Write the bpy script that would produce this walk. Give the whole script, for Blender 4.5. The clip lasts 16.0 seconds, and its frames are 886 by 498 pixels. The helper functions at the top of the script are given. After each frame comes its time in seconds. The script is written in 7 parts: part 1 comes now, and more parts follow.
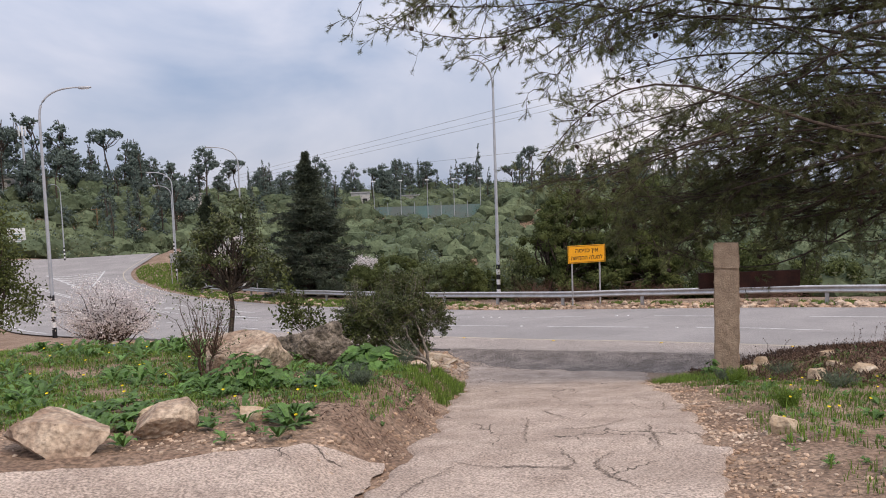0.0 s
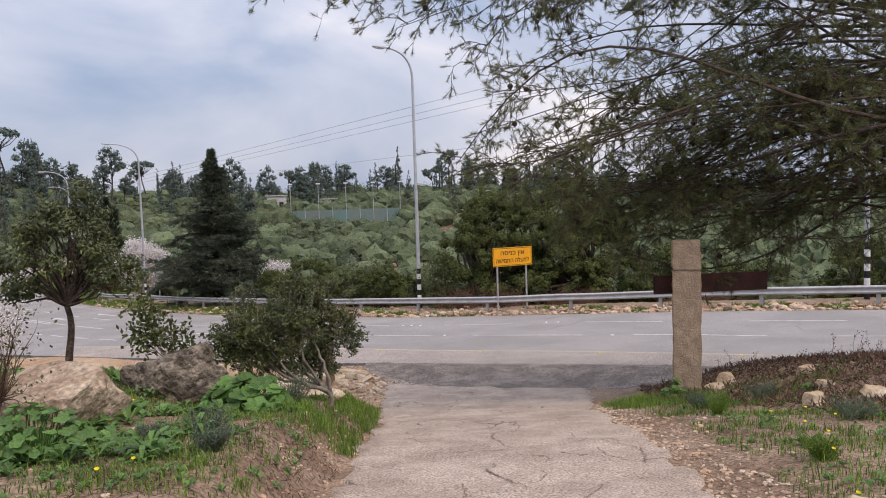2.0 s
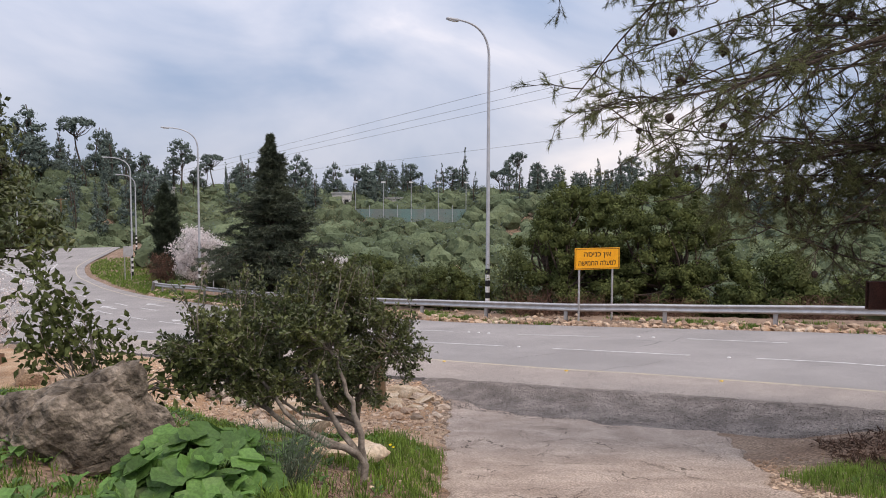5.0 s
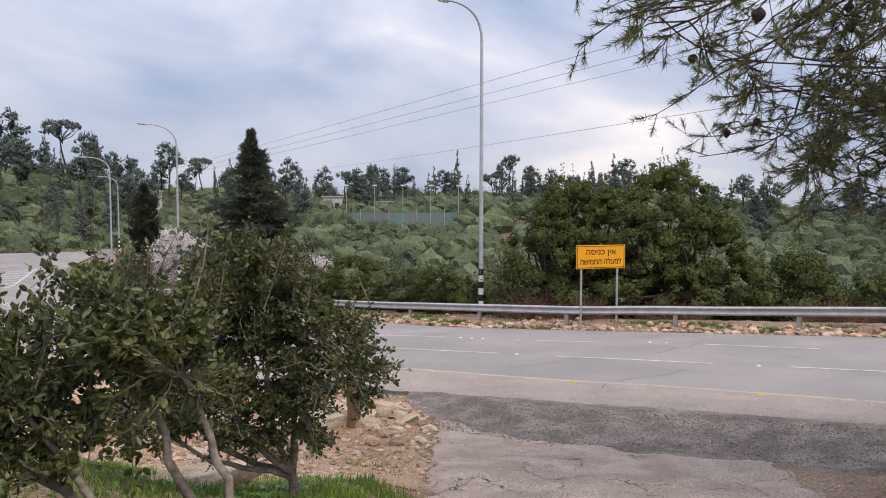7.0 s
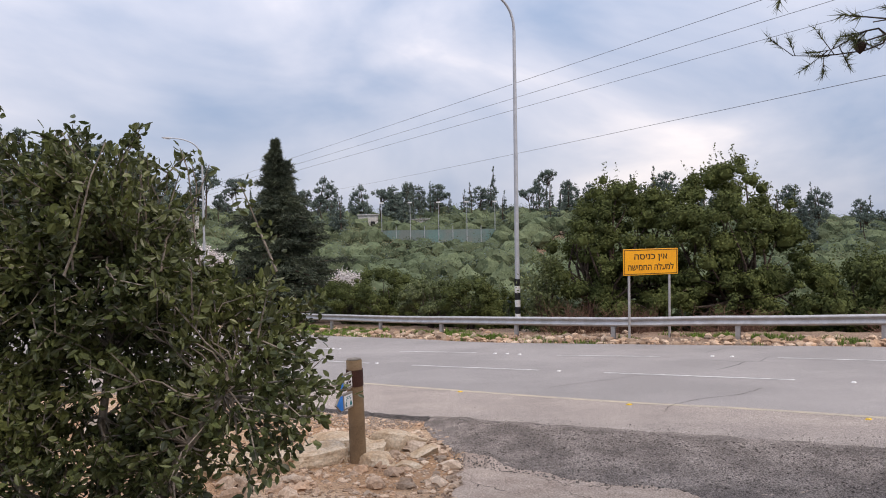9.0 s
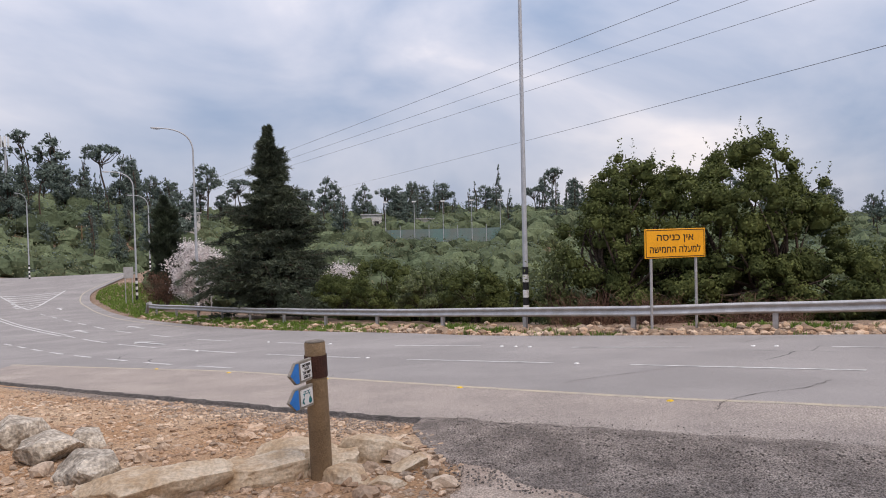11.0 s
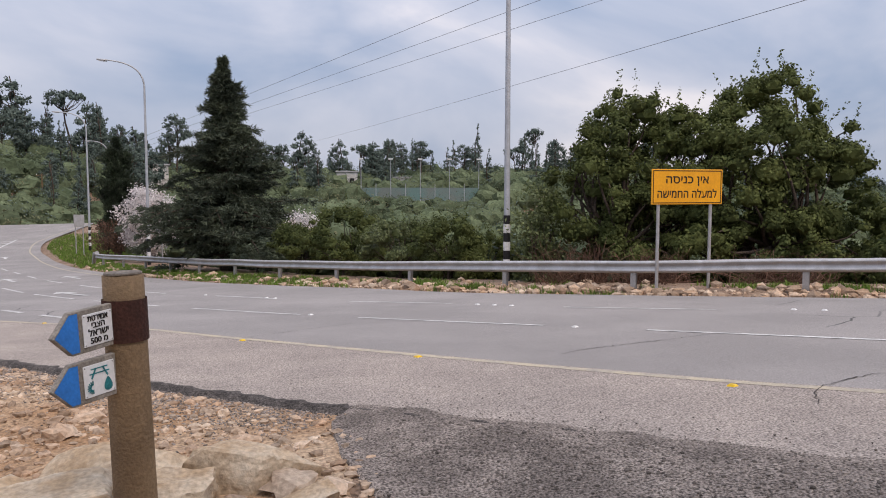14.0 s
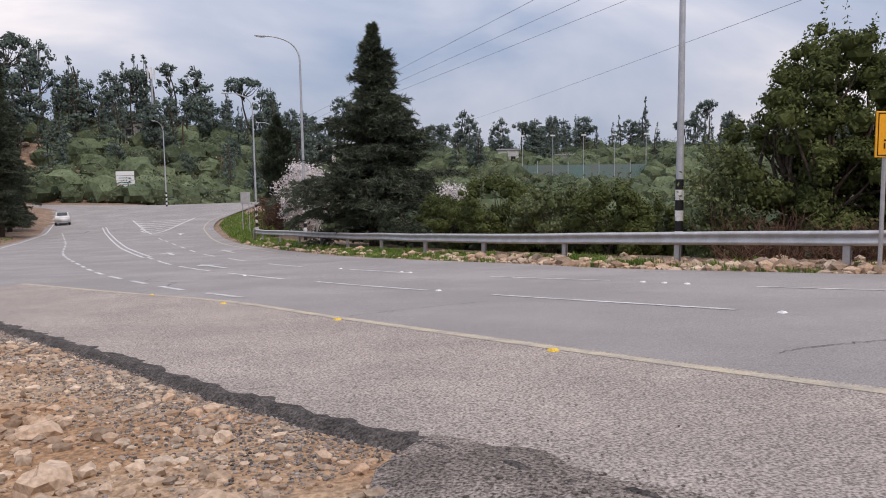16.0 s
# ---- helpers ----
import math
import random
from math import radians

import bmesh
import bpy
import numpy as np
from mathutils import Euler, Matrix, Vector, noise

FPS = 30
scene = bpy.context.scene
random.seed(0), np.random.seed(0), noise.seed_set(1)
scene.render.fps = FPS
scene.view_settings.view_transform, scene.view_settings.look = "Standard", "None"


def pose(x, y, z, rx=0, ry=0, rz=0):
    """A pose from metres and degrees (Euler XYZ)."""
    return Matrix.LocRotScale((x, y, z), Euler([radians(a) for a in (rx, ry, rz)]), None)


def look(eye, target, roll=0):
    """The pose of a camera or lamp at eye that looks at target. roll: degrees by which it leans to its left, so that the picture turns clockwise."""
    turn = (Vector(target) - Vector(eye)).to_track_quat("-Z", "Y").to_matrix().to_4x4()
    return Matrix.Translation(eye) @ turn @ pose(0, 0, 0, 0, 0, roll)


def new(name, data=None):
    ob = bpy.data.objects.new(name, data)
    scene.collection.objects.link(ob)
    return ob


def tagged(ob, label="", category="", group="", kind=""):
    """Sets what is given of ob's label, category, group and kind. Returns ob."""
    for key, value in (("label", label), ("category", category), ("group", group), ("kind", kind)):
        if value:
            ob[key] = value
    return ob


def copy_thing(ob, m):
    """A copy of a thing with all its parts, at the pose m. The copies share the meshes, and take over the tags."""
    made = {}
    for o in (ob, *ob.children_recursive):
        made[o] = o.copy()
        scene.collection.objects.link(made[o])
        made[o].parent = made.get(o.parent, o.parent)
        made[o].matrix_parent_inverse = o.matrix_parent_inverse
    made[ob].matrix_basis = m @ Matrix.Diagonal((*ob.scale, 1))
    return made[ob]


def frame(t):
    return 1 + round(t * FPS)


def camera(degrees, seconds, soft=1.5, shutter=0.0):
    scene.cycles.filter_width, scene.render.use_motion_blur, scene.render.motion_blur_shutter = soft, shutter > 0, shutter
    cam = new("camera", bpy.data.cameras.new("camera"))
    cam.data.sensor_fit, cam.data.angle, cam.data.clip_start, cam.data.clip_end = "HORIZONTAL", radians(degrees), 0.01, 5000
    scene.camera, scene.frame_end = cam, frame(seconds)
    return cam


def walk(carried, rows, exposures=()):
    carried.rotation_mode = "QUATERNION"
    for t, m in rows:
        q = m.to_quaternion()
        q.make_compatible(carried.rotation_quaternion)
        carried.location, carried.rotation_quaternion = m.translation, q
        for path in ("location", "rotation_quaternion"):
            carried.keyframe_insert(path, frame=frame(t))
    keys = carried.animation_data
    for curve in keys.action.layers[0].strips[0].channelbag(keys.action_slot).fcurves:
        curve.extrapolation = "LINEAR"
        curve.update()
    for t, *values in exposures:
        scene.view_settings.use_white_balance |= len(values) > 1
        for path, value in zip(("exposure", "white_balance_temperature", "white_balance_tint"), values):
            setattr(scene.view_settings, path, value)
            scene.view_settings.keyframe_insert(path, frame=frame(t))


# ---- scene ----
cam = camera(59.1, 16.0, 1.0)
METRES, EYE, TILT, LEAN, TURN = 22.0, 1.5, 0.0, 0.0, 0.0
ROWS = [
    (0.0, 0.0, 0.0, 0.0, -0.14, -4.2, 1.97),
    (0.5, 0.001, 0.0311, -0.003, -6.63, -4.49, 2.12),
    (1.0, 0.0028, 0.0608, -0.0054, -6.35, -4.31, 2.11),
    (1.5, 0.006, 0.0923, -0.0092, -7.51, -4.25, 2.2),
    (2.0, 0.0077, 0.124, -0.0135, -6.0, -4.04, 1.8),
    (2.5, 0.0084, 0.1571, -0.0182, -5.86, -3.99, 1.44),
    (3.0, 0.0076, 0.1886, -0.0227, -2.98, -4.07, 1.22),
    (3.5, 0.0054, 0.22, -0.0262, -3.02, -4.35, 0.98),
    (4.0, 0.0048, 0.2526, -0.0307, -0.55, -4.05, 0.74),
    (4.5, 0.0056, 0.2861, -0.0361, -1.02, -3.83, 0.02),
    (7.0, 0.0151, 0.4389, -0.0611, -1.78, -3.29, -0.02),
    (7.5, 0.0188, 0.4698, -0.0676, -1.71, -3.47, 0.09),
    (8.0, 0.022, 0.4993, -0.0728, 0.34, -2.92, 0.18),
    (10.5, 0.0336, 0.6487, -0.1099, 1.06, -1.54, 1.38),
    (11.0, 0.0336, 0.679, -0.117, 1.34, -1.74, 1.43),
    (11.5, 0.0339, 0.7085, -0.1225, 1.22, -2.01, 1.82),
    (12.0, 0.0337, 0.7381, -0.1277, 0.88, -0.78, -0.95),
    (12.5, 0.0357, 0.7673, -0.1341, 0.94, -0.91, -1.0),
    (13.0, 0.0373, 0.797, -0.1389, -0.71, -1.35, -0.68),
    (13.5, 0.0398, 0.8254, -0.1445, -1.14, -2.91, -0.24),
    (14.0, 0.0412, 0.8538, -0.1493, -0.26, -4.52, -0.05),
    (14.5, 0.0458, 0.8822, -0.1554, 2.09, -4.93, 0.18),
    (15.0, 0.0476, 0.9142, -0.1626, 2.67, -5.48, -0.09),
    (15.5, 0.0497, 0.9473, -0.1677, 6.28, -5.92, 0.34),
    (16.0, 0.0481, 0.9813, -0.1723, 11.61, -5.89, 0.8),
]
walk(cam, [(t, pose(0, 0, EYE, TILT, LEAN, TURN) @ pose(METRES * x, METRES * y, METRES * z, 90 + pitch, roll, yaw)) for t, x, y, z, yaw, pitch, roll in ROWS], exposures=((0.0, 0.12, 7250, 16.5), (7.5, 0.2, 7250, 16.5), (10.5, 0.12, 7250, 16.5), (12.0, -0.04, 7250, 16.5), (13.0, 0.04, 7250, 16.5), (16.0, -0.03, 7150, 16.5)))

# ---- world and sun ----
SUN_AZ, SUN_EL = 140.0, 55.0          # degrees: behind thin cloud, behind the walker
world = bpy.data.worlds.new("overcast_sky")
scene.world = world
world.use_nodes = True
wn, wl = world.node_tree.nodes, world.node_tree.links
wn.clear()
w_out = wn.new("ShaderNodeOutputWorld")
w_bg = wn.new("ShaderNodeBackground")
w_sky = wn.new("ShaderNodeTexSky")
w_sky.sky_type = "NISHITA"
w_sky.sun_disc = False
w_sky.sun_elevation, w_sky.sun_rotation = radians(SUN_EL), radians(SUN_AZ)
w_sky.dust_density, w_sky.altitude = 2.0, 600
w_tc = wn.new("ShaderNodeTexCoord")
w_map = wn.new("ShaderNodeMapping")
w_map.inputs["Scale"].default_value = (1.0, 1.0, 2.2)
w_map.inputs["Location"].default_value = (0.35, 0.1, 0.0)
w_n1 = wn.new("ShaderNodeTexNoise")
w_n1.inputs["Scale"].default_value, w_n1.inputs["Detail"].default_value, w_n1.inputs["Roughness"].default_value = 2.3, 6.0, 0.5
w_n1.inputs["Distortion"].default_value = 0.35
w_ramp = wn.new("ShaderNodeValToRGB")
w_ramp.color_ramp.elements[0].position, w_ramp.color_ramp.elements[0].color = 0.34, (2.9, 4.1, 6.2, 1)
w_ramp.color_ramp.elements[1].position, w_ramp.color_ramp.elements[1].color = 0.72, (10.6, 10.5, 10.9, 1)
mid = w_ramp.color_ramp.elements.new(0.54)
mid.color = (5.7, 6.5, 8.1, 1)
w_sep = wn.new("ShaderNodeSeparateXYZ")
w_gain = wn.new("ShaderNodeMapRange")       # an overcast sky is brighter overhead
w_gain.inputs["From Min"].default_value, w_gain.inputs["From Max"].default_value = 0.0, 0.9
w_gain.inputs["To Min"].default_value, w_gain.inputs["To Max"].default_value = 1.0, 2.1
w_mul = wn.new("ShaderNodeVectorMath")
w_mul.operation = "SCALE"
w_mix = wn.new("ShaderNodeMixRGB")
w_mix.inputs["Fac"].default_value = 0.9
wl.new(w_tc.outputs["Generated"], w_map.inputs["Vector"])
wl.new(w_map.outputs["Vector"], w_n1.inputs["Vector"])
wl.new(w_n1.outputs["Fac"], w_ramp.inputs["Fac"])
wl.new(w_tc.outputs["Generated"], w_sep.inputs["Vector"])
wl.new(w_sep.outputs["Z"], w_gain.inputs["Value"])
wl.new(w_ramp.outputs["Color"], w_mul.inputs[0])
wl.new(w_gain.outputs["Result"], w_mul.inputs["Scale"])
wl.new(w_sky.outputs["Color"], w_mix.inputs["Color1"])
wl.new(w_mul.outputs["Vector"], w_mix.inputs["Color2"])
wl.new(w_mix.outputs["Color"], w_bg.inputs["Color"])
w_bg.inputs["Strength"].default_value = 0.09
wl.new(w_bg.outputs["Background"], w_out.inputs["Surface"])

sun_data = bpy.data.lights.new("sun", "SUN")
sun_data.energy, sun_data.angle, sun_data.color = 1.9, radians(24), (1.0, 0.90, 0.78)
sun = new("sun", sun_data)
sun.matrix_world = look((0, 0, 60), Vector((0, 0, 60)) + Vector((-math.sin(radians(SUN_AZ)), -math.cos(radians(SUN_AZ)), -math.tan(radians(SUN_EL)))))


# ---- materials ----
def mat(name, base, rough=0.85, metal=0.0, spots=None, scale=6.0, grain=0.25, fine=60.0, bump=0.3, bump_scale=None, coord="Object",
        spec=0.3, island=0.0, thin=0.0, dist=0.02, lo=0.4, hi=0.65):
    """A procedural surface: two scales of colour variation, grain and relief. thin: share of light let through (leaves)."""
    m = bpy.data.materials.new(name)
    m.use_nodes = True
    n, l = m.node_tree.nodes, m.node_tree.links
    bsdf = n["Principled BSDF"]
    bsdf.inputs["Roughness"].default_value, bsdf.inputs["Metallic"].default_value = rough, metal
    bsdf.inputs["Specular IOR Level"].default_value = spec
    tc = n.new("ShaderNodeTexCoord")
    geo = n.new("ShaderNodeNewGeometry")
    vec = geo.outputs["Position"] if coord == "World" else tc.outputs["Object"]
    big = n.new("ShaderNodeTexNoise")
    big.inputs["Scale"].default_value, big.inputs["Detail"].default_value, big.inputs["Roughness"].default_value = scale, 5, 0.6
    l.new(vec, big.inputs["Vector"])
    ramp = n.new("ShaderNodeValToRGB")
    other = spots or tuple(c * 0.7 for c in base)
    ramp.color_ramp.elements[0].position, ramp.color_ramp.elements[0].color = lo, (*other, 1)
    ramp.color_ramp.elements[1].position, ramp.color_ramp.elements[1].color = hi, (*base, 1)
    l.new(big.outputs["Fac"], ramp.inputs["Fac"])
    small = n.new("ShaderNodeTexNoise")
    small.inputs["Scale"].default_value, small.inputs["Detail"].default_value = fine, 3
    l.new(vec, small.inputs["Vector"])
    val = n.new("ShaderNodeMapRange")
    val.inputs["From Min"].default_value, val.inputs["From Max"].default_value = 0.35, 0.65
    val.inputs["To Min"].default_value, val.inputs["To Max"].default_value = 1 - grain, 1 + grain
    l.new(small.outputs["Fac"], val.inputs["Value"])
    mul = n.new("ShaderNodeVectorMath")
    mul.operation = "SCALE"
    l.new(ramp.outputs["Color"], mul.inputs[0])
    l.new(val.outputs["Result"], mul.inputs["Scale"])
    col = mul.outputs["Vector"]
    if island:
        r = n.new("ShaderNodeMapRange")
        r.inputs["To Min"].default_value, r.inputs["To Max"].default_value = 1 - island, 1 + island
        l.new(geo.outputs["Random Per Island"], r.inputs["Value"])
        mul2 = n.new("ShaderNodeVectorMath")
        mul2.operation = "SCALE"
        l.new(col, mul2.inputs[0])
        l.new(r.outputs["Result"], mul2.inputs["Scale"])
        col = mul2.outputs["Vector"]
    l.new(col, bsdf.inputs["Base Color"])
    if bump:
        b = n.new("ShaderNodeBump")
        b.inputs["Strength"].default_value, b.inputs["Distance"].default_value = bump, dist
        if bump_scale:
            rel = n.new("ShaderNodeTexNoise")
            rel.inputs["Scale"].default_value, rel.inputs["Detail"].default_value = bump_scale, 4
            l.new(vec, rel.inputs["Vector"])
            l.new(rel.outputs["Fac"], b.inputs["Height"])
        else:
            l.new(small.outputs["Fac"], b.inputs["Height"])
        l.new(b.outputs["Normal"], bsdf.inputs["Normal"])
    if thin:
        tr = n.new("ShaderNodeBsdfTranslucent")
        l.new(col, tr.inputs["Color"])
        mx = n.new("ShaderNodeMixShader")
        mx.inputs["Fac"].default_value = thin
        l.new(bsdf.outputs["BSDF"], mx.inputs[1])
        l.new(tr.outputs["BSDF"], mx.inputs[2])
        l.new(mx.outputs["Shader"], n["Material Output"].inputs["Surface"])
    m["note"] = name
    return m


def add_cracks(m, scale, width, colour, stretch=(1, 1, 1), keep=0.5, coord="World"):
    """Dark wandering cracks over a surface, broken up so that only some of the network shows."""
    n, l = m.node_tree.nodes, m.node_tree.links
    bsdf = n["Principled BSDF"]
    old = bsdf.inputs["Base Color"].links[0].from_socket
    geo = n.new("ShaderNodeNewGeometry")
    mp = n.new("ShaderNodeMapping")
    mp.inputs["Scale"].default_value = stretch
    l.new(geo.outputs["Position"], mp.inputs["Vector"])
    nz = n.new("ShaderNodeTexNoise")
    nz.inputs["Scale"].default_value, nz.inputs["Detail"].default_value = scale * 2.2, 5
    l.new(mp.outputs["Vector"], nz.inputs["Vector"])
    mixv = n.new("ShaderNodeMixRGB")
    mixv.blend_type = "LINEAR_LIGHT"
    mixv.inputs["Fac"].default_value = 0.22
    l.new(mp.outputs["Vector"], mixv.inputs["Color1"])
    l.new(nz.outputs["Color"], mixv.inputs["Color2"])
    vor = n.new("ShaderNodeTexVoronoi")
    vor.feature = "DISTANCE_TO_EDGE"
    vor.inputs["Scale"].default_value = scale
    l.new(mixv.outputs["Color"], vor.inputs["Vector"])
    edge = n.new("ShaderNodeMapRange")
    edge.inputs["From Min"].default_value, edge.inputs["From Max"].default_value = width * 0.3, width
    edge.inputs["To Min"].default_value, edge.inputs["To Max"].default_value = 1, 0
    l.new(vor.outputs["Distance"], edge.inputs["Value"])
    where = n.new("ShaderNodeTexNoise")
    where.inputs["Scale"].default_value = scale * 0.6
    l.new(geo.outputs["Position"], where.inputs["Vector"])
    gate = n.new("ShaderNodeMapRange")
    gate.inputs["From Min"].default_value, gate.inputs["From Max"].default_value = keep, keep + 0.08
    l.new(where.outputs["Fac"], gate.inputs["Value"])
    fac = n.new("ShaderNodeMath")
    fac.operation = "MULTIPLY"
    l.new(edge.outputs["Result"], fac.inputs[0])
    l.new(gate.outputs["Result"], fac.inputs[1])
    mx = n.new("ShaderNodeMixRGB")
    l.new(fac.outputs["Value"], mx.inputs["Fac"])
    l.new(old, mx.inputs["Color1"])
    mx.inputs["Color2"].default_value = (*colour, 1)
    l.new(mx.outputs["Color"], bsdf.inputs["Base Color"])


M_ROAD = mat("road_asphalt", (0.305, 0.285, 0.276), 0.85, spots=(0.245, 0.23, 0.223), scale=0.35, grain=0.28, fine=70, bump=0.4, coord="World", dist=0.01)
add_cracks(M_ROAD, 0.28, 0.006, (0.07, 0.07, 0.07), keep=0.57)
M_SHOULDER = mat("worn_shoulder_asphalt", (0.385, 0.335, 0.30), 0.9, spots=(0.31, 0.27, 0.245), scale=0.8, grain=0.55, fine=60, bump=0.9, coord="World", dist=0.015, spec=0.12)
M_DRIVE = mat("old_path_asphalt", (0.49, 0.40, 0.335), 0.92, spots=(0.36, 0.285, 0.235), scale=1.3, grain=0.42, fine=52, bump=1.0, coord="World", dist=0.02)
add_cracks(M_DRIVE, 1.5, 0.016, (0.10, 0.08, 0.065), stretch=(1, 0.5, 1), keep=0.53)
M_DRIVE.node_tree.nodes["Principled BSDF"].inputs["Specular IOR Level"].default_value = 0.1
M_APRON = mat("coarse_dark_asphalt", (0.32, 0.275, 0.245), 0.95, spots=(0.175, 0.15, 0.135), scale=1.9, grain=0.7, fine=60, bump=1.0, coord="World", dist=0.03, spec=0.08)
M_LIP = mat("broken_asphalt_edge", (0.12, 0.105, 0.097), 0.95, spots=(0.06, 0.053, 0.05), scale=9, grain=0.6, fine=55, bump=1.0, dist=0.03, coord="World")
M_SOIL = mat("dry_soil", (0.30, 0.215, 0.155), 0.95, spots=(0.20, 0.13, 0.09), scale=0.9, grain=0.45, fine=26, bump=1.0, coord="World", dist=0.04)
M_CRACK = mat("dirt_filled_crack", (0.22, 0.17, 0.135), 0.95, spots=(0.13, 0.10, 0.08), scale=6, grain=0.4, fine=40, bump=0.5, coord="World")
M_TAN = mat("dusty_tan_soil", (0.46, 0.34, 0.235), 0.95, spots=(0.34, 0.205, 0.115), scale=0.7, grain=0.35, fine=30, bump=1.0, coord="World", dist=0.03)
M_WHITE = mat("worn_white_paint", (0.62, 0.62, 0.61), 0.7, spots=(0.38, 0.375, 0.37), scale=4, grain=0.15, fine=50, bump=0.1, coord="World", lo=0.40, hi=0.56)
M_YELLOW = mat("worn_yellow_paint", (0.47, 0.41, 0.31), 0.85, spots=(0.33, 0.30, 0.26), scale=5, grain=0.15, fine=50, bump=0.1, coord="World", lo=0.35, hi=0.6)
M_YSTUD = mat("yellow_road_stud", (0.85, 0.55, 0.03), 0.35, scale=8, bump=0.05)
M_WSTUD = mat("white_road_stud", (0.8, 0.8, 0.8), 0.35, scale=8, bump=0.05)
M_STEEL = mat("weathered_galvanised_steel", (0.50, 0.50, 0.51), 0.5, 0.55, spots=(0.40, 0.39, 0.39), scale=3, grain=0.08, fine=40, bump=0.08, spec=0.5)
M_POLE = mat("dull_zinc_pole", (0.47, 0.49, 0.52), 0.55, 0.35, spots=(0.38, 0.40, 0.43), scale=2, grain=0.08, fine=30, bump=0.05, spec=0.5)
M_BLACK = mat("black_band_paint", (0.018, 0.018, 0.02), 0.5, scale=6, grain=0.3, bump=0.05)
M_BAND = mat("white_band_paint", (0.80, 0.80, 0.80), 0.5, spots=(0.6, 0.6, 0.6), scale=6, grain=0.08, bump=0.05)
M_SIGN = mat("yellow_sign_sheet", (0.84, 0.375, 0.012), 0.45, spots=(0.76, 0.33, 0.012), scale=2.0, grain=0.05, fine=20, bump=0.02, spec=0.4)
M_CABLE = mat("grey_cable", (0.14, 0.14, 0.15), 0.6, scale=4, bump=0)
M_INK = mat("black_sign_ink", (0.02, 0.015, 0.012), 0.5, scale=5, grain=0.2, bump=0)
M_STONE = mat("dressed_limestone", (0.44, 0.33, 0.235), 0.9, spots=(0.33, 0.24, 0.17), scale=5, grain=0.25, fine=70, bump=0.9, bump_scale=38, dist=0.02)
M_ROCK = mat("weathered_limestone", (0.50, 0.40, 0.30), 0.92, spots=(0.27, 0.185, 0.13), scale=3.2, grain=0.3, fine=22, bump=1.0, bump_scale=14, dist=0.05)
M_PALE = mat("pale_cut_limestone", (0.58, 0.49, 0.38), 0.9, spots=(0.42, 0.30, 0.19), scale=2.5, grain=0.18, fine=30, bump=0.8, bump_scale=16, dist=0.03)
M_GREYROCK = mat("grey_lichen_limestone", (0.58, 0.52, 0.44), 0.92, spots=(0.27, 0.23, 0.185), scale=3.5, grain=0.35, fine=24, bump=1.0, bump_scale=14, dist=0.05)
M_DARKROCK = mat("dark_lichen_limestone", (0.27, 0.225, 0.18), 0.95, spots=(0.085, 0.07, 0.055), scale=5, grain=0.3, fine=30, bump=1.0, bump_scale=18, dist=0.05, lo=0.42, hi=0.62)
M_RUST = mat("rusted_steel", (0.075, 0.03, 0.022), 0.8, 0.2, spots=(0.045, 0.02, 0.016), scale=5, grain=0.25, fine=60, bump=0.3)
M_WOODPOST = mat("weathered_round_timber", (0.25, 0.17, 0.10), 0.85, spots=(0.17, 0.115, 0.068), scale=3, grain=0.14, fine=60, bump=0.5)
M_WOODTOP = mat("grey_end_grain", (0.28, 0.24, 0.20), 0.9, spots=(0.14, 0.12, 0.10), scale=9, grain=0.3, fine=50, bump=0.6)
M_BOARD = mat("grey_weathered_board", (0.33, 0.30, 0.265), 0.85, spots=(0.20, 0.18, 0.155), scale=7, grain=0.2, fine=70, bump=0.4)
M_BLUE = mat("blue_arrow_paint", (0.02, 0.20, 0.62), 0.5, spots=(0.02, 0.16, 0.5), scale=9, grain=0.08, bump=0.05)
M_PLATE = mat("white_enamel_plate", (0.78, 0.79, 0.80), 0.3, spots=(0.7, 0.71, 0.72), scale=8, grain=0.04, bump=0.02, spec=0.5)
M_TEAL = mat("teal_print", (0.02, 0.22, 0.25), 0.5, bump=0)
M_BARK = mat("dark_bark", (0.10, 0.075, 0.058), 0.95, spots=(0.05, 0.037, 0.03), scale=9, grain=0.4, fine=40, bump=1.0, bump_scale=30, dist=0.02)
M_PALEBARK = mat("grey_smooth_bark", (0.27, 0.235, 0.20), 0.9, spots=(0.13, 0.11, 0.09), scale=8, grain=0.25, fine=40, bump=0.6, dist=0.01)
M_NEEDLE = mat("pine_needles", (0.17, 0.185, 0.075), 0.55, spots=(0.10, 0.115, 0.05), scale=0.9, grain=0.25, bump=0, island=0.4, thin=0.25)
M_CONE = mat("dry_pine_cone", (0.06, 0.04, 0.032), 0.9, grain=0.4, fine=60, bump=0.8)
M_CONIFER = mat("dark_conifer_foliage", (0.085, 0.105, 0.066), 0.6, spots=(0.05, 0.064, 0.044), scale=0.8, grain=0.2, bump=0, island=0.45, thin=0.15)
M_CYPRESS = mat("cypress_foliage", (0.055, 0.075, 0.042), 0.6, spots=(0.032, 0.045, 0.028), scale=0.8, grain=0.2, bump=0, island=0.45, thin=0.15)
M_OAK = mat("evergreen_oak_leaves", (0.12, 0.142, 0.048), 0.7, spots=(0.068, 0.086, 0.03), scale=0.55, grain=0.2, bump=0, island=0.35, thin=0.2, spec=0.12)
M_PALELEAF = mat("pale_young_leaves", (0.16, 0.19, 0.085), 0.55, spots=(0.10, 0.125, 0.05), scale=0.8, grain=0.2, bump=0, island=0.4, thin=0.3)
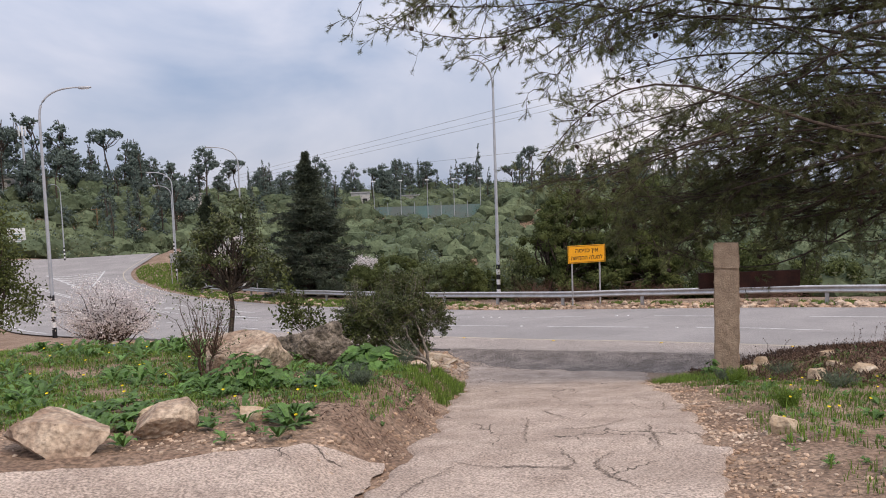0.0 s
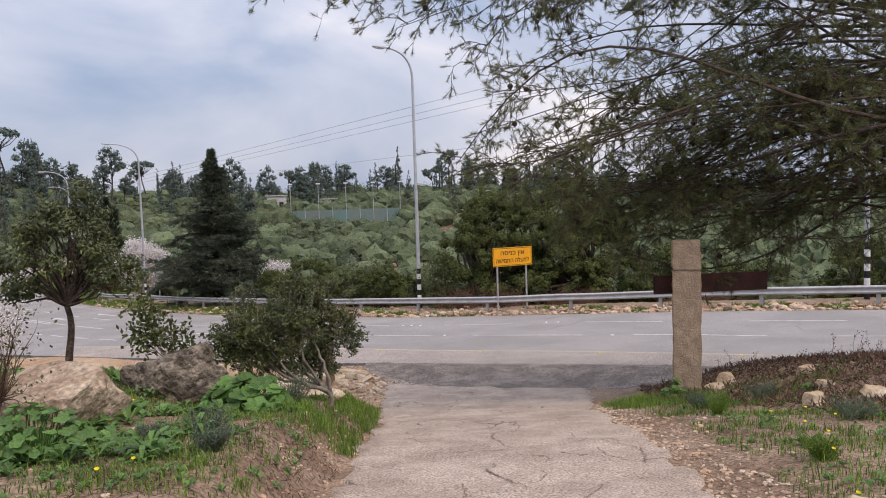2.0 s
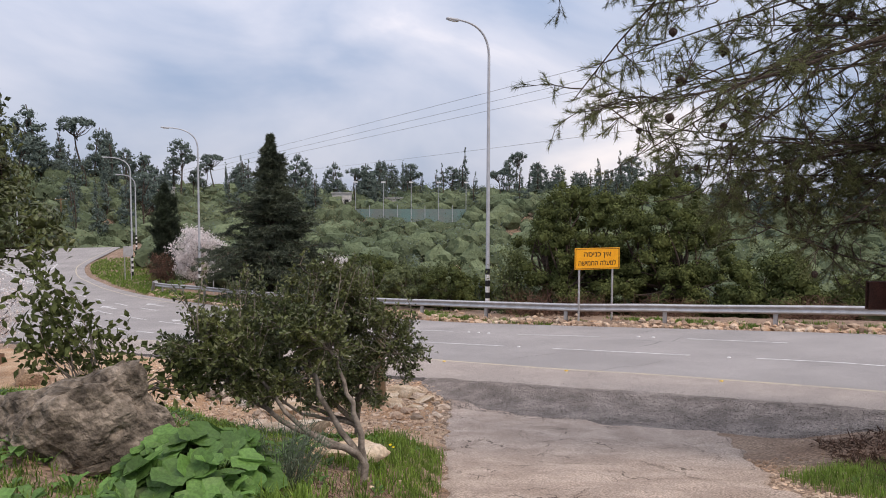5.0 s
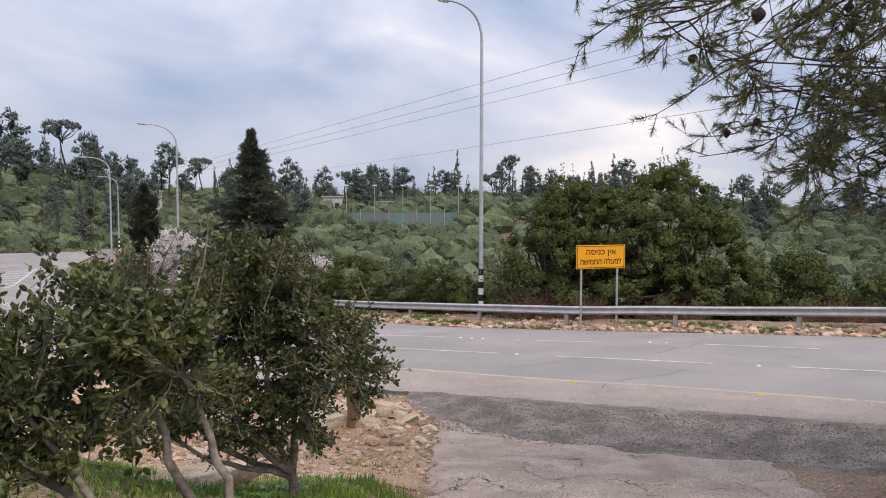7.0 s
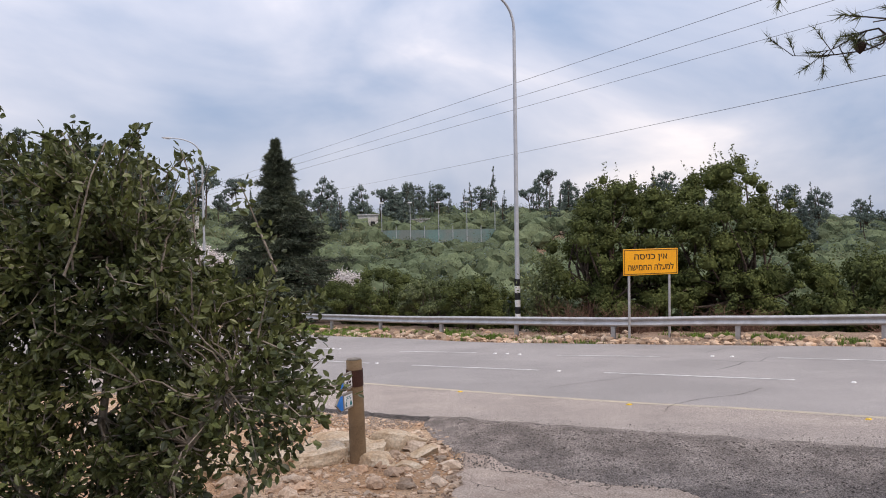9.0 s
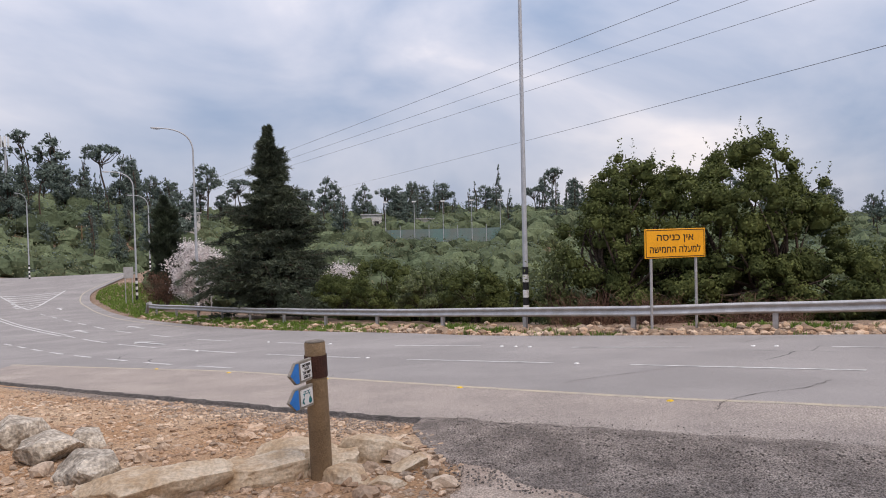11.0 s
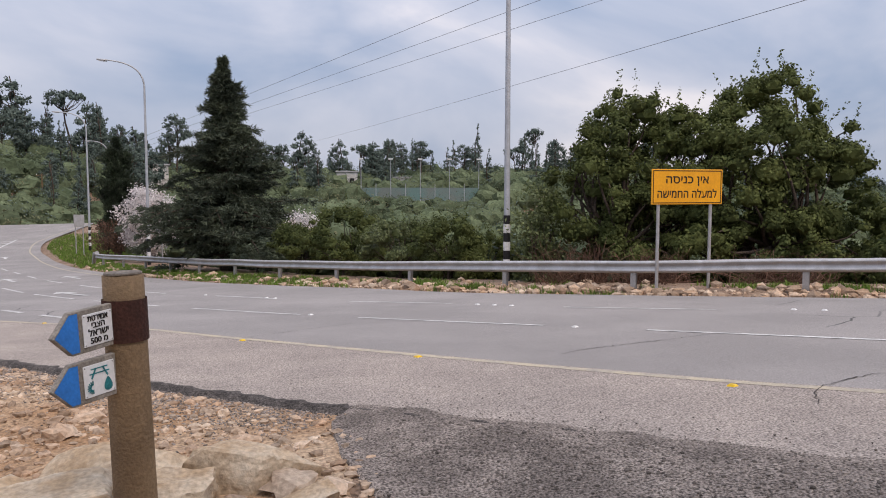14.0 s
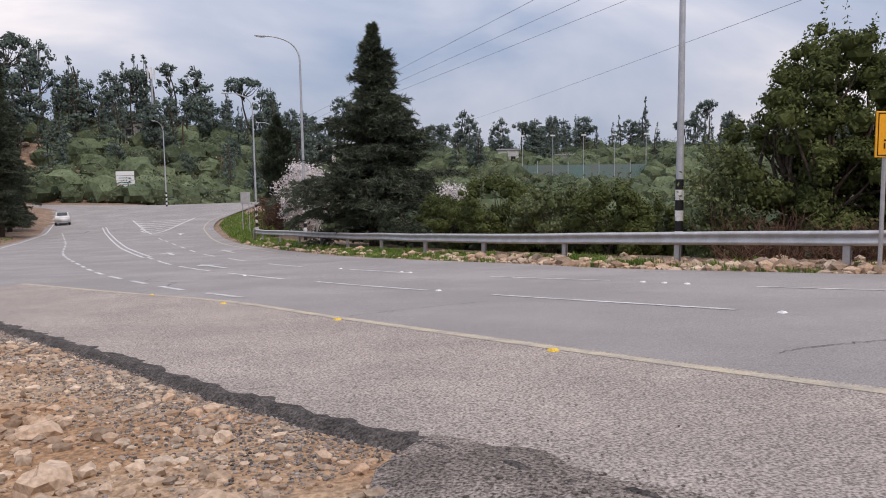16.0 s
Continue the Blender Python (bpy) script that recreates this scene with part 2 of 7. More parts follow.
M_CAROB = mat("glossy_shrub_leaves", (0.125, 0.142, 0.046), 0.42, spots=(0.062, 0.08, 0.03), scale=2.0, grain=0.2, bump=0, island=0.5, thin=0.25, spec=0.5)
# hillside scrub colour is raised to stand in for distance haze
M_HAZESCRUB = mat("haze_lightened_scrub_leaves", (0.135, 0.166, 0.094), 0.9, spots=(0.092, 0.12, 0.07), scale=0.06, grain=0.2, fine=2, bump=0, island=0.35, thin=0.15, spec=0.08, coord="World")
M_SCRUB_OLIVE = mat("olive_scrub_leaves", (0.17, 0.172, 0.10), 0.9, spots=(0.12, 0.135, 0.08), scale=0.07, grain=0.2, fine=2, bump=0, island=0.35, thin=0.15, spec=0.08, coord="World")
# distance haze put into the colour: pine green made lighter and bluer
M_HAZEPINE = mat("haze_lightened_pine_foliage", (0.135, 0.172, 0.148), 0.85, spots=(0.10, 0.132, 0.115), scale=0.2, grain=0.2, fine=3, bump=0, island=0.35, thin=0.1, spec=0.08)
M_BLOSSOM = mat("almond_blossom", (0.80, 0.77, 0.76), 0.7, spots=(0.64, 0.58, 0.57), scale=2, grain=0.15, bump=0, island=0.25, thin=0.4)
M_GRASS = mat("fresh_grass", (0.17, 0.27, 0.045), 0.6, spots=(0.11, 0.18, 0.035), scale=1.2, grain=0.2, bump=0, island=0.45, thin=0.35, coord="World")
M_WEED = mat("broad_weed_leaves", (0.12, 0.235, 0.06), 0.5, spots=(0.08, 0.16, 0.04), scale=2, grain=0.2, bump=0, island=0.4, thin=0.3, coord="World")
M_SAGE = mat("grey_green_herb", (0.15, 0.19, 0.13), 0.7, spots=(0.09, 0.12, 0.08), scale=3, grain=0.2, bump=0, island=0.35, thin=0.2, coord="World")
M_DRY = mat("dry_brown_litter", (0.16, 0.10, 0.07), 0.95, spots=(0.09, 0.055, 0.04), scale=2, grain=0.3, bump=0, island=0.5, coord="World")
M_FLOWER = mat("yellow_petals", (0.85, 0.66, 0.02), 0.6, bump=0, thin=0.2)
M_DEADBUSH = mat("dead_red_brush", (0.15, 0.085, 0.06), 0.95, spots=(0.09, 0.05, 0.035), scale=2, grain=0.3, bump=0, island=0.4)


# ---- mesh helpers ----
class Buf:
    """Gathers vertices and faces as arrays, then makes one mesh."""

    def __init__(self):
        self.v, self.f, self.n = [], [], 0

    def add(self, v, f):
        self.v.append(np.asarray(v, float).reshape(-1, 3))
        self.f.append(np.asarray(f, int) + self.n)
        self.n += len(self.v[-1])

    def mesh(self, name, material, smooth=False):
        me = bpy.data.meshes.new(name)
        v = np.concatenate(self.v)
        me.vertices.add(len(v))
        me.vertices.foreach_set("co", v.ravel())
        loops = np.concatenate([f.ravel() for f in self.f])
        sizes = np.concatenate([np.full(len(f), f.shape[1]) for f in self.f])
        me.loops.add(len(loops))
        me.loops.foreach_set("vertex_index", loops)
        me.polygons.add(len(sizes))
        me.polygons.foreach_set("loop_start", np.concatenate([[0], np.cumsum(sizes)[:-1]]))
        me.polygons.foreach_set("use_smooth", np.full(len(sizes), smooth))
        me.update(calc_edges=True)
        me.materials.append(material)
        return me


def empty(name, m=None):
    ob = new(name)
    ob.empty_display_size = 0.2
    if m is not None:
        ob.matrix_world = m
    return ob


def part(name, geo, material, parent=None, label="", smooth=False):
    """Links a bmesh or a Buf as one mesh object under a thing or a part."""
    if isinstance(geo, Buf):
        me = geo.mesh(name, material, smooth)
    else:
        me = bpy.data.meshes.new(name)
        for face in geo.faces:
            face.smooth = smooth
        geo.to_mesh(me)
        geo.free()
        me.materials.append(material)
    ob = new(name, me)
    if parent is not None:
        ob.parent = parent
    if label:
        ob["label"] = label
    return ob


def tube(buf, pts, r0, r1, sides=6, cap=True):
    """A tapered tube along points."""
    pts = np.asarray(pts, float)
    n = len(pts)
    tan = np.gradient(pts, axis=0)
    tan /= np.linalg.norm(tan, axis=1)[:, None] + 1e-9
    ref = np.where(np.abs(tan[:, 2:3]) > 0.9, [[1.0, 0, 0]], [[0, 0, 1.0]])
    a = np.cross(tan, ref)
    a /= np.linalg.norm(a, axis=1)[:, None] + 1e-9
    b = np.cross(tan, a)
    ang = np.linspace(0, 2 * np.pi, sides, endpoint=False)
    r = (np.linspace(r0, r1, n) if np.isscalar(r0) else np.asarray(r0))[:, None, None]
    ring = pts[:, None, :] + r * (np.cos(ang)[None, :, None] * a[:, None, :] + np.sin(ang)[None, :, None] * b[:, None, :])
    i, j = np.meshgrid(np.arange(n - 1), np.arange(sides), indexing="ij")
    k = (j + 1) % sides
    buf.add(ring.reshape(-1, 3), np.stack([i * sides + j, i * sides + k, (i + 1) * sides + k, (i + 1) * sides + j], -1).reshape(-1, 4))
    if cap:
        for base, c in ((0, pts[0]), (n - 1, pts[-1])):
            ids = np.arange(sides)
            buf.add(np.vstack([ring[base], c]), np.stack([ids, (ids + 1) % sides, np.full(sides, sides)], -1))


def box(buf, x0, x1, y0, y1, z0, z1, m=None):
    v = np.array([(x, y, z) for x in (x0, x1) for y in (y0, y1) for z in (z0, z1)], float)
    if m is not None:
        v = v @ np.array(m.to_3x3()).T + np.array(m.translation)
    buf.add(v, [(0, 1, 3, 2), (4, 6, 7, 5), (0, 4, 5, 1), (2, 3, 7, 6), (0, 2, 6, 4), (1, 5, 7, 3)])


def bevel_box(sx, sy, sz, bevel, segments=2):
    """A box on the ground plane with rounded edges."""
    bm = bmesh.new()
    bmesh.ops.create_cube(bm, size=1)
    bmesh.ops.scale(bm, vec=(sx, sy, sz), verts=bm.verts)
    bmesh.ops.translate(bm, vec=(0, 0, sz / 2), verts=bm.verts)
    bmesh.ops.bevel(bm, geom=bm.edges[:], offset=bevel, segments=segments, affect="EDGES", profile=0.6)
    return bm


def unit(v):
    return v / (np.linalg.norm(v, axis=-1, keepdims=True) + 1e-9)


def leaves(buf, P, length, width, rng, lean=(0, 0, 0), jitter=0.35):
    """A folded, pointed leaf at every point, each turned its own way."""
    n = len(P)
    d = unit(rng.normal(size=(n, 3)) + np.asarray(lean))
    s = unit(np.cross(d, rng.normal(size=(n, 3))))
    L = (length * (1 + jitter * rng.uniform(-1, 1, n)))[:, None]
    W = (width * (1 + jitter * rng.uniform(-1, 1, n)))[:, None]
    up = np.cross(d, s) * W * 0.18
    v = np.stack([P, P + d * L * 0.45 + s * W / 2 + up, P + d * L, P + d * L * 0.45 - s * W / 2 + up], 1)
    i = np.arange(n)[:, None] * 4
    buf.add(v.reshape(-1, 3), np.concatenate([i + [0, 1, 2], i + [0, 2, 3]]))


def oval_leaves(buf, P, length, width, rng, lean=(0, 0, 0), jitter=0.35):
    """A rounded leaf with a short point at every point, for growth seen close by."""
    n = len(P)
    d = unit(rng.normal(size=(n, 3)) + np.asarray(lean))
    s = unit(np.cross(d, rng.normal(size=(n, 3))))
    L = (length * (1 + jitter * rng.uniform(-1, 1, n)))[:, None]
    W = (width * (1 + jitter * rng.uniform(-1, 1, n)))[:, None] / 2
    up = np.cross(d, s) * W * 0.3
    v = np.stack([P, P + d * L * 0.25 + s * W * 0.8 + up, P + d * L * 0.6 + s * W + up, P + d * L * 0.86 + s * W * 0.55 + up, P + d * L, P + d * L * 0.86 - s * W * 0.55 + up, P + d * L * 0.6 - s * W + up, P + d * L * 0.25 - s * W * 0.8 + up], 1)
    i = np.arange(n)[:, None] * 8
    buf.add(v.reshape(-1, 3), np.concatenate([i + [0, 1, 2, 3, 4], i + [0, 4, 5, 6, 7]]))


def facing_leaves(buf, P, N, length, width, rng, jitter=0.35):
    """A pointed leaf at every point, its face turned roughly along N."""
    n = len(P)
    N = unit(N)
    d = unit(np.cross(N, rng.normal(size=(n, 3))))
    s = np.cross(N, d)
    L = (length * (1 + jitter * rng.uniform(-1, 1, n)))[:, None]
    W = (width * (1 + jitter * rng.uniform(-1, 1, n)))[:, None]
    v = np.stack([P - d * L * 0.5, P + s * W / 2 - N * W * 0.15, P + d * L * 0.5, P - s * W / 2 - N * W * 0.15], 1)
    i = np.arange(n)[:, None] * 4
    buf.add(v.reshape(-1, 3), np.concatenate([i + [0, 1, 2], i + [0, 2, 3]]))


def needles(buf, P, D, length, width, rng, count=12, spread=0.9):
    """Tufts of thin needles round a twig's direction D at every point."""
    n = len(P)
    P, D = np.repeat(P, count, 0), np.repeat(D, count, 0)
    d = unit(D + spread * rng.normal(size=(n * count, 3)))
    s = unit(np.cross(d, rng.normal(size=(n * count, 3)))) * width / 2
    P = P + D * rng.uniform(-0.5, 0.5, (n * count, 1)) * length
    L = length * rng.uniform(0.7, 1.25, (n * count, 1))
    v = np.stack([P + s, P - s, P + d * L], 1)
    buf.add(v.reshape(-1, 3), np.arange(n * count * 3).reshape(-1, 3))


def sway(a, b, rng, bend, n=7, droop=0.0):
    """A wandering line from a to b."""
    a, b = np.asarray(a, float), np.asarray(b, float)
    t = np.linspace(0, 1, n)[:, None]
    L = np.linalg.norm(b - a)
    off = rng.normal(size=(2, 3)) * bend * L
    p = a + (b - a) * t + np.sin(np.pi * t) * off[0] + np.sin(2 * np.pi * t) * off[1] * 0.5
    p[:, 2] += droop * L * np.sin(np.pi * t[:, 0])
    return p


def smooth(t, a, b):
    t = np.clip((np.asarray(t, float) - a) / (b - a), 0, 1)
    return t * t * (3 - 2 * t)


def spline(points, n):
    """A smooth line through a few points, at even steps."""
    p = np.asarray(points, float)
    q = np.vstack([2 * p[0] - p[1], p, 2 * p[-1] - p[-2]])
    out = []
    for i in range(1, len(q) - 2):
        t = np.linspace(0, 1, 24, endpoint=False)[:, None]
        a, b, c, d = q[i - 1], q[i], q[i + 1], q[i + 2]
        out.append(0.5 * ((2 * b) + (c - a) * t + (2 * a - 5 * b + 4 * c - d) * t ** 2 + (3 * b - a - 3 * c + d) * t ** 3))
    out = np.vstack(out + [p[-1:]])
    s = np.concatenate([[0], np.cumsum(np.linalg.norm(np.diff(out, axis=0), axis=1))])
    u = np.linspace(0, s[-1], n)
    return np.stack([np.interp(u, s, out[:, k]) for k in range(out.shape[1])], 1)


def side_of(x, y, line):
    """Signed distance to a line; positive on its left."""
    x, y = np.asarray(x, float), np.asarray(y, float)
    best, sign = np.full(x.shape, 1e9), np.ones(x.shape)
    for (ax, ay), (bx, by) in zip(line[:-1], line[1:]):
        dx, dy = bx - ax, by - ay
        t = np.clip(((x - ax) * dx + (y - ay) * dy) / (dx * dx + dy * dy), 0, 1)
        d = np.hypot(x - ax - t * dx, y - ay - t * dy)
        c = dx * (y - ay) - dy * (x - ax)
        near = d < best
        best, sign = np.where(near, d, best), np.where(near, np.where(c >= 0, 1.0, -1.0), sign)
    return best * sign


def wave(x, y, scale, seed=0.0):
    """Cheap smooth noise of the plan, about -1 to 1."""
    x, y = np.asarray(x, float) * scale + seed * 7.3, np.asarray(y, float) * scale - seed * 3.1
    return (np.sin(1.7 * x + 0.9 * y + 1.3 * np.sin(0.8 * y + seed)) + np.sin(2.3 * y - 1.1 * x + 1.7 * np.sin(1.1 * x)) + np.sin(3.7 * x + 2.9 * y)) / 3


# ---- the lie of the land ----
NEAR_EDGE = spline([(45, -6), (25, 8), (11.5, 17.7), (7.2, 20.9), (3.6, 23.2), (0.8, 24.9), (-0.7, 25.8), (-3.15, 27.6), (-7.1, 30.5), (-14, 36), (-24.5, 44.4), (-34, 58), (-46, 76), (-58, 95), (-72, 112), (-95, 124)], 90)
FAR_EDGE = spline([(45, 8), (30, 18.6), (16.5, 29.2), (13.7, 31.6), (10.2, 34.2), (6.2, 36.9), (1.6, 40.2), (-1.2, 43.2), (-5.9, 47.6), (-10.6, 52.6), (-21.8, 67.6), (-33, 86), (-38, 95), (-41.5, 104), (-43, 114), (-44, 121)], 90)
ROAD_Y = np.array([(-40, 1.5), (0, -2.0), (20, -3.32), (26, -3.71), (30, -3.97), (35, -4.36), (41, -4.79), (48, -5.24), (56, -5.68), (66, -6.15), (78, -6.58), (90, -6.75), (105, -6.25), (120, -5.2), (140, -4.2), (400, -4.0)])
DRIVE_Y = np.array([(-40, 2.0), (-12, 0.7), (0, 0.05), (3.5, -0.35), (6.5, -0.75), (8, -1.02), (11, -1.53), (13.7, -2.1), (16.5, -2.75), (19.6, -3.29), (22.6, -3.72), (26, -3.74), (60, -4.2)])
DRIVE_L = np.array([(-14, -3.2), (2, -1.6), (5, -0.65), (8, -0.2), (11, 0.0), (14, 0.28), (17, 0.36), (20, 0.45), (23, 0.6), (25, 0.2)])
DRIVE_R = np.array([(-14, 1.6), (0, 1.7), (5, 1.9), (7, 2.45), (9.6, 3.0), (14.6, 3.75), (16, 4.2), (20.7, 5.4), (23, 6.2), (25, 7)])


def soft_interp(y, table):
    y = np.asarray(y, float)
    return sum(np.interp(y + o, table[:, 0], table[:, 1]) for o in (-1.2, -0.6, 0, 0.6, 1.2)) / 5


def road_z(x, y):
    return soft_interp(y, ROAD_Y) + 0.03 * np.clip(x, -60, 60)


def drive_z(x, y):
    return soft_interp(y, DRIVE_Y)


def hills(x, y):
    """Valley beyond the road and the wooded slopes that close the view."""
    dx, dy = np.asarray(x, float), np.asarray(y, float) - 20
    r, th = np.hypot(dx, dy), np.degrees(np.arctan2(dx, dy))
    left = 1 - smooth(th, -34, -14)
    floor = -17 + 10.5 * left
    ridge_r = 235 - 48 * left
    ridge_z = 0.5 + 5.5 * left - 5 * smooth(th, 12, 35)
    z = floor + (ridge_z - floor) * smooth(r, 105 + 26 * left, ridge_r) ** 0.8
    z = z + wave(x, y, 0.03) * 1.2 * smooth(r, 90, 150)
    return z - 0.02 * np.clip(r - ridge_r - 20, 0, 150)


def ground_z(x, y):
    x, y = np.asarray(x, float), np.asarray(y, float)
    dn, df = side_of(x, y, NEAR_EDGE), -side_of(x, y, FAR_EDGE)
    rz = road_z(x, y)
    # camera's side: verge banks beside the sunken path
    bank = smooth(y, 3, 8.5) * (1 - smooth(y, 14.5, 20)) * (0.50 * smooth(np.interp(y, DRIVE_L[:, 0], DRIVE_L[:, 1]) - x, 0.0, 0.65) + 0.50 * smooth(-x, 1.2, 3.5) * smooth(y, 8, 13))
    bank += 0.25 * smooth(y, -6, 2) * (1 - smooth(y, 3, 8)) * smooth(-x, 2.0, 3.5)
    bank += 0.10 * smooth(x - np.interp(y, DRIVE_R[:, 0], DRIVE_R[:, 1]), 0.0, 1.0) * smooth(y, 2, 6) * (1 - smooth(y, 17, 20))
    bank += 0.50 * smooth(x, 5.0, 8.0) * smooth(y, 8, 12) * (1 - smooth(y, 16.5, 20))
    near = drive_z(x, y) + bank
    near = near - 0.10 * smooth(-x, 0.5, 3.0) * smooth(y, 20, 24) * smooth(dn, 0.2, 2.0)
    # flat lay-by to the left of the walk
    side = smooth(-x, 7, 14)
    near = near * (1 - side) + (road_z(x, y) + 0.15) * side
    near = near + wave(x, y, 1.3) * 0.03 + wave(x, y, 4.1, 2) * 0.018
    lip = 0.02 + 0.03 * (1 - smooth(x, 0.2, 2.5))
    near = (rz - lip) + (near - rz + lip) * smooth(dn, 0.0, 2.2)
    under = rz - 0.07 - 0.2 * smooth(-dn, 0.1, 0.8) * smooth(-df, 0.0, 0.5)
    far_bank = rz - 0.05 + 0.10 * smooth(df, 0.2, 1.6) + wave(x, y, 2.2, 1) * 0.04
    drop = smooth(df, 3.2, 46)
    far = far_bank * (1 - drop) + hills(x, y) * drop
    beyond = np.where(y > 118, 1.0, 0.0) * smooth(y, 118, 128)
    z = np.where(dn > 0, near, np.where(df > 0, far, under))
    back = smooth(np.hypot(x, y - 20), 90, 130)
    z = np.where((dn > 0) & (y < 60), z, np.where(dn > 0, z * (1 - back) + hills(x, y) * back, z))
    z = np.where((dn <= 0) & (df <= 0), z * (1 - beyond) + hills(x, y) * beyond, z)
    return z


def gz(x, y):
    return float(ground_z(np.array([x]), np.array([y]))[0])


def axis(fine0, fine1, step, lo, hi, grow):
    mid_part = list(np.arange(fine0, fine1, step))
    up, s = [mid_part[-1]], step
    while up[-1] < hi:
        s *= grow
        up.append(up[-1] + s)
    dn, s = [mid_part[0]], step
    while dn[-1] > lo:
        s *= grow
        dn.append(dn[-1] - s)
    return np.array(dn[::-1][:-1] + mid_part + up[1:])


def sheet(xs, ys, zfun):
    X, Y = np.meshgrid(xs, ys, indexing="ij")
    Z = zfun(X.ravel(), Y.ravel())
    b = Buf()
    i, j = np.meshgrid(np.arange(len(xs) - 1), np.arange(len(ys) - 1), indexing="ij")
    k = i * len(ys) + j
    b.add(np.stack([X.ravel(), Y.ravel(), Z], 1), np.stack([k, k + len(ys), k + len(ys) + 1, k + 1], -1).reshape(-1, 4))
    return b


gx, gy = axis(-9, 11, 0.13, -1500, 1500, 1.045), axis(-3, 29, 0.13, -300, 2000, 1.04)
ground = part("ground", sheet(gx, gy, ground_z), M_SOIL, smooth=True)
tagged(ground, "stony brown soil verge, valley and wooded hillside ground", "ground", kind="structure")

# ---- road ----
def strip(line_a, line_b, cols, zfun, lift):
    """A sheet between two lines of equal length."""
    u = np.linspace(0, 1, cols)[None, :, None]
    P = line_a[:, None, :] * (1 - u) + line_b[:, None, :] * u
    x, y = P[..., 0].ravel(), P[..., 1].ravel()
    b = Buf()
    i, j = np.meshgrid(np.arange(len(line_a) - 1), np.arange(cols - 1), indexing="ij")
    k = i * cols + j
    b.add(np.stack([x, y, zfun(x, y) + lift], 1), np.stack([k, k + 1, k + cols + 1, k + cols], -1).reshape(-1, 4))
    return b


na, fa = spline(NEAR_EDGE[:, :2], 240), spline(FAR_EDGE[:, :2], 240)
road = part("road", strip(na, fa, 30, road_z, 0.0), M_ROAD, smooth=True)
tagged(road, "wide grey asphalt road with worn lane lines", "road", kind="structure")

tri = NEAR_EDGE[(NEAR_EDGE[:, 0] < 30) & (NEAR_EDGE[:, 0] > -14)]


def shifted(line, d):
    """A line moved sideways, to its right as it runs."""
    t = unit(np.gradient(line, axis=0))
    return line + np.stack([t[:, 1], -t[:, 0]], 1) * np.asarray(d).reshape(-1, 1)


YELLOW = spline([(30, 6.2), (14.5, 17.7), (8.37, 22.6), (5.25, 24.95), (3.57, 26.0), (0.65, 28.2), (-2.27, 30.6), (-4.86, 32.9), (-8.4, 35.2), (-13, 38.2)], 120)
WHITE_A = spline([(30, 11.0), (13, 23.4), (10.28, 25.7), (7.1, 27.85), (3.7, 30.2), (2.13, 31.4), (-1.0, 33.85), (-4.6, 36.96), (-7.6, 39.8), (-13, 45.5), (-19.1, 53.2)], 160)
WHITE_B = spline([(30, 15.0), (11.33, 29.2), (8.57, 31.4), (5.95, 33.0), (3.4, 34.6), (1.2, 36.4), (-0.92, 37.8), (-2.7, 39.1), (-4.8, 41.1), (-7.8, 43.7), (-11, 47.2), (-17.6, 55.4), (-24.3, 64.9), (-33.2, 77.3), (-39, 85.3)], 200)
WHITE_C = spline([(-4.9, 33.6), (-8.15, 36.5), (-13.6, 42.1), (-18.6, 47.9), (-27.9, 59.0), (-40, 75), (-53.8, 92.5)], 120)
DOUBLE = spline([(-19.1, 53.2), (-27.9, 64.6), (-38.3, 78.6), (-51.4, 96.1)], 80)
shoulder_a = spline(NEAR_EDGE[(NEAR_EDGE[:, 0] < 30.5) & (NEAR_EDGE[:, 0] > -13.5)], 120)
shoulder = part("road_shoulder", strip(shifted(shoulder_a, 0.04), shifted(YELLOW, 0.12), 10, road_z, 0.003), M_SHOULDER, smooth=True)
tagged(shoulder, "pale brown worn asphalt shoulder beside the road", "shoulder", kind="structure")

rng = np.random.default_rng(11)


def painted(line, s0, s1, width, lift, material):
    """A painted mark along a line between two lengths."""
    s = np.concatenate([[0], np.cumsum(np.linalg.norm(np.diff(line, axis=0), axis=1))])
    u = np.linspace(s0, s1, max(2, int((s1 - s0) / 0.7) + 2))
    mid_line = np.stack([np.interp(u, s, line[:, 0]), np.interp(u, s, line[:, 1])], 1)
    b = strip(shifted(mid_line, -width / 2), shifted(mid_line, width / 2), 2, road_z, lift)
    return b


def length(line):
    return float(np.linalg.norm(np.diff(line, axis=0), axis=1).sum())


def at_s(line, p):
    """How far along a line the point nearest p lies."""
    s = np.concatenate([[0], np.cumsum(np.linalg.norm(np.diff(line, axis=0), axis=1))])
    return float(s[np.argmin(np.hypot(*(line - np.asarray(p)).T))])


def lane_mark(name, line, s0, s1, width, material, label):
    ob = part(name, painted(line, s0, s1, width, 0.006, material), material)
    tagged(ob, label, "road marking", kind="structure")


lane_mark("edge_line", YELLOW, 0, length(YELLOW), 0.14, M_YELLOW, "faded yellow edge line painted on the asphalt road")
a0 = at_s(WHITE_A, (7.1, 27.85)) % 5.75
for k in range(int(length(WHITE_A) / 5.75)):
    lane_mark("lane_dash", WHITE_A, a0 + 5.75 * k, min(a0 + 5.75 * k + 4.05, length(WHITE_A)), 0.11, M_WHITE, "worn white lane dash painted on the asphalt road")
b0 = at_s(WHITE_B, (5.95, 33.0)) % 5.9
for k in range(int(length(WHITE_B) / 5.9)):
    lane_mark("lane_dash", WHITE_B, b0 + 5.9 * k, min(b0 + 5.9 * k + 3.0, length(WHITE_B)), 0.11, M_WHITE, "worn white lane dash painted on the asphalt road")
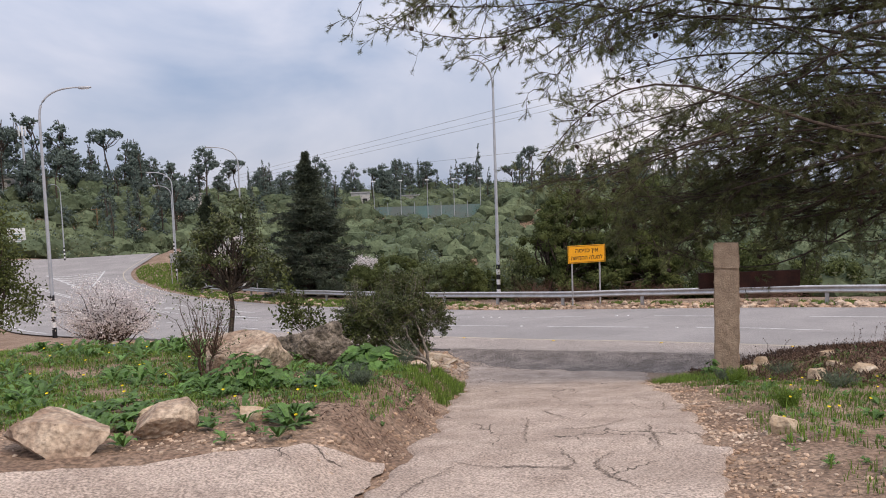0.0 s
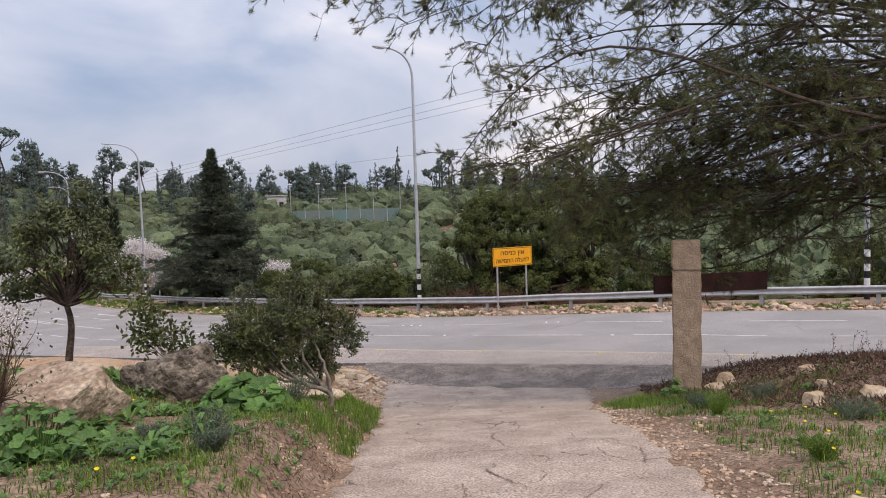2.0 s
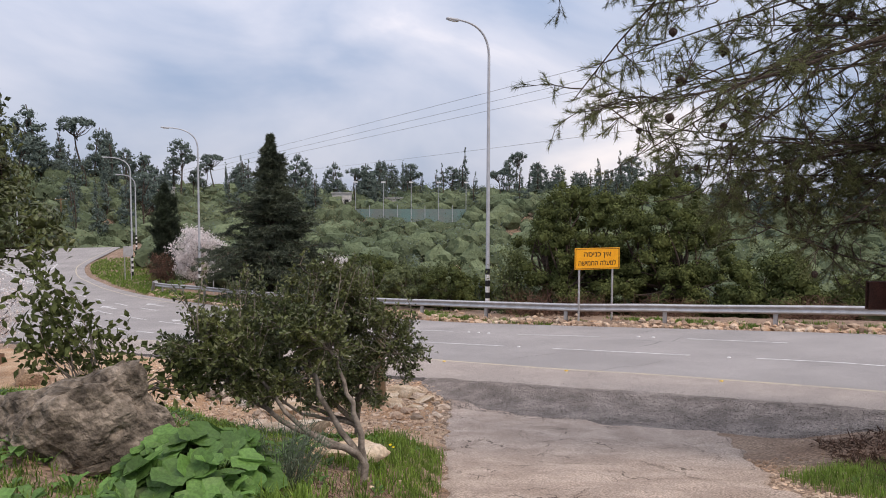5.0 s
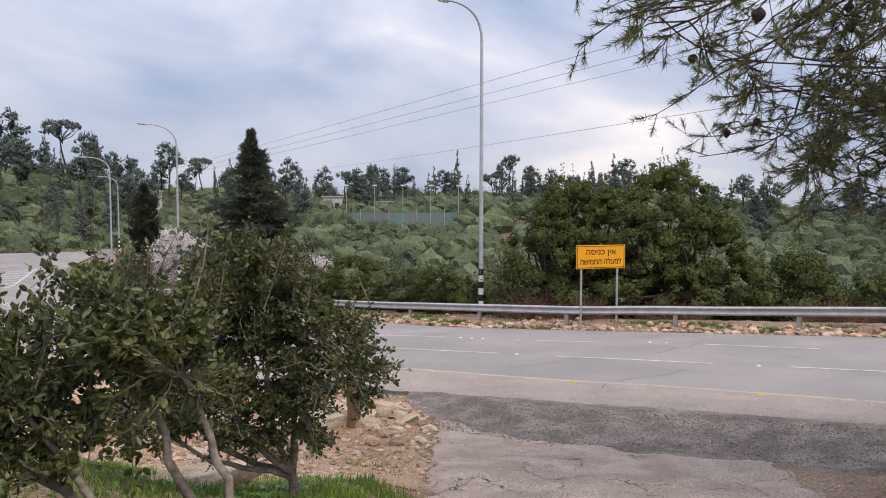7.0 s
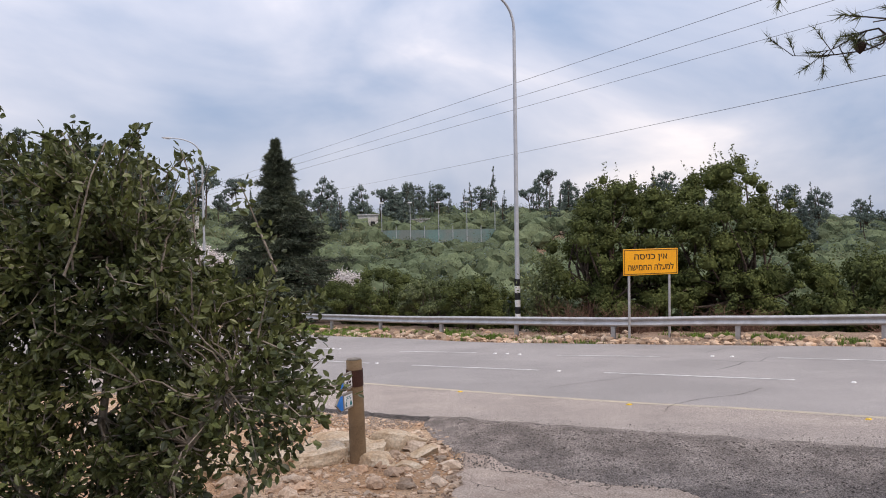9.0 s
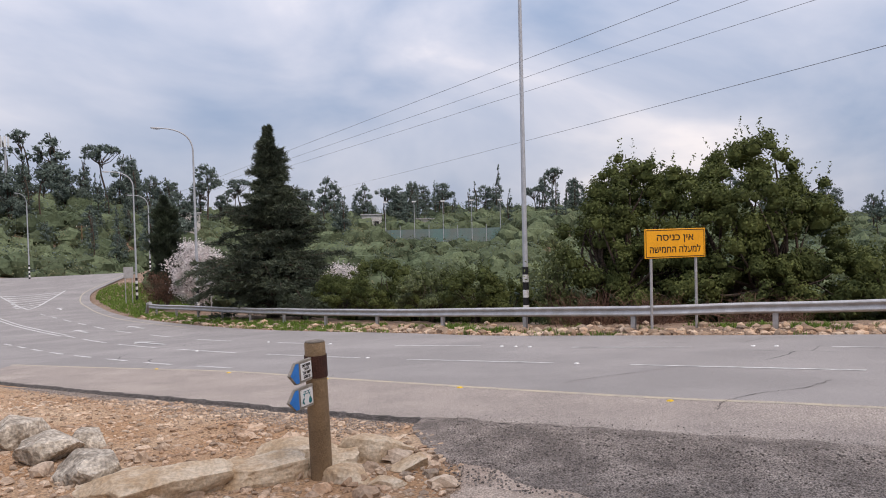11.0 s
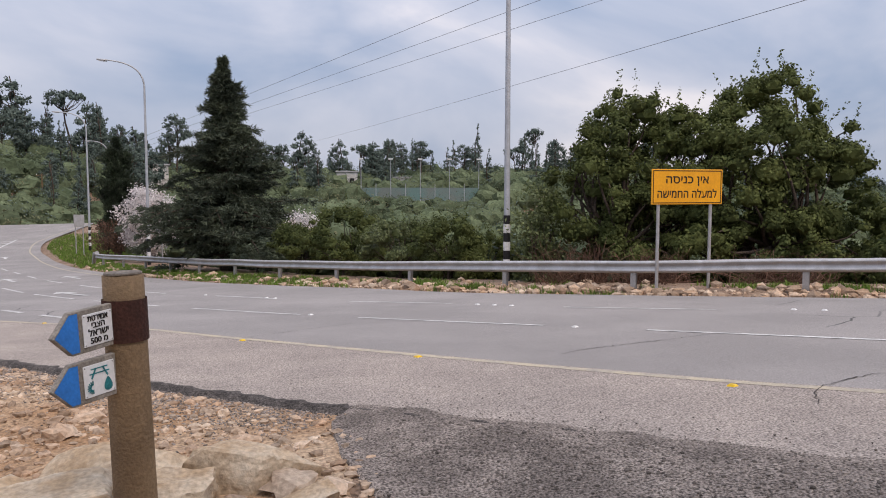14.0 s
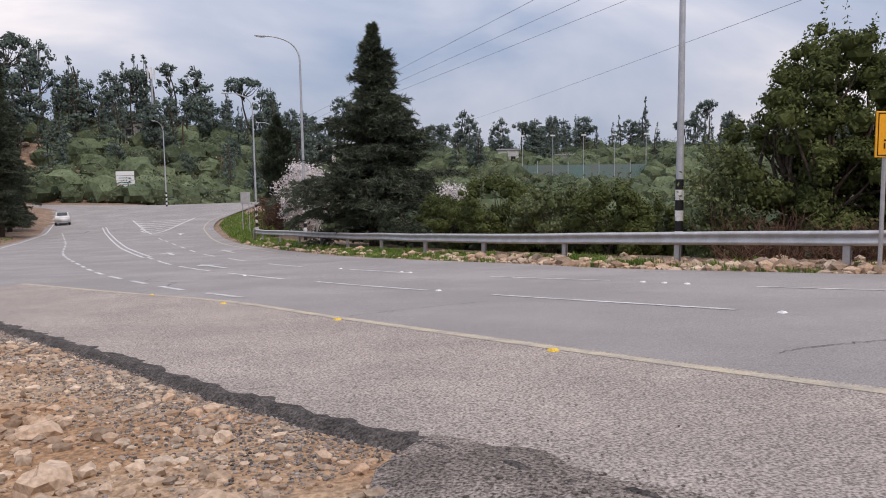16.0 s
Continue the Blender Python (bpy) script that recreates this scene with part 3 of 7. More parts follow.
for k in range(int(length(WHITE_C) / 2.9)):
    lane_mark("lane_dash", WHITE_C, 2.9 * k, 2.9 * k + 1.6, 0.13, M_WHITE, "short worn white dash curving into the junction")
lane_mark("centre_line", shifted(DOUBLE, 0.18), 0, length(DOUBLE), 0.13, M_WHITE, "white double centre line painted on the asphalt road")
lane_mark("centre_line", shifted(DOUBLE, -0.18), 0, length(DOUBLE), 0.13, M_WHITE, "white double centre line painted on the asphalt road")
left_edge = shifted(spline(NEAR_EDGE[(NEAR_EDGE[:, 0] < -22) & (NEAR_EDGE[:, 0] > -75)], 80), 0.6)
lane_mark("edge_line", left_edge, 0, length(left_edge), 0.15, M_WHITE, "pale edge line painted on the asphalt road")
right_edge = shifted(spline(FAR_EDGE[FAR_EDGE[:, 0] < -12], 80), -0.9)
lane_mark("edge_line", right_edge, 0, length(right_edge), 0.13, M_YELLOW, "pale edge line painted on the asphalt road")
for a, b in (((-39, 85.3), (-53, 103.8)), ((-39, 85.3), (-45.7, 105))):
    seg = spline([a, b], 12)
    lane_mark("island_outline", seg, 0, length(seg), 0.2, M_WHITE, "white painted outline of the traffic island")
for k in range(7):
    f = 0.2 + 0.12 * k
    p, q = np.array((-39, 85.3)) * (1 - f) + np.array((-53, 103.8)) * f, np.array((-39, 85.3)) * (1 - f) + np.array((-45.7, 105)) * f
    seg = spline([p, (p + q) / 2 + (-0.5, -1.6), q], 10)
    lane_mark("island_stripe", seg, 0, length(seg), 0.35, M_WHITE, "white painted chevron stripe on the road")


def arrow_mark(x, y, ang):
    d, n = np.array((math.cos(ang), math.sin(ang))), np.array((-math.sin(ang), math.cos(ang)))
    p = np.array((x, y))
    b = Buf()
    pts = [p - d * 1.6 + n * 0.09, p - d * 1.6 - n * 0.09, p + d * 0.6 - n * 0.09, p + d * 0.6 + n * 0.09, p + d * 0.6 + n * 0.42, p + d * 0.6 - n * 0.42, p + d * 1.7]
    v = np.array([(q[0], q[1], float(road_z(q[0], q[1])) + 0.013) for q in pts])
    b.add(v, [(0, 1, 2, 3)])
    b.add(v, [(4, 5, 6)])
    tagged(part("lane_arrow", b, M_WHITE), "worn white lane arrow painted on the road", "road marking", kind="structure")


for x, y, a in ((-19.7, 56.1, 2.2), (-35.4, 84.0, 2.1), (-17.2, 57.2, 2.2), (-11.5, 45, 2.3)):
    arrow_mark(x, y, a)


def road_crack(points, seed):
    """A dark open crack that wanders across the asphalt."""
    r = np.random.default_rng(seed)
    line = spline(points, 46)
    line = line + r.normal(size=line.shape) * 0.018
    w = 0.004 + 0.007 * np.abs(wave(line[:, 0], line[:, 1], 2.1, seed)) * np.sin(np.linspace(0.1, math.pi - 0.1, 46))
    ob = part("road_crack", strip(shifted(line, -w), shifted(line, w), 2, road_z, 0.007), M_LIP)
    tagged(ob, "dark wandering crack in the road asphalt", "crack", kind="structure")


road_crack([(2.35, 27.95), (2.75, 28.3), (3.45, 28.7), (4.05, 29.0), (4.6, 29.35)], 1)
road_crack([(3.95, 24.95), (4.25, 25.55), (4.95, 26.05), (5.6, 26.3), (6.1, 26.7), (6.3, 26.95)], 2)
road_crack([(-2.0, 30.6), (-1.5, 31.3), (-0.6, 32.4)], 3)


def road_stud(x, y, material, label):
    bm = bmesh.new()
    bmesh.ops.create_cube(bm, size=1)
    bmesh.ops.scale(bm, vec=(0.085, 0.08, 0.02), verts=bm.verts)
    for v in bm.verts:
        if v.co.z > 0:
            v.co.x *= 0.65
            v.co.y *= 0.6
    ob = part("road_stud", bm, material)
    ob.matrix_world = pose(x, y, float(road_z(x, y)) + 0.012, 0, 0, 40)
    tagged(ob, label, "road stud", group="studs along the road")


for x, y in ((3.57, 25.75), (0.65, 28.05), (-2.0, 30.2), (6.6, 23.7), (-4.6, 32.4), (-7, 34.3), (9.6, 21.4)):
    road_stud(x, y, M_YSTUD, "yellow reflective stud set in the worn road edge line")
for x, y in ((3.0, 30.7), (8.1, 27.1), (-1.7, 34.5), (2.45, 35.3), (2.1, 35.6), (1.75, 35.9), (7.6, 32.2), (7.2, 32.5), (-3.6, 40.1), (-3.9, 40.4), (-6.2, 42.4), (-7.9, 39.9)):
    road_stud(x, y, M_WSTUD, "white reflective stud set in the asphalt road")

# old asphalt path, with ragged edges, and the dark apron where it meets the road
dy = np.arange(-12, 23.6, 0.12)
dl = np.interp(dy, DRIVE_L[:, 0], DRIVE_L[:, 1]) + 0.10 * wave(dy, dy * 0, 1.9) + 0.05 * wave(dy, dy, 6.0, 1)
dr = np.interp(dy, DRIVE_R[:, 0], DRIVE_R[:, 1]) + 0.12 * wave(dy, dy * 0, 1.5, 3) + 0.06 * wave(dy, dy, 5.0, 2)


def sunk_edges(b, cols, first, last):
    """Lets the sides of a sheet dip into the soil."""
    v = b.v[0].reshape(-1, cols, 3)
    if first:
        v[:, 0, 2] -= 0.07
    if last:
        v[:, -1, 2] -= 0.07
    return b


path = part("asphalt_path", sunk_edges(strip(np.stack([dl, dy], 1), np.stack([dr, dy], 1), 46, ground_z, 0.028), 46, True, True), M_DRIVE, smooth=True)
tagged(path, "old cracked pale asphalt path running down to the road", "path", kind="structure")
pave_y = np.arange(-2.0, 6.3, 0.1)
pave = part("asphalt_patch", strip(np.stack([-5.2 + 0 * pave_y, pave_y - 2.0 + 0.1 * wave(pave_y, pave_y, 3)], 1), np.stack([np.interp(pave_y, DRIVE_L[:, 0], DRIVE_L[:, 1]) - 0.05 + 0.04 * wave(pave_y, pave_y, 5), pave_y], 1), 40, ground_z, 0.022), M_DRIVE, smooth=True)
tagged(pave, "old cracked asphalt branching off the path", "path", kind="structure")
by = np.arange(18.2, 33.5, 0.13)
bl_ = np.stack([-13.0 - 0.4 * (by - 18) + 0.4 * wave(by, by, 1.2), by + 0.5 * wave(by, by * 0, 0.9)], 1)
edge_x = np.interp(by, NEAR_EDGE[::-1, 1][np.argsort(NEAR_EDGE[::-1, 1])], NEAR_EDGE[::-1, 0][np.argsort(NEAR_EDGE[::-1, 1])])
br_ = np.stack([np.minimum(np.interp(by, DRIVE_L[:, 0], DRIVE_L[:, 1]) + 0.1 + 0.2 * wave(by, by, 1.7), edge_x - 0.02), by], 1)
bare = part("bare_soil", sunk_edges(strip(bl_, br_, 90, ground_z, 0.012), 90, True, True), M_TAN, smooth=True)
tagged(bare, "dusty orange tan soil of the lay-by", "ground", kind="structure")


def path_crack(points, seed, wide=0.011):
    """A dark open crack, broken at its sides, in the old path."""
    r = np.random.default_rng(seed)
    line = spline(points, 70)
    line = line + r.normal(size=line.shape) * 0.014 + 0.03 * np.stack([wave(line[:, 1], line[:, 0], 3.1, seed), wave(line[:, 0], line[:, 1], 2.7, seed)], 1)
    w = 0.003 + wide * np.abs(wave(line[:, 0], line[:, 1], 3.3, seed)) * np.sin(np.linspace(0.1, math.pi - 0.1, 70)) * r.uniform(0.4, 1.4, 70)
    ob = part("path_crack", strip(shifted(line, -w), shifted(line, w), 2, ground_z, 0.036), M_CRACK)
    tagged(ob, "dark broken crack in the old path asphalt", "crack", kind="structure")


r_ = random.Random(4)
for k in range(26):
    cy = 4.2 + 0.68 * k
    lo_, hi_ = float(np.interp(cy, DRIVE_L[:, 0], DRIVE_L[:, 1])) + 0.25, float(np.interp(cy, DRIVE_R[:, 0], DRIVE_R[:, 1])) - 0.3
    if k % 3 == 0:
        a_ = r_.uniform(lo_, lo_ + 0.5)
        path_crack([(a_, cy), ((a_ + hi_) / 2, cy + r_.uniform(-0.5, 0.5)), (r_.uniform(a_ + 0.8, hi_), cy + r_.uniform(-0.4, 0.6))], k, 0.014)
    else:
        a_ = r_.uniform(lo_, hi_)
        path_crack([(a_, cy - 0.5), (a_ + r_.uniform(-0.3, 0.3), cy + 0.2), (a_ + r_.uniform(-0.4, 0.4), cy + r_.uniform(0.7, 1.3))], k)
ap = spline(NEAR_EDGE[(NEAR_EDGE[:, 0] < 9.8) & (NEAR_EDGE[:, 0] > -0.9)], 90)
wob = 2.35 * np.sin(np.linspace(0.12, 1.0, 90) * np.pi) ** 0.5 * (1 + 0.12 * wave(ap[:, 0], ap[:, 1], 1.6)) + 0.05 * wave(ap[:, 0], ap[:, 1], 7, 2)


def apron_z(x, y):
    """Flush with the road at its edge, then down onto the path."""
    k = smooth(side_of(x, y, NEAR_EDGE), -0.05, 0.7)
    return (road_z(x, y) + 0.012) * (1 - k) + (ground_z(x, y) + 0.034) * k


apron = part("road_apron", sunk_edges(strip(shifted(ap, 0.10 + 0.12 * np.abs(wave(ap[:, 0], ap[:, 1], 2.2)) + 0.05 * wave(ap[:, 0], ap[:, 1], 8)), shifted(ap, -wob), 26, apron_z, 0.0), 26, False, True), M_APRON, smooth=True)
tagged(apron, "coarse dark asphalt apron between the path and the road", "pavement", kind="structure")
lp = spline(NEAR_EDGE[(NEAR_EDGE[:, 0] < 2.4) & (NEAR_EDGE[:, 0] > -20)], 420)
ragged = 0.06 * wave(lp[:, 0], lp[:, 1], 2.3) + 0.035 * wave(lp[:, 0], lp[:, 1], 9, 1)
frayed = np.abs(wave(lp[:, 0], lp[:, 1], 14, 2)) * 0.06
cross = [shifted(lp, 0.05 + ragged + frayed), shifted(lp, -0.015 + ragged * 0.8), shifted(lp, -0.07 + ragged * 0.9), shifted(lp, -0.15 + ragged - frayed)]
rows_v = []
for k, line in enumerate(cross):
    rz_, g_ = road_z(line[:, 0], line[:, 1]), ground_z(line[:, 0], line[:, 1])
    rough_ = 0.008 * wave(line[:, 0], line[:, 1], 17, k)
    rows_v.append(np.column_stack([line, (rz_ + 0.007, rz_ + 0.012 + rough_, np.maximum(g_ + 0.03, rz_ - 0.045) + rough_, g_ - 0.03)[k]]))
lip_b = Buf()
n_, i_ = len(lp), np.arange(len(lp) - 1)
lip_b.add(np.concatenate(rows_v), np.concatenate([np.stack([k * n_ + i_, k * n_ + i_ + 1, (k + 1) * n_ + i_ + 1, (k + 1) * n_ + i_], 1) for k in range(3)]))
tagged(part("broken_road_edge", lip_b, M_LIP, smooth=True), "crumbled black asphalt edge of the road", "road edge", kind="structure")

# ---- guard rail ----
RAIL = spline([(45, 9.2), (30, 19.6), (17.4, 30.0), (14.5, 32.5), (9.8, 36.2), (6.4, 38.2), (3.4, 40.6), (-1.6, 45.6), (-5.4, 49.8), (-9.9, 55.2), (-16.5, 63.6), (-21.4, 69.6)], 160)


def guard_rail():
    rail = empty("guard_rail")
    tagged(rail, "weathered galvanised steel guard rail on short posts", "guard rail")
    rx, ry = RAIL[:, 0], RAIL[:, 1]
    base = ground_z(rx, ry)
    base = np.convolve(np.pad(base, 6, "edge"), np.ones(13) / 13, "valid")
    top = base + 0.76 + 0.025 * wave(rx, ry, 0.35)
    t = unit(np.gradient(RAIL, axis=0))
    nrm = np.stack([-t[:, 1], t[:, 0]], 1) * -1.0
    if nrm[60] @ np.array((0, -1)) < 0:
        nrm = -nrm
    prof = [(0.00, 0.00), (0.012, 0.0), (0.07, -0.035), (0.08, -0.06), (0.07, -0.085), (0.02, -0.125), (0.012, -0.155), (0.02, -0.185), (0.07, -0.225), (0.08, -0.25), (0.07, -0.275), (0.012, -0.31), (0.0, -0.31)]
    front = np.array([[(rx[i] + nrm[i, 0] * (0.06 + o), ry[i] + nrm[i, 1] * (0.06 + o), top[i] + h) for o, h in prof] for i in range(len(rx))])
    back = front.copy()
    back[..., :2] -= nrm[:, None, :] * 0.006
    n, m = front.shape[:2]
    i, j = np.meshgrid(np.arange(n - 1), np.arange(m - 1), indexing="ij")
    k = i * m + j
    q = np.stack([k, k + 1, k + m + 1, k + m], -1).reshape(-1, 4)
    b = Buf()
    b.add(front.reshape(-1, 3), q)
    b.add(back.reshape(-1, 3), q[:, ::-1])
    part("beam", b, M_STEEL, rail, smooth=True)
    s = np.concatenate([[0], np.cumsum(np.linalg.norm(np.diff(RAIL, axis=0), axis=1))])
    pb = Buf()
    for x0, x1, y0, y1 in ((-0.07, 0.07, -0.03, -0.022), (-0.004, 0.004, -0.022, 0.06), (-0.07, 0.07, 0.06, 0.068)):
        box(pb, x0, x1, y0, y1, -0.3, 0.70)
    pm = pb.mesh("post", M_STEEL)
    jb = Buf()
    box(jb, -0.16, 0.16, -0.012, 0.004, -0.31, 0.0)
    jm = jb.mesh("joint_plate", M_STEEL)
    u = 1.0
    while u < s[-1]:
        x, y = float(np.interp(u, s, rx)), float(np.interp(u, s, ry))
        z, a = float(np.interp(u, s, top)), math.degrees(math.atan2(np.interp(u, s, t[:, 1]), np.interp(u, s, t[:, 0])))
        post = new("post", pm)
        post.parent, post.matrix_world = rail, pose(x, y, z - 0.76, 0, 0, a)
        u += 4.0
    e = RAIL[-1]
    eb = Buf()
    tube(eb, [(e[0], e[1], top[-1] + 0.02), (e[0] - 0.25, e[1] + 0.3, top[-1] - 0.05), (e[0] - 0.5, e[1] + 0.6, top[-1] - 0.75)], [0.14, 0.16, 0.12], 0.12, 8)
    part("end_terminal", eb, M_STEEL, rail, "grey rounded end piece", True)


guard_rail()


# ---- street lamps ----
def street_lamp(x, y, top, arm, heading, label, bands=6, z=None):
    """A tapered pole with painted bands and a curved arm. heading: degrees of the arm's way in the plan."""
    z = gz(x, y) if z is None else z
    lamp = empty("street_lamp", pose(x, y, z))
    tagged(lamp, label, "street lamp", group="lamps along the road")
    h = top - z
    b = Buf()
    hz = np.linspace(0, h - 1.5, 14)
    tube(b, np.stack([0 * hz, 0 * hz, hz], 1), 0.105, 0.062, 12)
    part("pole", b, M_POLE, lamp, smooth=True)
    d = np.array((math.cos(radians(heading)), math.sin(radians(heading)), 0))
    t = np.linspace(0, 1, 12)
    curve = np.array([d * (arm * (k ** 2.0) * 0.9 + arm * 0.1 * k) + np.array((0, 0, h - 1.52 + 1.5 * math.sin(k * math.pi / 2) ** 0.8)) for k in t])
    b = Buf()
    tube(b, curve, 0.058, 0.04, 10)
    part("arm", b, M_POLE, lamp, smooth=True)
    bm = bevel_box(0.62, 0.26, 0.13, 0.045)
    for v in bm.verts:
        if v.co.x > 0.1:
            v.co.y *= 0.7
            v.co.z *= 0.7
    head = part("lamp_head", bm, M_POLE, lamp, "grey lamp housing", True)
    head.matrix_local = pose(*(curve[-1] + d * 0.2 - np.array((0, 0, 0.06))), 0, -6, heading)
    g = bevel_box(0.36, 0.18, 0.03, 0.01, 1)
    glass = part("lamp_glass", g, M_PLATE, lamp)
    glass.matrix_local = pose(*(curve[-1] + d * 0.2 - np.array((0, 0, 0.085))), 0, -6, heading)
    for k in range(bands):
        b = Buf()
        tube(b, [(0, 0, 0.55 + 0.28 * k), (0, 0, 0.55 + 0.28 * (k + 1))], 0.112, 0.112, 14)
        part("painted_band", b, M_BAND if k % 2 == 0 else M_BLACK, lamp, smooth=False)
    b = Buf()
    tube(b, [(0, 0, -0.3), (0, 0, 0.55)], 0.118, 0.114, 12)
    part("pole_foot", b, M_BLACK, lamp, "black painted foot")
    return lamp


LAMP = "tall grey street lamp with black-and-white bands"
street_lamp(3.05, 43.6, 8.7, 1.7, 205, LAMP + " behind the guard rail", z=-4.9)
street_lamp(-17.6, 68.5, 6.0, 2.2, 205, LAMP + " beside a blossoming tree")
street_lamp(-30.5, 89, 4.8, 2.2, 200, LAMP + " on the grassy corner")
street_lamp(-58, 119.5, 4.6, 2.2, 270, LAMP + " across the junction")
street_lamp(-20.2, 40.0, 7.5, 2.0, 20, LAMP + " at the lay-by")
street_lamp(19.7, 31.2, 9.0, 1.7, 215, LAMP + " among trees")
street_lamp(-39.6, 115, 3.8, 2.0, 200, LAMP + " far up")


# ---- writing ----
def writing(name, text, size, material, parent, m, width=None):
    """Flat lettering as a mesh, set in the built-in font."""
    cu = bpy.data.curves.new(name, "FONT")
    cu.body, cu.size, cu.align_x, cu.align_y, cu.extrude = text, size, "CENTER", "CENTER", 0.002
    cu.offset = size * 0.012
    tmp = bpy.data.objects.new(name, cu)
    scene.collection.objects.link(tmp)
    me = bpy.data.meshes.new_from_object(tmp.evaluated_get(bpy.context.evaluated_depsgraph_get()))
    bpy.data.objects.remove(tmp)
    me.materials.clear()
    me.materials.append(material)
    ob = new(name, me)
    if width and len(me.vertices):
        xs = [v.co.x for v in me.vertices]
        k, c = width / (max(xs) - min(xs)), (max(xs) + min(xs)) / 2
        for v in me.vertices:
            v.co.x = (v.co.x - c) * k
    ob.parent = parent
    ob.matrix_local = m
    return ob


# ---- yellow road sign ----
def road_sign():
    ang = math.degrees(math.atan2(0.65, 1.93))
    cx, cy = 7.0, 38.03
    g = gz(cx, cy)
    sign = empty("road_sign", pose(cx, cy, g, 0, 0, ang))
    tagged(sign, "yellow rectangular road sign with black Hebrew lettering on two posts", "road sign")
    zb, zt = -2.2 - g, -1.34 - g
    bm = bevel_box(2.05, 0.03, zt - zb, 0.012, 2)
    panel = part("panel", bm, M_SIGN, sign)
    panel.matrix_local = pose(0, 0, zb)
    H = zt - zb
    for nm, x0, x1, z0, z1 in (("border_strip", -0.99, 0.99, H - 0.05, H - 0.03), ("border_strip", -0.99, 0.99, 0.03, 0.05), ("border_strip", -0.99, -0.97, 0.05, H - 0.05), ("border_strip", 0.97, 0.99, 0.05, H - 0.05)):
        b = Buf()
        box(b, x0, x1, -0.019, -0.0152, z0, z1)
        part(nm, b, M_INK, panel)
    writing("lettering", "הסינכ ןיא", 0.28, M_INK, panel, pose(0.0, -0.018, H * 0.70, 90, 0, 0), 1.24)
    writing("lettering", "השימחה הלעמל", 0.28, M_INK, panel, pose(0.0, -0.018, H * 0.29, 90, 0, 0), 1.72)
    for x in (-0.78, 0.74):
        b = Buf()
        tube(b, [(x, 0.06, -0.4), (x, 0.06, zt - 0.05)], 0.042, 0.042, 10)
        part("post", b, M_STEEL, sign, smooth=True)
        for z0 in (zb + 0.12, zt - 0.2):
            b = Buf()
            box(b, x - 0.06, x + 0.06, 0.018, 0.075, z0, z0 + 0.05)
            part("bracket", b, M_STEEL, sign)


road_sign()


# ---- stone gate pillar ----
def hewn(sx, sy, sz, seed, rough, cuts):
    """A dressed block with a hammered, uneven face and chipped edges."""
    bm = bmesh.new()
    bmesh.ops.create_cube(bm, size=1)
    bmesh.ops.scale(bm, vec=(sx, sy, sz), verts=bm.verts)
    bmesh.ops.translate(bm, vec=(0, 0, sz / 2), verts=bm.verts)
    bmesh.ops.bevel(bm, geom=bm.edges[:], offset=0.02, segments=2, affect="EDGES")
    bmesh.ops.subdivide_edges(bm, edges=[e for e in bm.edges if e.calc_length() > 0.1], cuts=cuts, use_grid_fill=True)
    for v in bm.verts:
        p = v.co * 9 + Vector((seed, seed * 2, 0))
        k = noise.noise(p) * rough + noise.noise(p * 3) * rough * 0.5
        out = Vector((v.co.x, v.co.y, 0)).normalized()
        v.co += out * k
        if abs(v.co.x) > sx * 0.46 and noise.noise(Vector((v.co.z * 5, seed, v.co.x * 3))) > 0.25:
            v.co.x *= 0.94
    return bm


def gate_pillar():
    g = gz(5.48, 15.35)
    pillar = empty("gate_pillar", pose(5.6, 15.4, -2.3, 0, 0, -22))
    tagged(pillar, "square rough-hewn limestone gate pillar with a rusty beam", "pillar")
    part("shaft", hewn(0.47, 0.36, 2.09, 3, 0.014, 16), M_STONE, pillar)
    cap_ = part("capstone", hewn(0.475, 0.365, 0.50, 8, 0.007, 8), M_STONE, pillar, "smoother limestone capstone")
    cap_.matrix_local = pose(0, 0, 2.095)
    b = Buf()
    for z0, z1, y0, y1 in ((1.66, 1.675, 0.235, 0.32), (1.965, 1.98, 0.235, 0.32), (1.675, 1.965, 0.30, 0.32), (1.675, 1.965, 0.235, 0.25)):
        box(b, -0.35, 1.68, y0, y1, z0, z1)
    box(b, 1.665, 1.68, 0.25, 0.30, 1.675, 1.965)
    beam_ = part("gate_beam", b, M_RUST, pillar, "dark rusty steel box beam")
    beam_.matrix_local = pose(-0.1, -0.02, 0, 0, 0, 22)


gate_pillar()


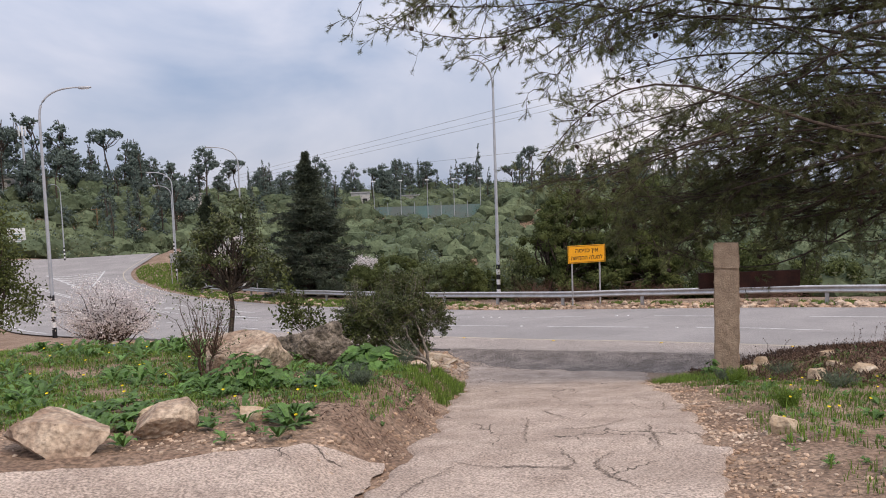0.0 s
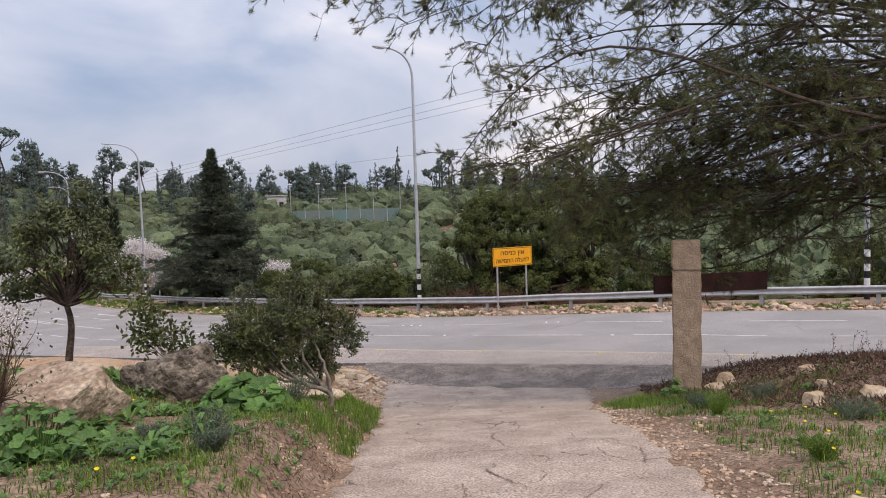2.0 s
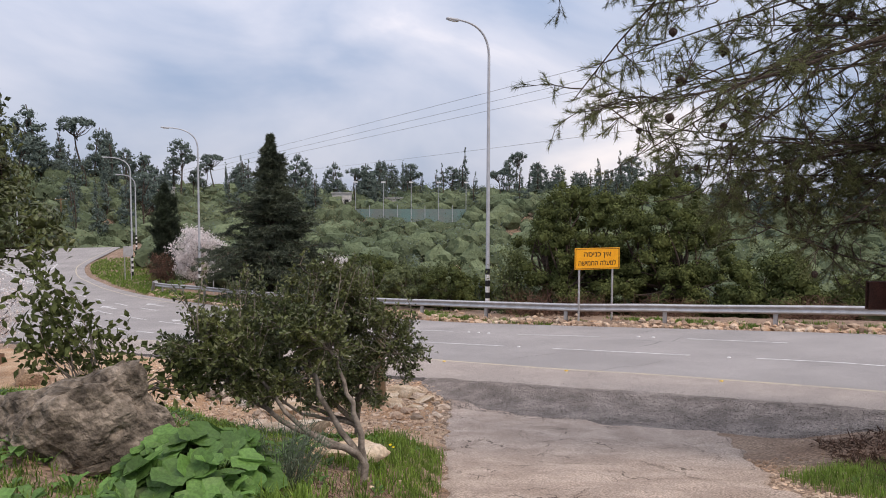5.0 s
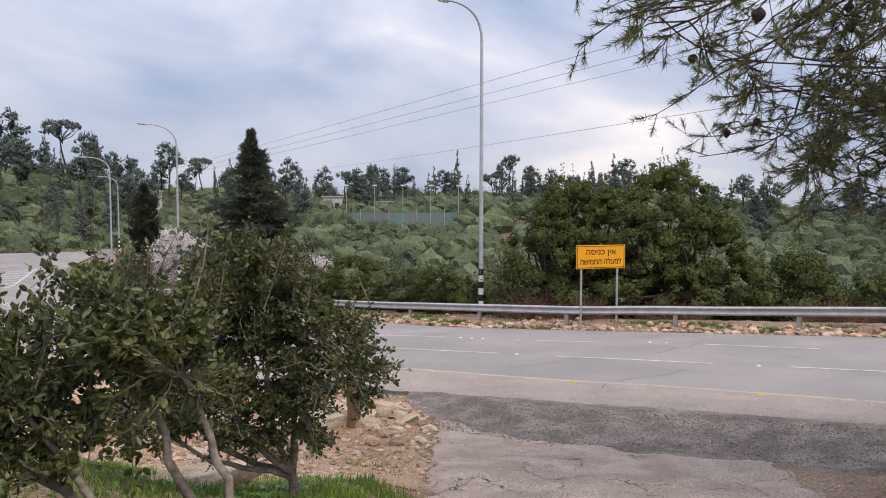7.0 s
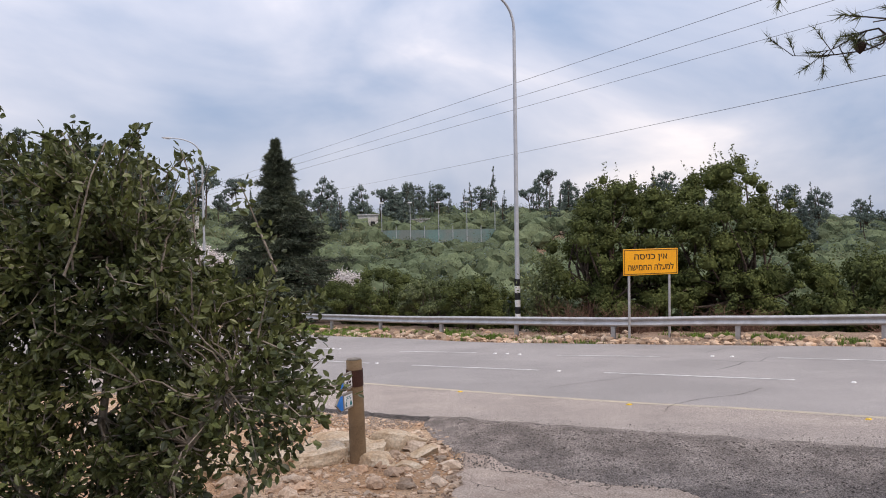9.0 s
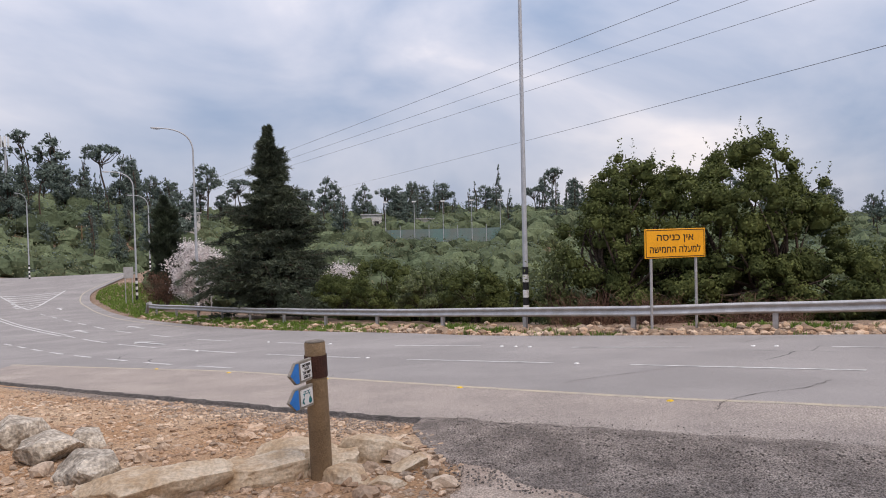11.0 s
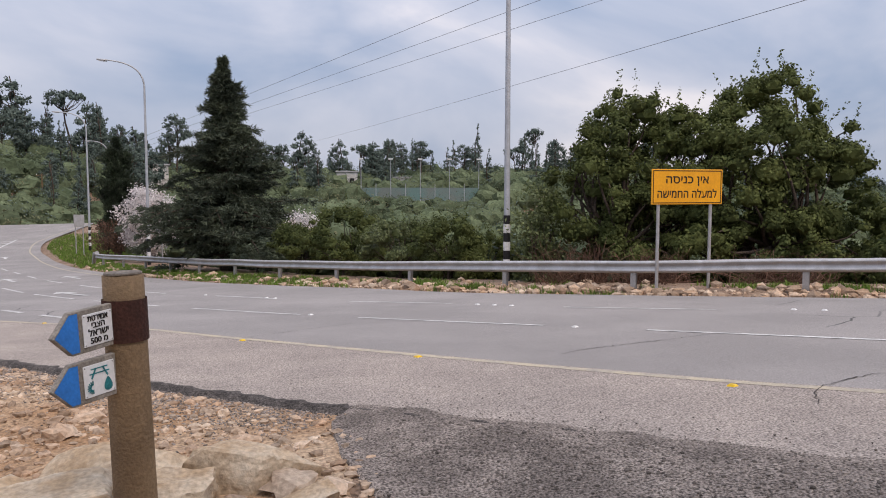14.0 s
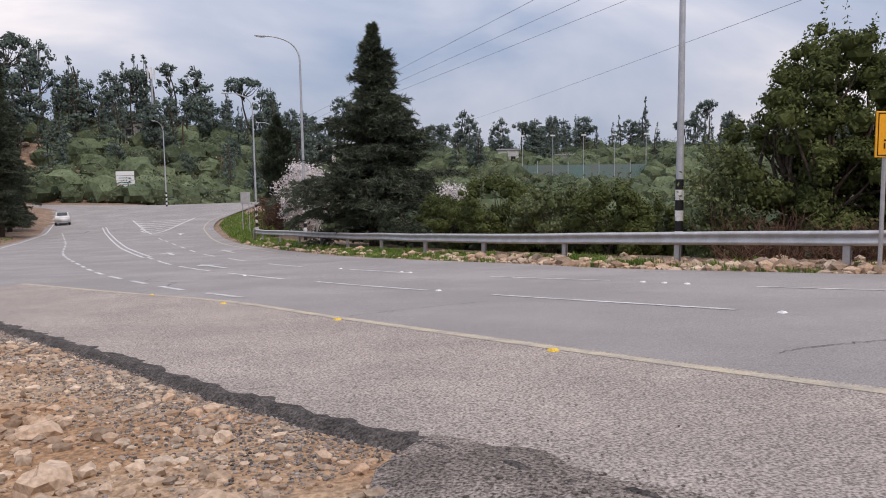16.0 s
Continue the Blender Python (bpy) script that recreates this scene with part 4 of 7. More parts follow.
# ---- trail marker ----
def trail_marker():
    x, y = -0.79, 23.05
    base = gz(x, y)
    h = -2.25 - base
    mk = empty("trail_marker", pose(x, y, base, 0.8, -1.2, 0))
    tagged(mk, "weathered round timber post with two blue-tipped arrow boards", "signpost")
    bm = bmesh.new()
    bmesh.ops.create_cone(bm, cap_ends=True, segments=28, radius1=0.118, radius2=0.108, depth=h + 0.25)
    bmesh.ops.translate(bm, vec=(0, 0, (h - 0.25) / 2), verts=bm.verts)
    bmesh.ops.bevel(bm, geom=[e for e in bm.edges if all(v.co.z > h - 0.01 for v in e.verts)], offset=0.012, segments=2, affect="EDGES")
    bmesh.ops.subdivide_edges(bm, edges=[e for e in bm.edges if e.calc_length() > 0.5], cuts=10, use_grid_fill=True)
    for v in bm.verts:
        a = math.atan2(v.co.y, v.co.x)
        v.co.xy *= 1 + 0.012 * math.sin(a * 7 + v.co.z * 2) + 0.012 * noise.noise(Vector((a * 2, v.co.z * 3, 1)))
    part("timber_post", bm, M_WOODPOST, mk, smooth=True)
    b = Buf()
    tube(b, [(0, 0, h - 0.005), (0, 0, h + 0.003)], 0.100, 0.098, 24)
    part("end_grain", b, M_WOODTOP, mk, "grey cracked end grain")
    b = Buf()
    tube(b, [(0, 0, h - 0.37), (0, 0, h - 0.14)], 0.119, 0.1175, 28, cap=False)
    part("metal_band", b, M_RUST, mk, "rusty brown steel band")
    for k, (zc, rot) in enumerate(((h - 0.26, 66), (h - 0.53, 62))):
        arm = empty("arm_holder")
        bpy.data.objects.remove(arm)
        bm = bmesh.new()
        hh, tip, L = 0.112, 0.11, 0.40
        outline = [(0.02, -hh), (0.02, hh), (-L + tip, hh), (-L, 0), (-L + tip, -hh)]
        vs = [bm.verts.new((px, 0.018, pz)) for px, pz in outline]
        f = bm.faces.new(vs)
        ext = bmesh.ops.extrude_face_region(bm, geom=[f])
        bmesh.ops.translate(bm, vec=(0, -0.036, 0), verts=[v for v in ext["geom"] if isinstance(v, bmesh.types.BMVert)])
        bmesh.ops.recalc_face_normals(bm, faces=bm.faces[:])
        bmesh.ops.bevel(bm, geom=bm.edges[:], offset=0.004, segments=1, affect="EDGES")
        board = part("arrow_board", bm, M_BOARD, mk, "grey timber arrow board")
        board.matrix_local = pose(-0.03, -0.085, zc, 0, -2, rot)
        b = Buf()
        tri_v = np.array([(-L + tip + 0.045, -0.0195, hh - 0.012), (-L + 0.012, -0.0195, 0), (-L + tip + 0.045, -0.0195, -hh + 0.012)])
        tri_v = np.vstack([tri_v, [(-L + tip - 0.005, -0.0195, hh - 0.012), (-L + tip - 0.005, -0.0195, -hh + 0.012)]])
        b.add(tri_v, [(0, 3, 1), (0, 1, 2), (2, 1, 4)])
        part("blue_tip", b, M_BLUE, board, "bright blue painted tip")
        bm = bevel_box(0.19, 0.005, 0.17, 0.0022, 1)
        plate = part("plate", bm, M_PLATE, board, "white enamel plate")
        plate.matrix_local = pose(-0.125, -0.0215, -0.085)
        if k == 0:
            for text, z, sz, w in (("תטרדנא", 0.145, 0.045, 0.13), ("יבצה", 0.108, 0.045, 0.085), ("לארשי", 0.068, 0.05, 0.13), ("500 מ", 0.026, 0.042, 0.11)):
                writing("lettering", text, sz, M_INK, plate, pose(0, -0.0045, z, 90, 0, 0), w)
        else:
            b = Buf()
            for x0, x1, z0, z1 in ((-0.05, 0.05, 0.143, 0.149), (-0.06, 0.06, 0.118, 0.124)):
                box(b, x0, x1, -0.0055, -0.003, z0, z1)
            for sg in (-1, 1):
                box(b, -0.004, 0.004, -0.0055, -0.003, -0.03, 0.03, pose(sg * 0.035, 0, 0.122, 0, sg * -28, 0))
            part("picnic_symbol", b, M_TEAL, plate)
            b = Buf()
            for a in range(9):
                box(b, 0.012, 0.034, -0.0055, -0.003, -0.003, 0.003, pose(-0.045, 0, 0.05, 0, 90 + a * 22.5, 0))
            part("rosette_symbol", b, M_TEAL, plate)
            b = Buf()
            t = np.linspace(0, 2 * np.pi, 14, endpoint=False)
            v = np.stack([0.048 + 0.024 * np.sin(t) * (1 - 0.5 * np.cos(t)), 0 * t - 0.0045, 0.05 + 0.038 * np.cos(t)], 1)
            b.add(np.vstack([v, [(0.048, -0.0045, 0.05)]]), [(i, (i + 1) % 14, 14) for i in range(14)])
            part("flame_symbol", b, M_TEAL, plate)
        for bx in (-0.21, -0.04):
            for bz in (-0.075, 0.075):
                b = Buf()
                tube(b, [(bx, -0.022, bz), (bx, -0.028, bz)], 0.004, 0.003, 6)
                part("rivet", b, M_STEEL, board)


trail_marker()


# ---- rocks ----
def rock_mesh(sx, sy, sz, seed, cuts=11, rough=0.07, sub=4):
    """A boulder: a lump cut by random planes, then weathered."""
    r = random.Random(seed)
    bm = bmesh.new()
    bmesh.ops.create_icosphere(bm, subdivisions=sub, radius=1)
    planes = [(Vector((r.gauss(0, 1), r.gauss(0, 1), r.gauss(0, 0.8))).normalized(), r.uniform(0.45, 0.78)) for _ in range(cuts)] + [(Vector((0.1, -0.1, 1)).normalized(), 0.62)]
    for v in bm.verts:
        for n_, d_ in planes:
            over = v.co.dot(n_) - d_
            if over > 0:
                v.co -= n_ * over * 0.985
        p = v.co * 1.6 + Vector((seed, 0, 0))
        v.co *= 1 + rough * noise.noise(p) + rough * 0.5 * noise.noise(p * 2.7) + rough * 0.25 * noise.noise(p * 7)
    xs = [max(abs(v.co[k]) for v in bm.verts) for k in range(3)]
    bmesh.ops.scale(bm, vec=(sx / 2 / xs[0], sy / 2 / xs[1], sz / 1.5 / xs[2]), verts=bm.verts)
    return bm


def rock(x, y, sx, sy, sz, seed, material, label, turn=0.0, sink=0.3, tilt=(0, 0), name="boulder", z=None, cuts=11, sub=4, group="", rough=0.08):
    ob = part(name, rock_mesh(sx, sy, sz, seed, cuts, rough, sub), material, smooth=False)
    ob.matrix_world = pose(x, y, (gz(x, y) if z is None else z) + sz * (0.5 - sink) * 0.9, tilt[0], tilt[1], turn)
    tagged(ob, label, "rock", group=group)


rock(-2.55, 9.95, 1.15, 1.0, 0.9, 5, M_ROCK, "large flat-topped brown limestone boulder on the grassy verge", 20, 0.3, (4, -6), sub=5)
rock(-2.0, 11.9, 1.1, 0.7, 0.72, 17, M_DARKROCK, "tilted grey lichen-covered boulder beside shrubs", 15, 0.2, (0, -22), sub=5, rough=0.34, cuts=15)
rock(-2.95, 5.72, 0.92, 0.5, 0.36, 14, M_ROCK, "reddish brown limestone block at the path's edge", -8, 0.2, sub=5)
rock(-2.36, 6.3, 0.60, 0.42, 0.36, 21, M_ROCK, "pale brown angular rock at the path's edge", 25, 0.2, (0, -10), sub=5)
rock(-2.62, 6.75, 0.22, 0.2, 0.16, 23, M_PALE, "small pale stone on the verge")
rock(-1.75, 6.75, 0.24, 0.2, 0.15, 24, M_PALE, "small pale stone in the grass")
rock(-1.2, 6.6, 0.16, 0.14, 0.1, 25, M_PALE, "small pale stone in the grass")
rock(2.95, 6.75, 0.26, 0.22, 0.20, 31, M_PALE, "pale limestone lump beside the path", sub=3)
rock(3.05, 5.1, 0.34, 0.3, 0.26, 32, M_PALE, "pale limestone lump beside the path")
rock(5.6, 11.6, 0.34, 0.26, 0.18, 33, M_PALE, "pale stone on the brown mound")
rock(6.0, 11.1, 0.42, 0.3, 0.2, 34, M_PALE, "pale stone on the brown mound")
rock(6.3, 12.5, 0.3, 0.26, 0.15, 35, M_PALE, "pale stone on the brown mound")
rock(6.9, 14.0, 0.32, 0.26, 0.18, 36, M_PALE, "pale stone on the brown mound")
rock(5.9, 14.9, 0.42, 0.3, 0.16, 37, M_PALE, "flat pale stone at the pillar's foot")
rock(6.3, 15.3, 0.4, 0.3, 0.22, 38, M_PALE, "pale stone beside the gate pillar")
for k, (x, y, s_) in enumerate(((-11.8, 24.4, 0.9), (-9.4, 23.6, 0.75), (-8.0, 24.6, 0.85), (-7.4, 22.6, 0.7), (-13.4, 25.6, 0.8), (-9.2, 25.5, 0.8))):
    rock(x, y, s_, s_ * 0.8, s_ * 0.62, 50 + k, M_ROCK, "brown limestone block edging the lay-by", k * 40, 0.2, sub=3, group="blocks edging the lay-by")
for k, (x, y, sx, sy, sz, tr) in enumerate(((-2.35, 22.55, 1.5, 0.75, 0.5, 28), (-1.45, 23.0, 1.3, 0.7, 0.46, 22), (-0.75, 23.3, 0.9, 0.55, 0.36, 12))):
    rock(x, y, sx, sy, sz, 170 + k, M_PALE, "cracked pale limestone ledge in front of the trail marker", tr, 0.36, (2, -5), name="rock_ledge", sub=5, cuts=16, rough=0.12)
rock(-4.45, 24.3, 0.95, 0.7, 0.48, 61, M_GREYROCK, "pitted pale grey boulder on the gravel", 15, 0.2)
rock(-3.35, 23.4, 1.0, 0.65, 0.46, 62, M_GREYROCK, "pitted pale grey boulder on the gravel", -30, 0.2)
rock(-5.3, 25.1, 0.95, 0.7, 0.42, 63, M_GREYROCK, "pitted pale grey boulder on the gravel", 60, 0.2)
rock(-4.05, 24.75, 0.5, 0.42, 0.36, 64, M_GREYROCK, "small pale grey boulder on the gravel", 10, 0.2)
for k, (x, y, sx, sy, sz, tr) in enumerate(((-1.15, 23.85, 0.95, 0.5, 0.40, 8), (-0.35, 23.75, 0.8, 0.45, 0.36, -8), (-1.9, 23.6, 0.6, 0.4, 0.24, 35), (-0.45, 22.85, 0.5, 0.4, 0.24, -20), (-2.8, 22.75, 0.95, 0.5, 0.34, 30), (0.15, 23.3, 0.42, 0.34, 0.2, 0), (-0.1, 22.7, 0.4, 0.3, 0.16, 40))):
    rock(x, y, sx * 1.3, sy * 1.15, sz * 1.05, 70 + k, M_PALE, "broken pale limestone slab by the trail marker", tr, 0.35, (random.Random(k).uniform(-8, 8), random.Random(k + 9).uniform(-8, 8)), name="stone_slab", group="slabs by the trail marker")
rock(-0.55, 13.2, 0.8, 0.5, 0.22, 81, M_PALE, "pale flat slab under the shrub", 30, 0.4, name="stone_slab")
rock(-1.7, 16.4, 1.6, 0.5, 0.24, 82, M_PALE, "long pale slab on the lower verge", 40, 0.4, name="stone_slab")


ICO = bmesh.new()
bmesh.ops.create_icosphere(ICO, subdivisions=1, radius=1)
ICO1 = (np.array([v.co[:] for v in ICO.verts]), np.array([[v.index for v in f.verts] for f in ICO.faces]))
ICO.free()
ICO = bmesh.new()
bmesh.ops.create_icosphere(ICO, subdivisions=2, radius=1)
ICO2 = (np.array([v.co[:] for v in ICO.verts]), np.array([[v.index for v in f.verts] for f in ICO.faces]))
ICO.free()


def lumps(buf, P, S, rng, rough=0.25, base=ICO1):
    """Irregular lumps (stones, bush cores) at points P with half-sizes S."""
    v0, f0 = base
    n, m = len(P), len(v0)
    a = rng.uniform(0, 2 * np.pi, n)
    c, s_ = np.cos(a), np.sin(a)
    v = v0[None] * (1 + rough * rng.normal(size=(n, m, 1)).clip(-2, 2) * 0.6) * S[:, None, :]
    v = np.stack([v[..., 0] * c[:, None] - v[..., 1] * s_[:, None], v[..., 0] * s_[:, None] + v[..., 1] * c[:, None], v[..., 2]], -1) + P[:, None, :]
    buf.add(v.reshape(-1, 3), (f0[None] + np.arange(n)[:, None, None] * m).reshape(-1, 3))


# ---- trees and shrubs ----
def crown_points(lobes, n, rng, inner=0.35):
    """Clump centres in a set of lobes, mostly towards their skins."""
    vol = np.array([l[3] * l[4] * l[5] for l in lobes])
    pick = rng.choice(len(lobes), n, p=vol / vol.sum())
    L = np.array(lobes, float)[pick]
    d = unit(rng.normal(size=(n, 3)))
    r = (inner + (1 - inner) * rng.uniform(0, 1, n) ** 0.6)
    r *= 0.86 + 0.22 * np.sin(d[:, 0] * 5 + L[:, 0]) * np.cos(d[:, 2] * 4 + d[:, 1] * 3)
    return L[:, :3] + d * r[:, None] * L[:, 3:6]


def bough_clumps(lobes, size, rng, fill=0.75):
    """Centres and radii of the leafy clumps that cover a crown's lobes."""
    C, S = [], []
    for cx, cy, cz, a, b, c in lobes:
        n = max(5, int(fill * 4 * (a * b + b * c + a * c) / 3 / size ** 2))
        d = unit(rng.normal(size=(n, 3)) + (0, 0, 0.25))
        r = rng.uniform(0.62, 1.0, (n, 1))
        C.append(np.array((cx, cy, cz)) + d * r * (a, b, c))
        S.append(size * rng.uniform(0.55, 1.25, n) * (1.15 - 0.4 * (r[:, 0] - 0.62) / 0.38))
    return np.vstack(C), np.concatenate(S)


def clothe(buf, C, S, centre, density, leaf, rng, core=0.66, flat=0.8, skin=(0.6, 1.16)):
    """Covers each clump with leaves facing outwards, over a dense heart."""
    k = np.repeat(np.arange(len(C)), np.maximum(6, density * S ** 2).astype(int))
    out = unit(C - centre)
    d = unit(rng.normal(size=(len(k), 3)) + 0.55 * out[k] + (0, 0, 0.35))
    P = C[k] + d * S[k, None] * rng.uniform(skin[0], skin[1], (len(k), 1)) * (1, 1, flat)
    facing_leaves(buf, P, d + rng.normal(size=d.shape) * 0.42, leaf[0], leaf[1], rng)
    if core:
        lumps(buf, C, S[:, None] * core * np.array((1, 1, flat)), rng, 0.2)


def broadleaf(name, label, x, y, lobes, clumps, per, spread, leaf, material, bark, trunk_r, seed, z=None, stems=1, fork=0.35, twigs=60, tips=None, category="tree", lean=(0, 0, 0.15), bough=0.0):
    """A tree or shrub: tapered stems, limbs out to the clumps, and a crown of single leaves."""
    rng = np.random.default_rng(seed)
    tree = empty(name, pose(x, y, gz(x, y) if z is None else z))
    tagged(tree, label, category)
    if bough:
        C, S = bough_clumps(lobes, bough * 0.62, rng)
        clumps = len(C)
    else:
        C = crown_points(lobes, clumps, rng)
    centre = np.average(np.array(lobes)[:, :3], axis=0)
    b = Buf()
    forks = []
    for k in range(stems):
        a = 2 * math.pi * k / max(stems, 1) + rng.uniform(0, 1)
        foot = np.array((0.12 * stems * math.cos(a) * trunk_r * 4, 0.12 * stems * math.sin(a) * trunk_r * 4, -0.15)) if stems > 1 else np.array((0, 0, -0.2))
        top = np.array((centre[0] * fork + (0.35 * math.cos(a) * centre[2] * 0.5 if stems > 1 else 0), centre[1] * fork + (0.35 * math.sin(a) * centre[2] * 0.5 if stems > 1 else 0), centre[2] * (0.55 if stems == 1 else 0.5)))
        line = sway(foot, top, rng, 0.08, 8)
        tube(b, line, np.linspace(trunk_r, trunk_r * 0.62, 8) * (1 + 0.25 * np.exp(-np.arange(8) * 1.2)), 0, 9)
        forks.append(top)
    forks = np.array(forks)
    part("trunk", b, bark, tree, smooth=True)
    b = Buf()
    for c in C[rng.choice(clumps, min(twigs, clumps), replace=False)]:
        f = forks[np.argmin(np.linalg.norm(forks - c, axis=1))]
        tube(b, sway(f, c, rng, 0.09, 7, 0.06), trunk_r * 0.42, trunk_r * 0.05, 5, cap=False)
    part("limb_work", b, bark, tree, smooth=True)
    b = Buf()
    if bough:
        clothe(b, C, S, centre - (0, 0, centre[2] * 0.5), 7.2 / (leaf[0] * leaf[1]), leaf, rng, 0.66 if bough > 0.5 else 0.4)
    else:
        n = clumps * per
        P = np.repeat(C, per, 0) + rng.normal(size=(n, 3)) * spread * np.array((1, 1, 0.75))
        leaves(b, P, leaf[0], leaf[1], rng, lean)
    if tips:
        top = C[np.argsort(-C[:, 2] - 0.5 * rng.uniform(0, 3, clumps))][: tips]
        P = np.repeat(top, 26, 0)
        up = np.tile(np.linspace(0, 1, 26), len(top))[:, None]
        way = np.repeat(unit(rng.normal(size=(len(top), 3)) * 0.45 + (0, 0, 1)) * rng.uniform(0.7, 1.3, (len(top), 1)), 26, 0)
        P = P + way * up * spread * 3.6 + rng.normal(size=P.shape) * spread * 0.12
        leaves(b, P, leaf[0] * 0.8, leaf[1] * 0.8, rng, (0, 0, 0.4))
    part("crown", b, material, tree)
    return tree


OAK = "dense dark green evergreen oak behind the guard rail"
broadleaf("oak_tree", OAK, 11.4, 44.2, [(0.1, 0, 5.2, 2.1, 2.0, 2.2), (-1.3, -0.6, 3.6, 2.0, 2.0, 2.2), (1.7, -0.5, 3.4, 1.7, 1.8, 2.2), (1.9, -0.6, 1.6, 2.0, 2.0, 1.7), (-0.6, -1, 1.2, 3.0, 2.2, 1.6)], 0, 0, 0.26, (0.13, 0.085), M_OAK, M_BARK, 0.22, 1, z=-5.2, stems=3, bough=0.85, tips=60)
broadleaf("oak_tree", "rounded green evergreen oak with paler leaves beside the sign", 6.6, 44.4, [(0.4, 0, 4.5, 1.5, 1.6, 2.0), (-0.7, -0.4, 3.0, 1.6, 1.6, 1.9), (0.9, -0.4, 1.8, 2.0, 1.8, 1.9)], 0, 0, 0.25, (0.13, 0.08), M_OAK, M_BARK, 0.18, 2, z=-5.2, stems=3, bough=0.75, tips=40)
broadleaf("oak_tree", "dark green evergreen oak filling the gap between two others", 9.0, 45.4, [(0, 0, 4.0, 1.9, 1.7, 2.3), (0, -0.6, 1.8, 2.2, 1.8, 1.9)], 0, 0, 0.24, (0.14, 0.085), M_OAK, M_BARK, 0.18, 9, z=-5.3, stems=2, bough=0.75, tips=16)
broadleaf("shrub", "yellowish green shrub behind the guard rail", 4.1, 43.8, [(0, 0, 1.9, 0.9, 0.9, 1.8), (0.2, 0, 0.8, 1.0, 0.9, 1.0)], 90, 46, 0.22, (0.14, 0.08), M_PALELEAF, M_BARK, 0.06, 3, z=-5.1, stems=3, category="shrub")
for k, (x, y, r, h) in enumerate(((16.6, 43.4, 2.2, 3.7), (20.4, 41.2, 2.1, 3.0), (25.0, 37.4, 2.4, 3.3), (29.5, 33.0, 2.8, 3.9), (15.4, 41.0, 1.7, 3.0), (22.6, 35.4, 1.7, 2.9), (33.5, 28.5, 3.0, 5.0))):
    broadleaf("oak_tree", "low spreading green evergreen oak beyond the guard rail", x, y, [(0, 0, h * 0.58, r, r * 0.9, h * 0.42), (r * 0.4, -0.4, h * 0.3, r, r * 0.9, h * 0.34), (-r * 0.5, 0, h * 0.32, r * 0.9, r * 0.8, h * 0.32)], 0, 0, 0.26, (0.15, 0.09), M_OAK, M_BARK, 0.16, 30 + k, stems=3, bough=0.8, tips=18, twigs=30, z=gz(x, y) - 0.2)
HEDGE = "low bushy green shrub in the row behind the guard rail"
for k, (x, y, r, h) in enumerate(((1.2, 47.0, 1.3, 2.3), (-0.7, 49.2, 1.5, 2.5), (-3.2, 52.2, 1.7, 3.0), (-5.6, 54.6, 1.5, 2.4), (-1.8, 53.5, 1.6, 2.6), (0.6, 50.5, 1.5, 2.4), (2.6, 48.5, 1.2, 2.0), (-8.0, 57.0, 1.3, 2.0))):
    broadleaf("shrub", HEDGE, x, y, [(0, 0, h * 0.55, r, r, h * 0.45), (r * 0.5, 0, h * 0.35, r * 0.8, r * 0.7, h * 0.33)], 0, 0, 0.2, (0.12, 0.07), (M_OAK, M_PALELEAF, M_OAK, M_SAGE)[k % 4] if k != 3 else M_OAK, M_BARK, 0.07, 60 + k, stems=3, bough=0.6, tips=10, twigs=24, category="shrub", z=gz(x, y) - 0.1)
broadleaf("almond_tree", "white blossoming almond tree among green shrubs", -5.6, 56.8, [(0, 0, 2.3, 0.95, 0.9, 0.8)], 60, 40, 0.2, (0.09, 0.08), M_BLOSSOM, M_BARK, 0.08, 71, twigs=50, z=gz(-5.6, 56.8))
broadleaf("almond_tree", "rounded almond tree covered in white blossom beside the road", -18.7, 71.8, [(0, 0, 3.1, 2.1, 2.0, 2.2), (0, 0, 1.7, 1.7, 1.6, 1.3)], 300, 46, 0.24, (0.12, 0.11), M_BLOSSOM, M_BARK, 0.13, 72, twigs=120, stems=2)
broadleaf("shrub", "bare reddish shrub beside the cypress", -22.6, 74.5, [(0, 0, 1.6, 1.5, 1.3, 1.5)], 90, 26, 0.24, (0.12, 0.07), M_DEADBUSH, M_BARK, 0.05, 73, stems=4, twigs=80, category="shrub")


def dead_brush(x, y, r, h, seed):
    rng = np.random.default_rng(seed)
    b = Buf()
    for _ in range(260):
        a, e = rng.uniform(0, 2 * np.pi), rng.uniform(0.1, 1.3)
        foot = rng.normal(size=3) * (r * 0.35, r * 0.3, 0) + (0, 0, -0.05)
        tip = foot + np.array((math.cos(a) * math.cos(e) * r * 1.0, math.sin(a) * math.cos(e) * r, math.sin(e) * h)) * rng.uniform(0.5, 1)
        tube(b, sway(foot, tip, rng, 0.16, 6), 0.014, 0.004, 4, cap=False)
    ob = part("dead_brush", b, M_DEADBUSH)
    ob.matrix_world = pose(x, y, gz(x, y))
    tagged(ob, "tangle of dead reddish brown branches under the oak", "brush")


dead_brush(5.2, 42.3, 1.5, 1.7, 4)
dead_brush(7.2, 41.4, 1.3, 1.2, 5)
dead_brush(10.6, 40.8, 1.8, 1.2, 6)
dead_brush(15.5, 37.5, 1.8, 1.2, 7)


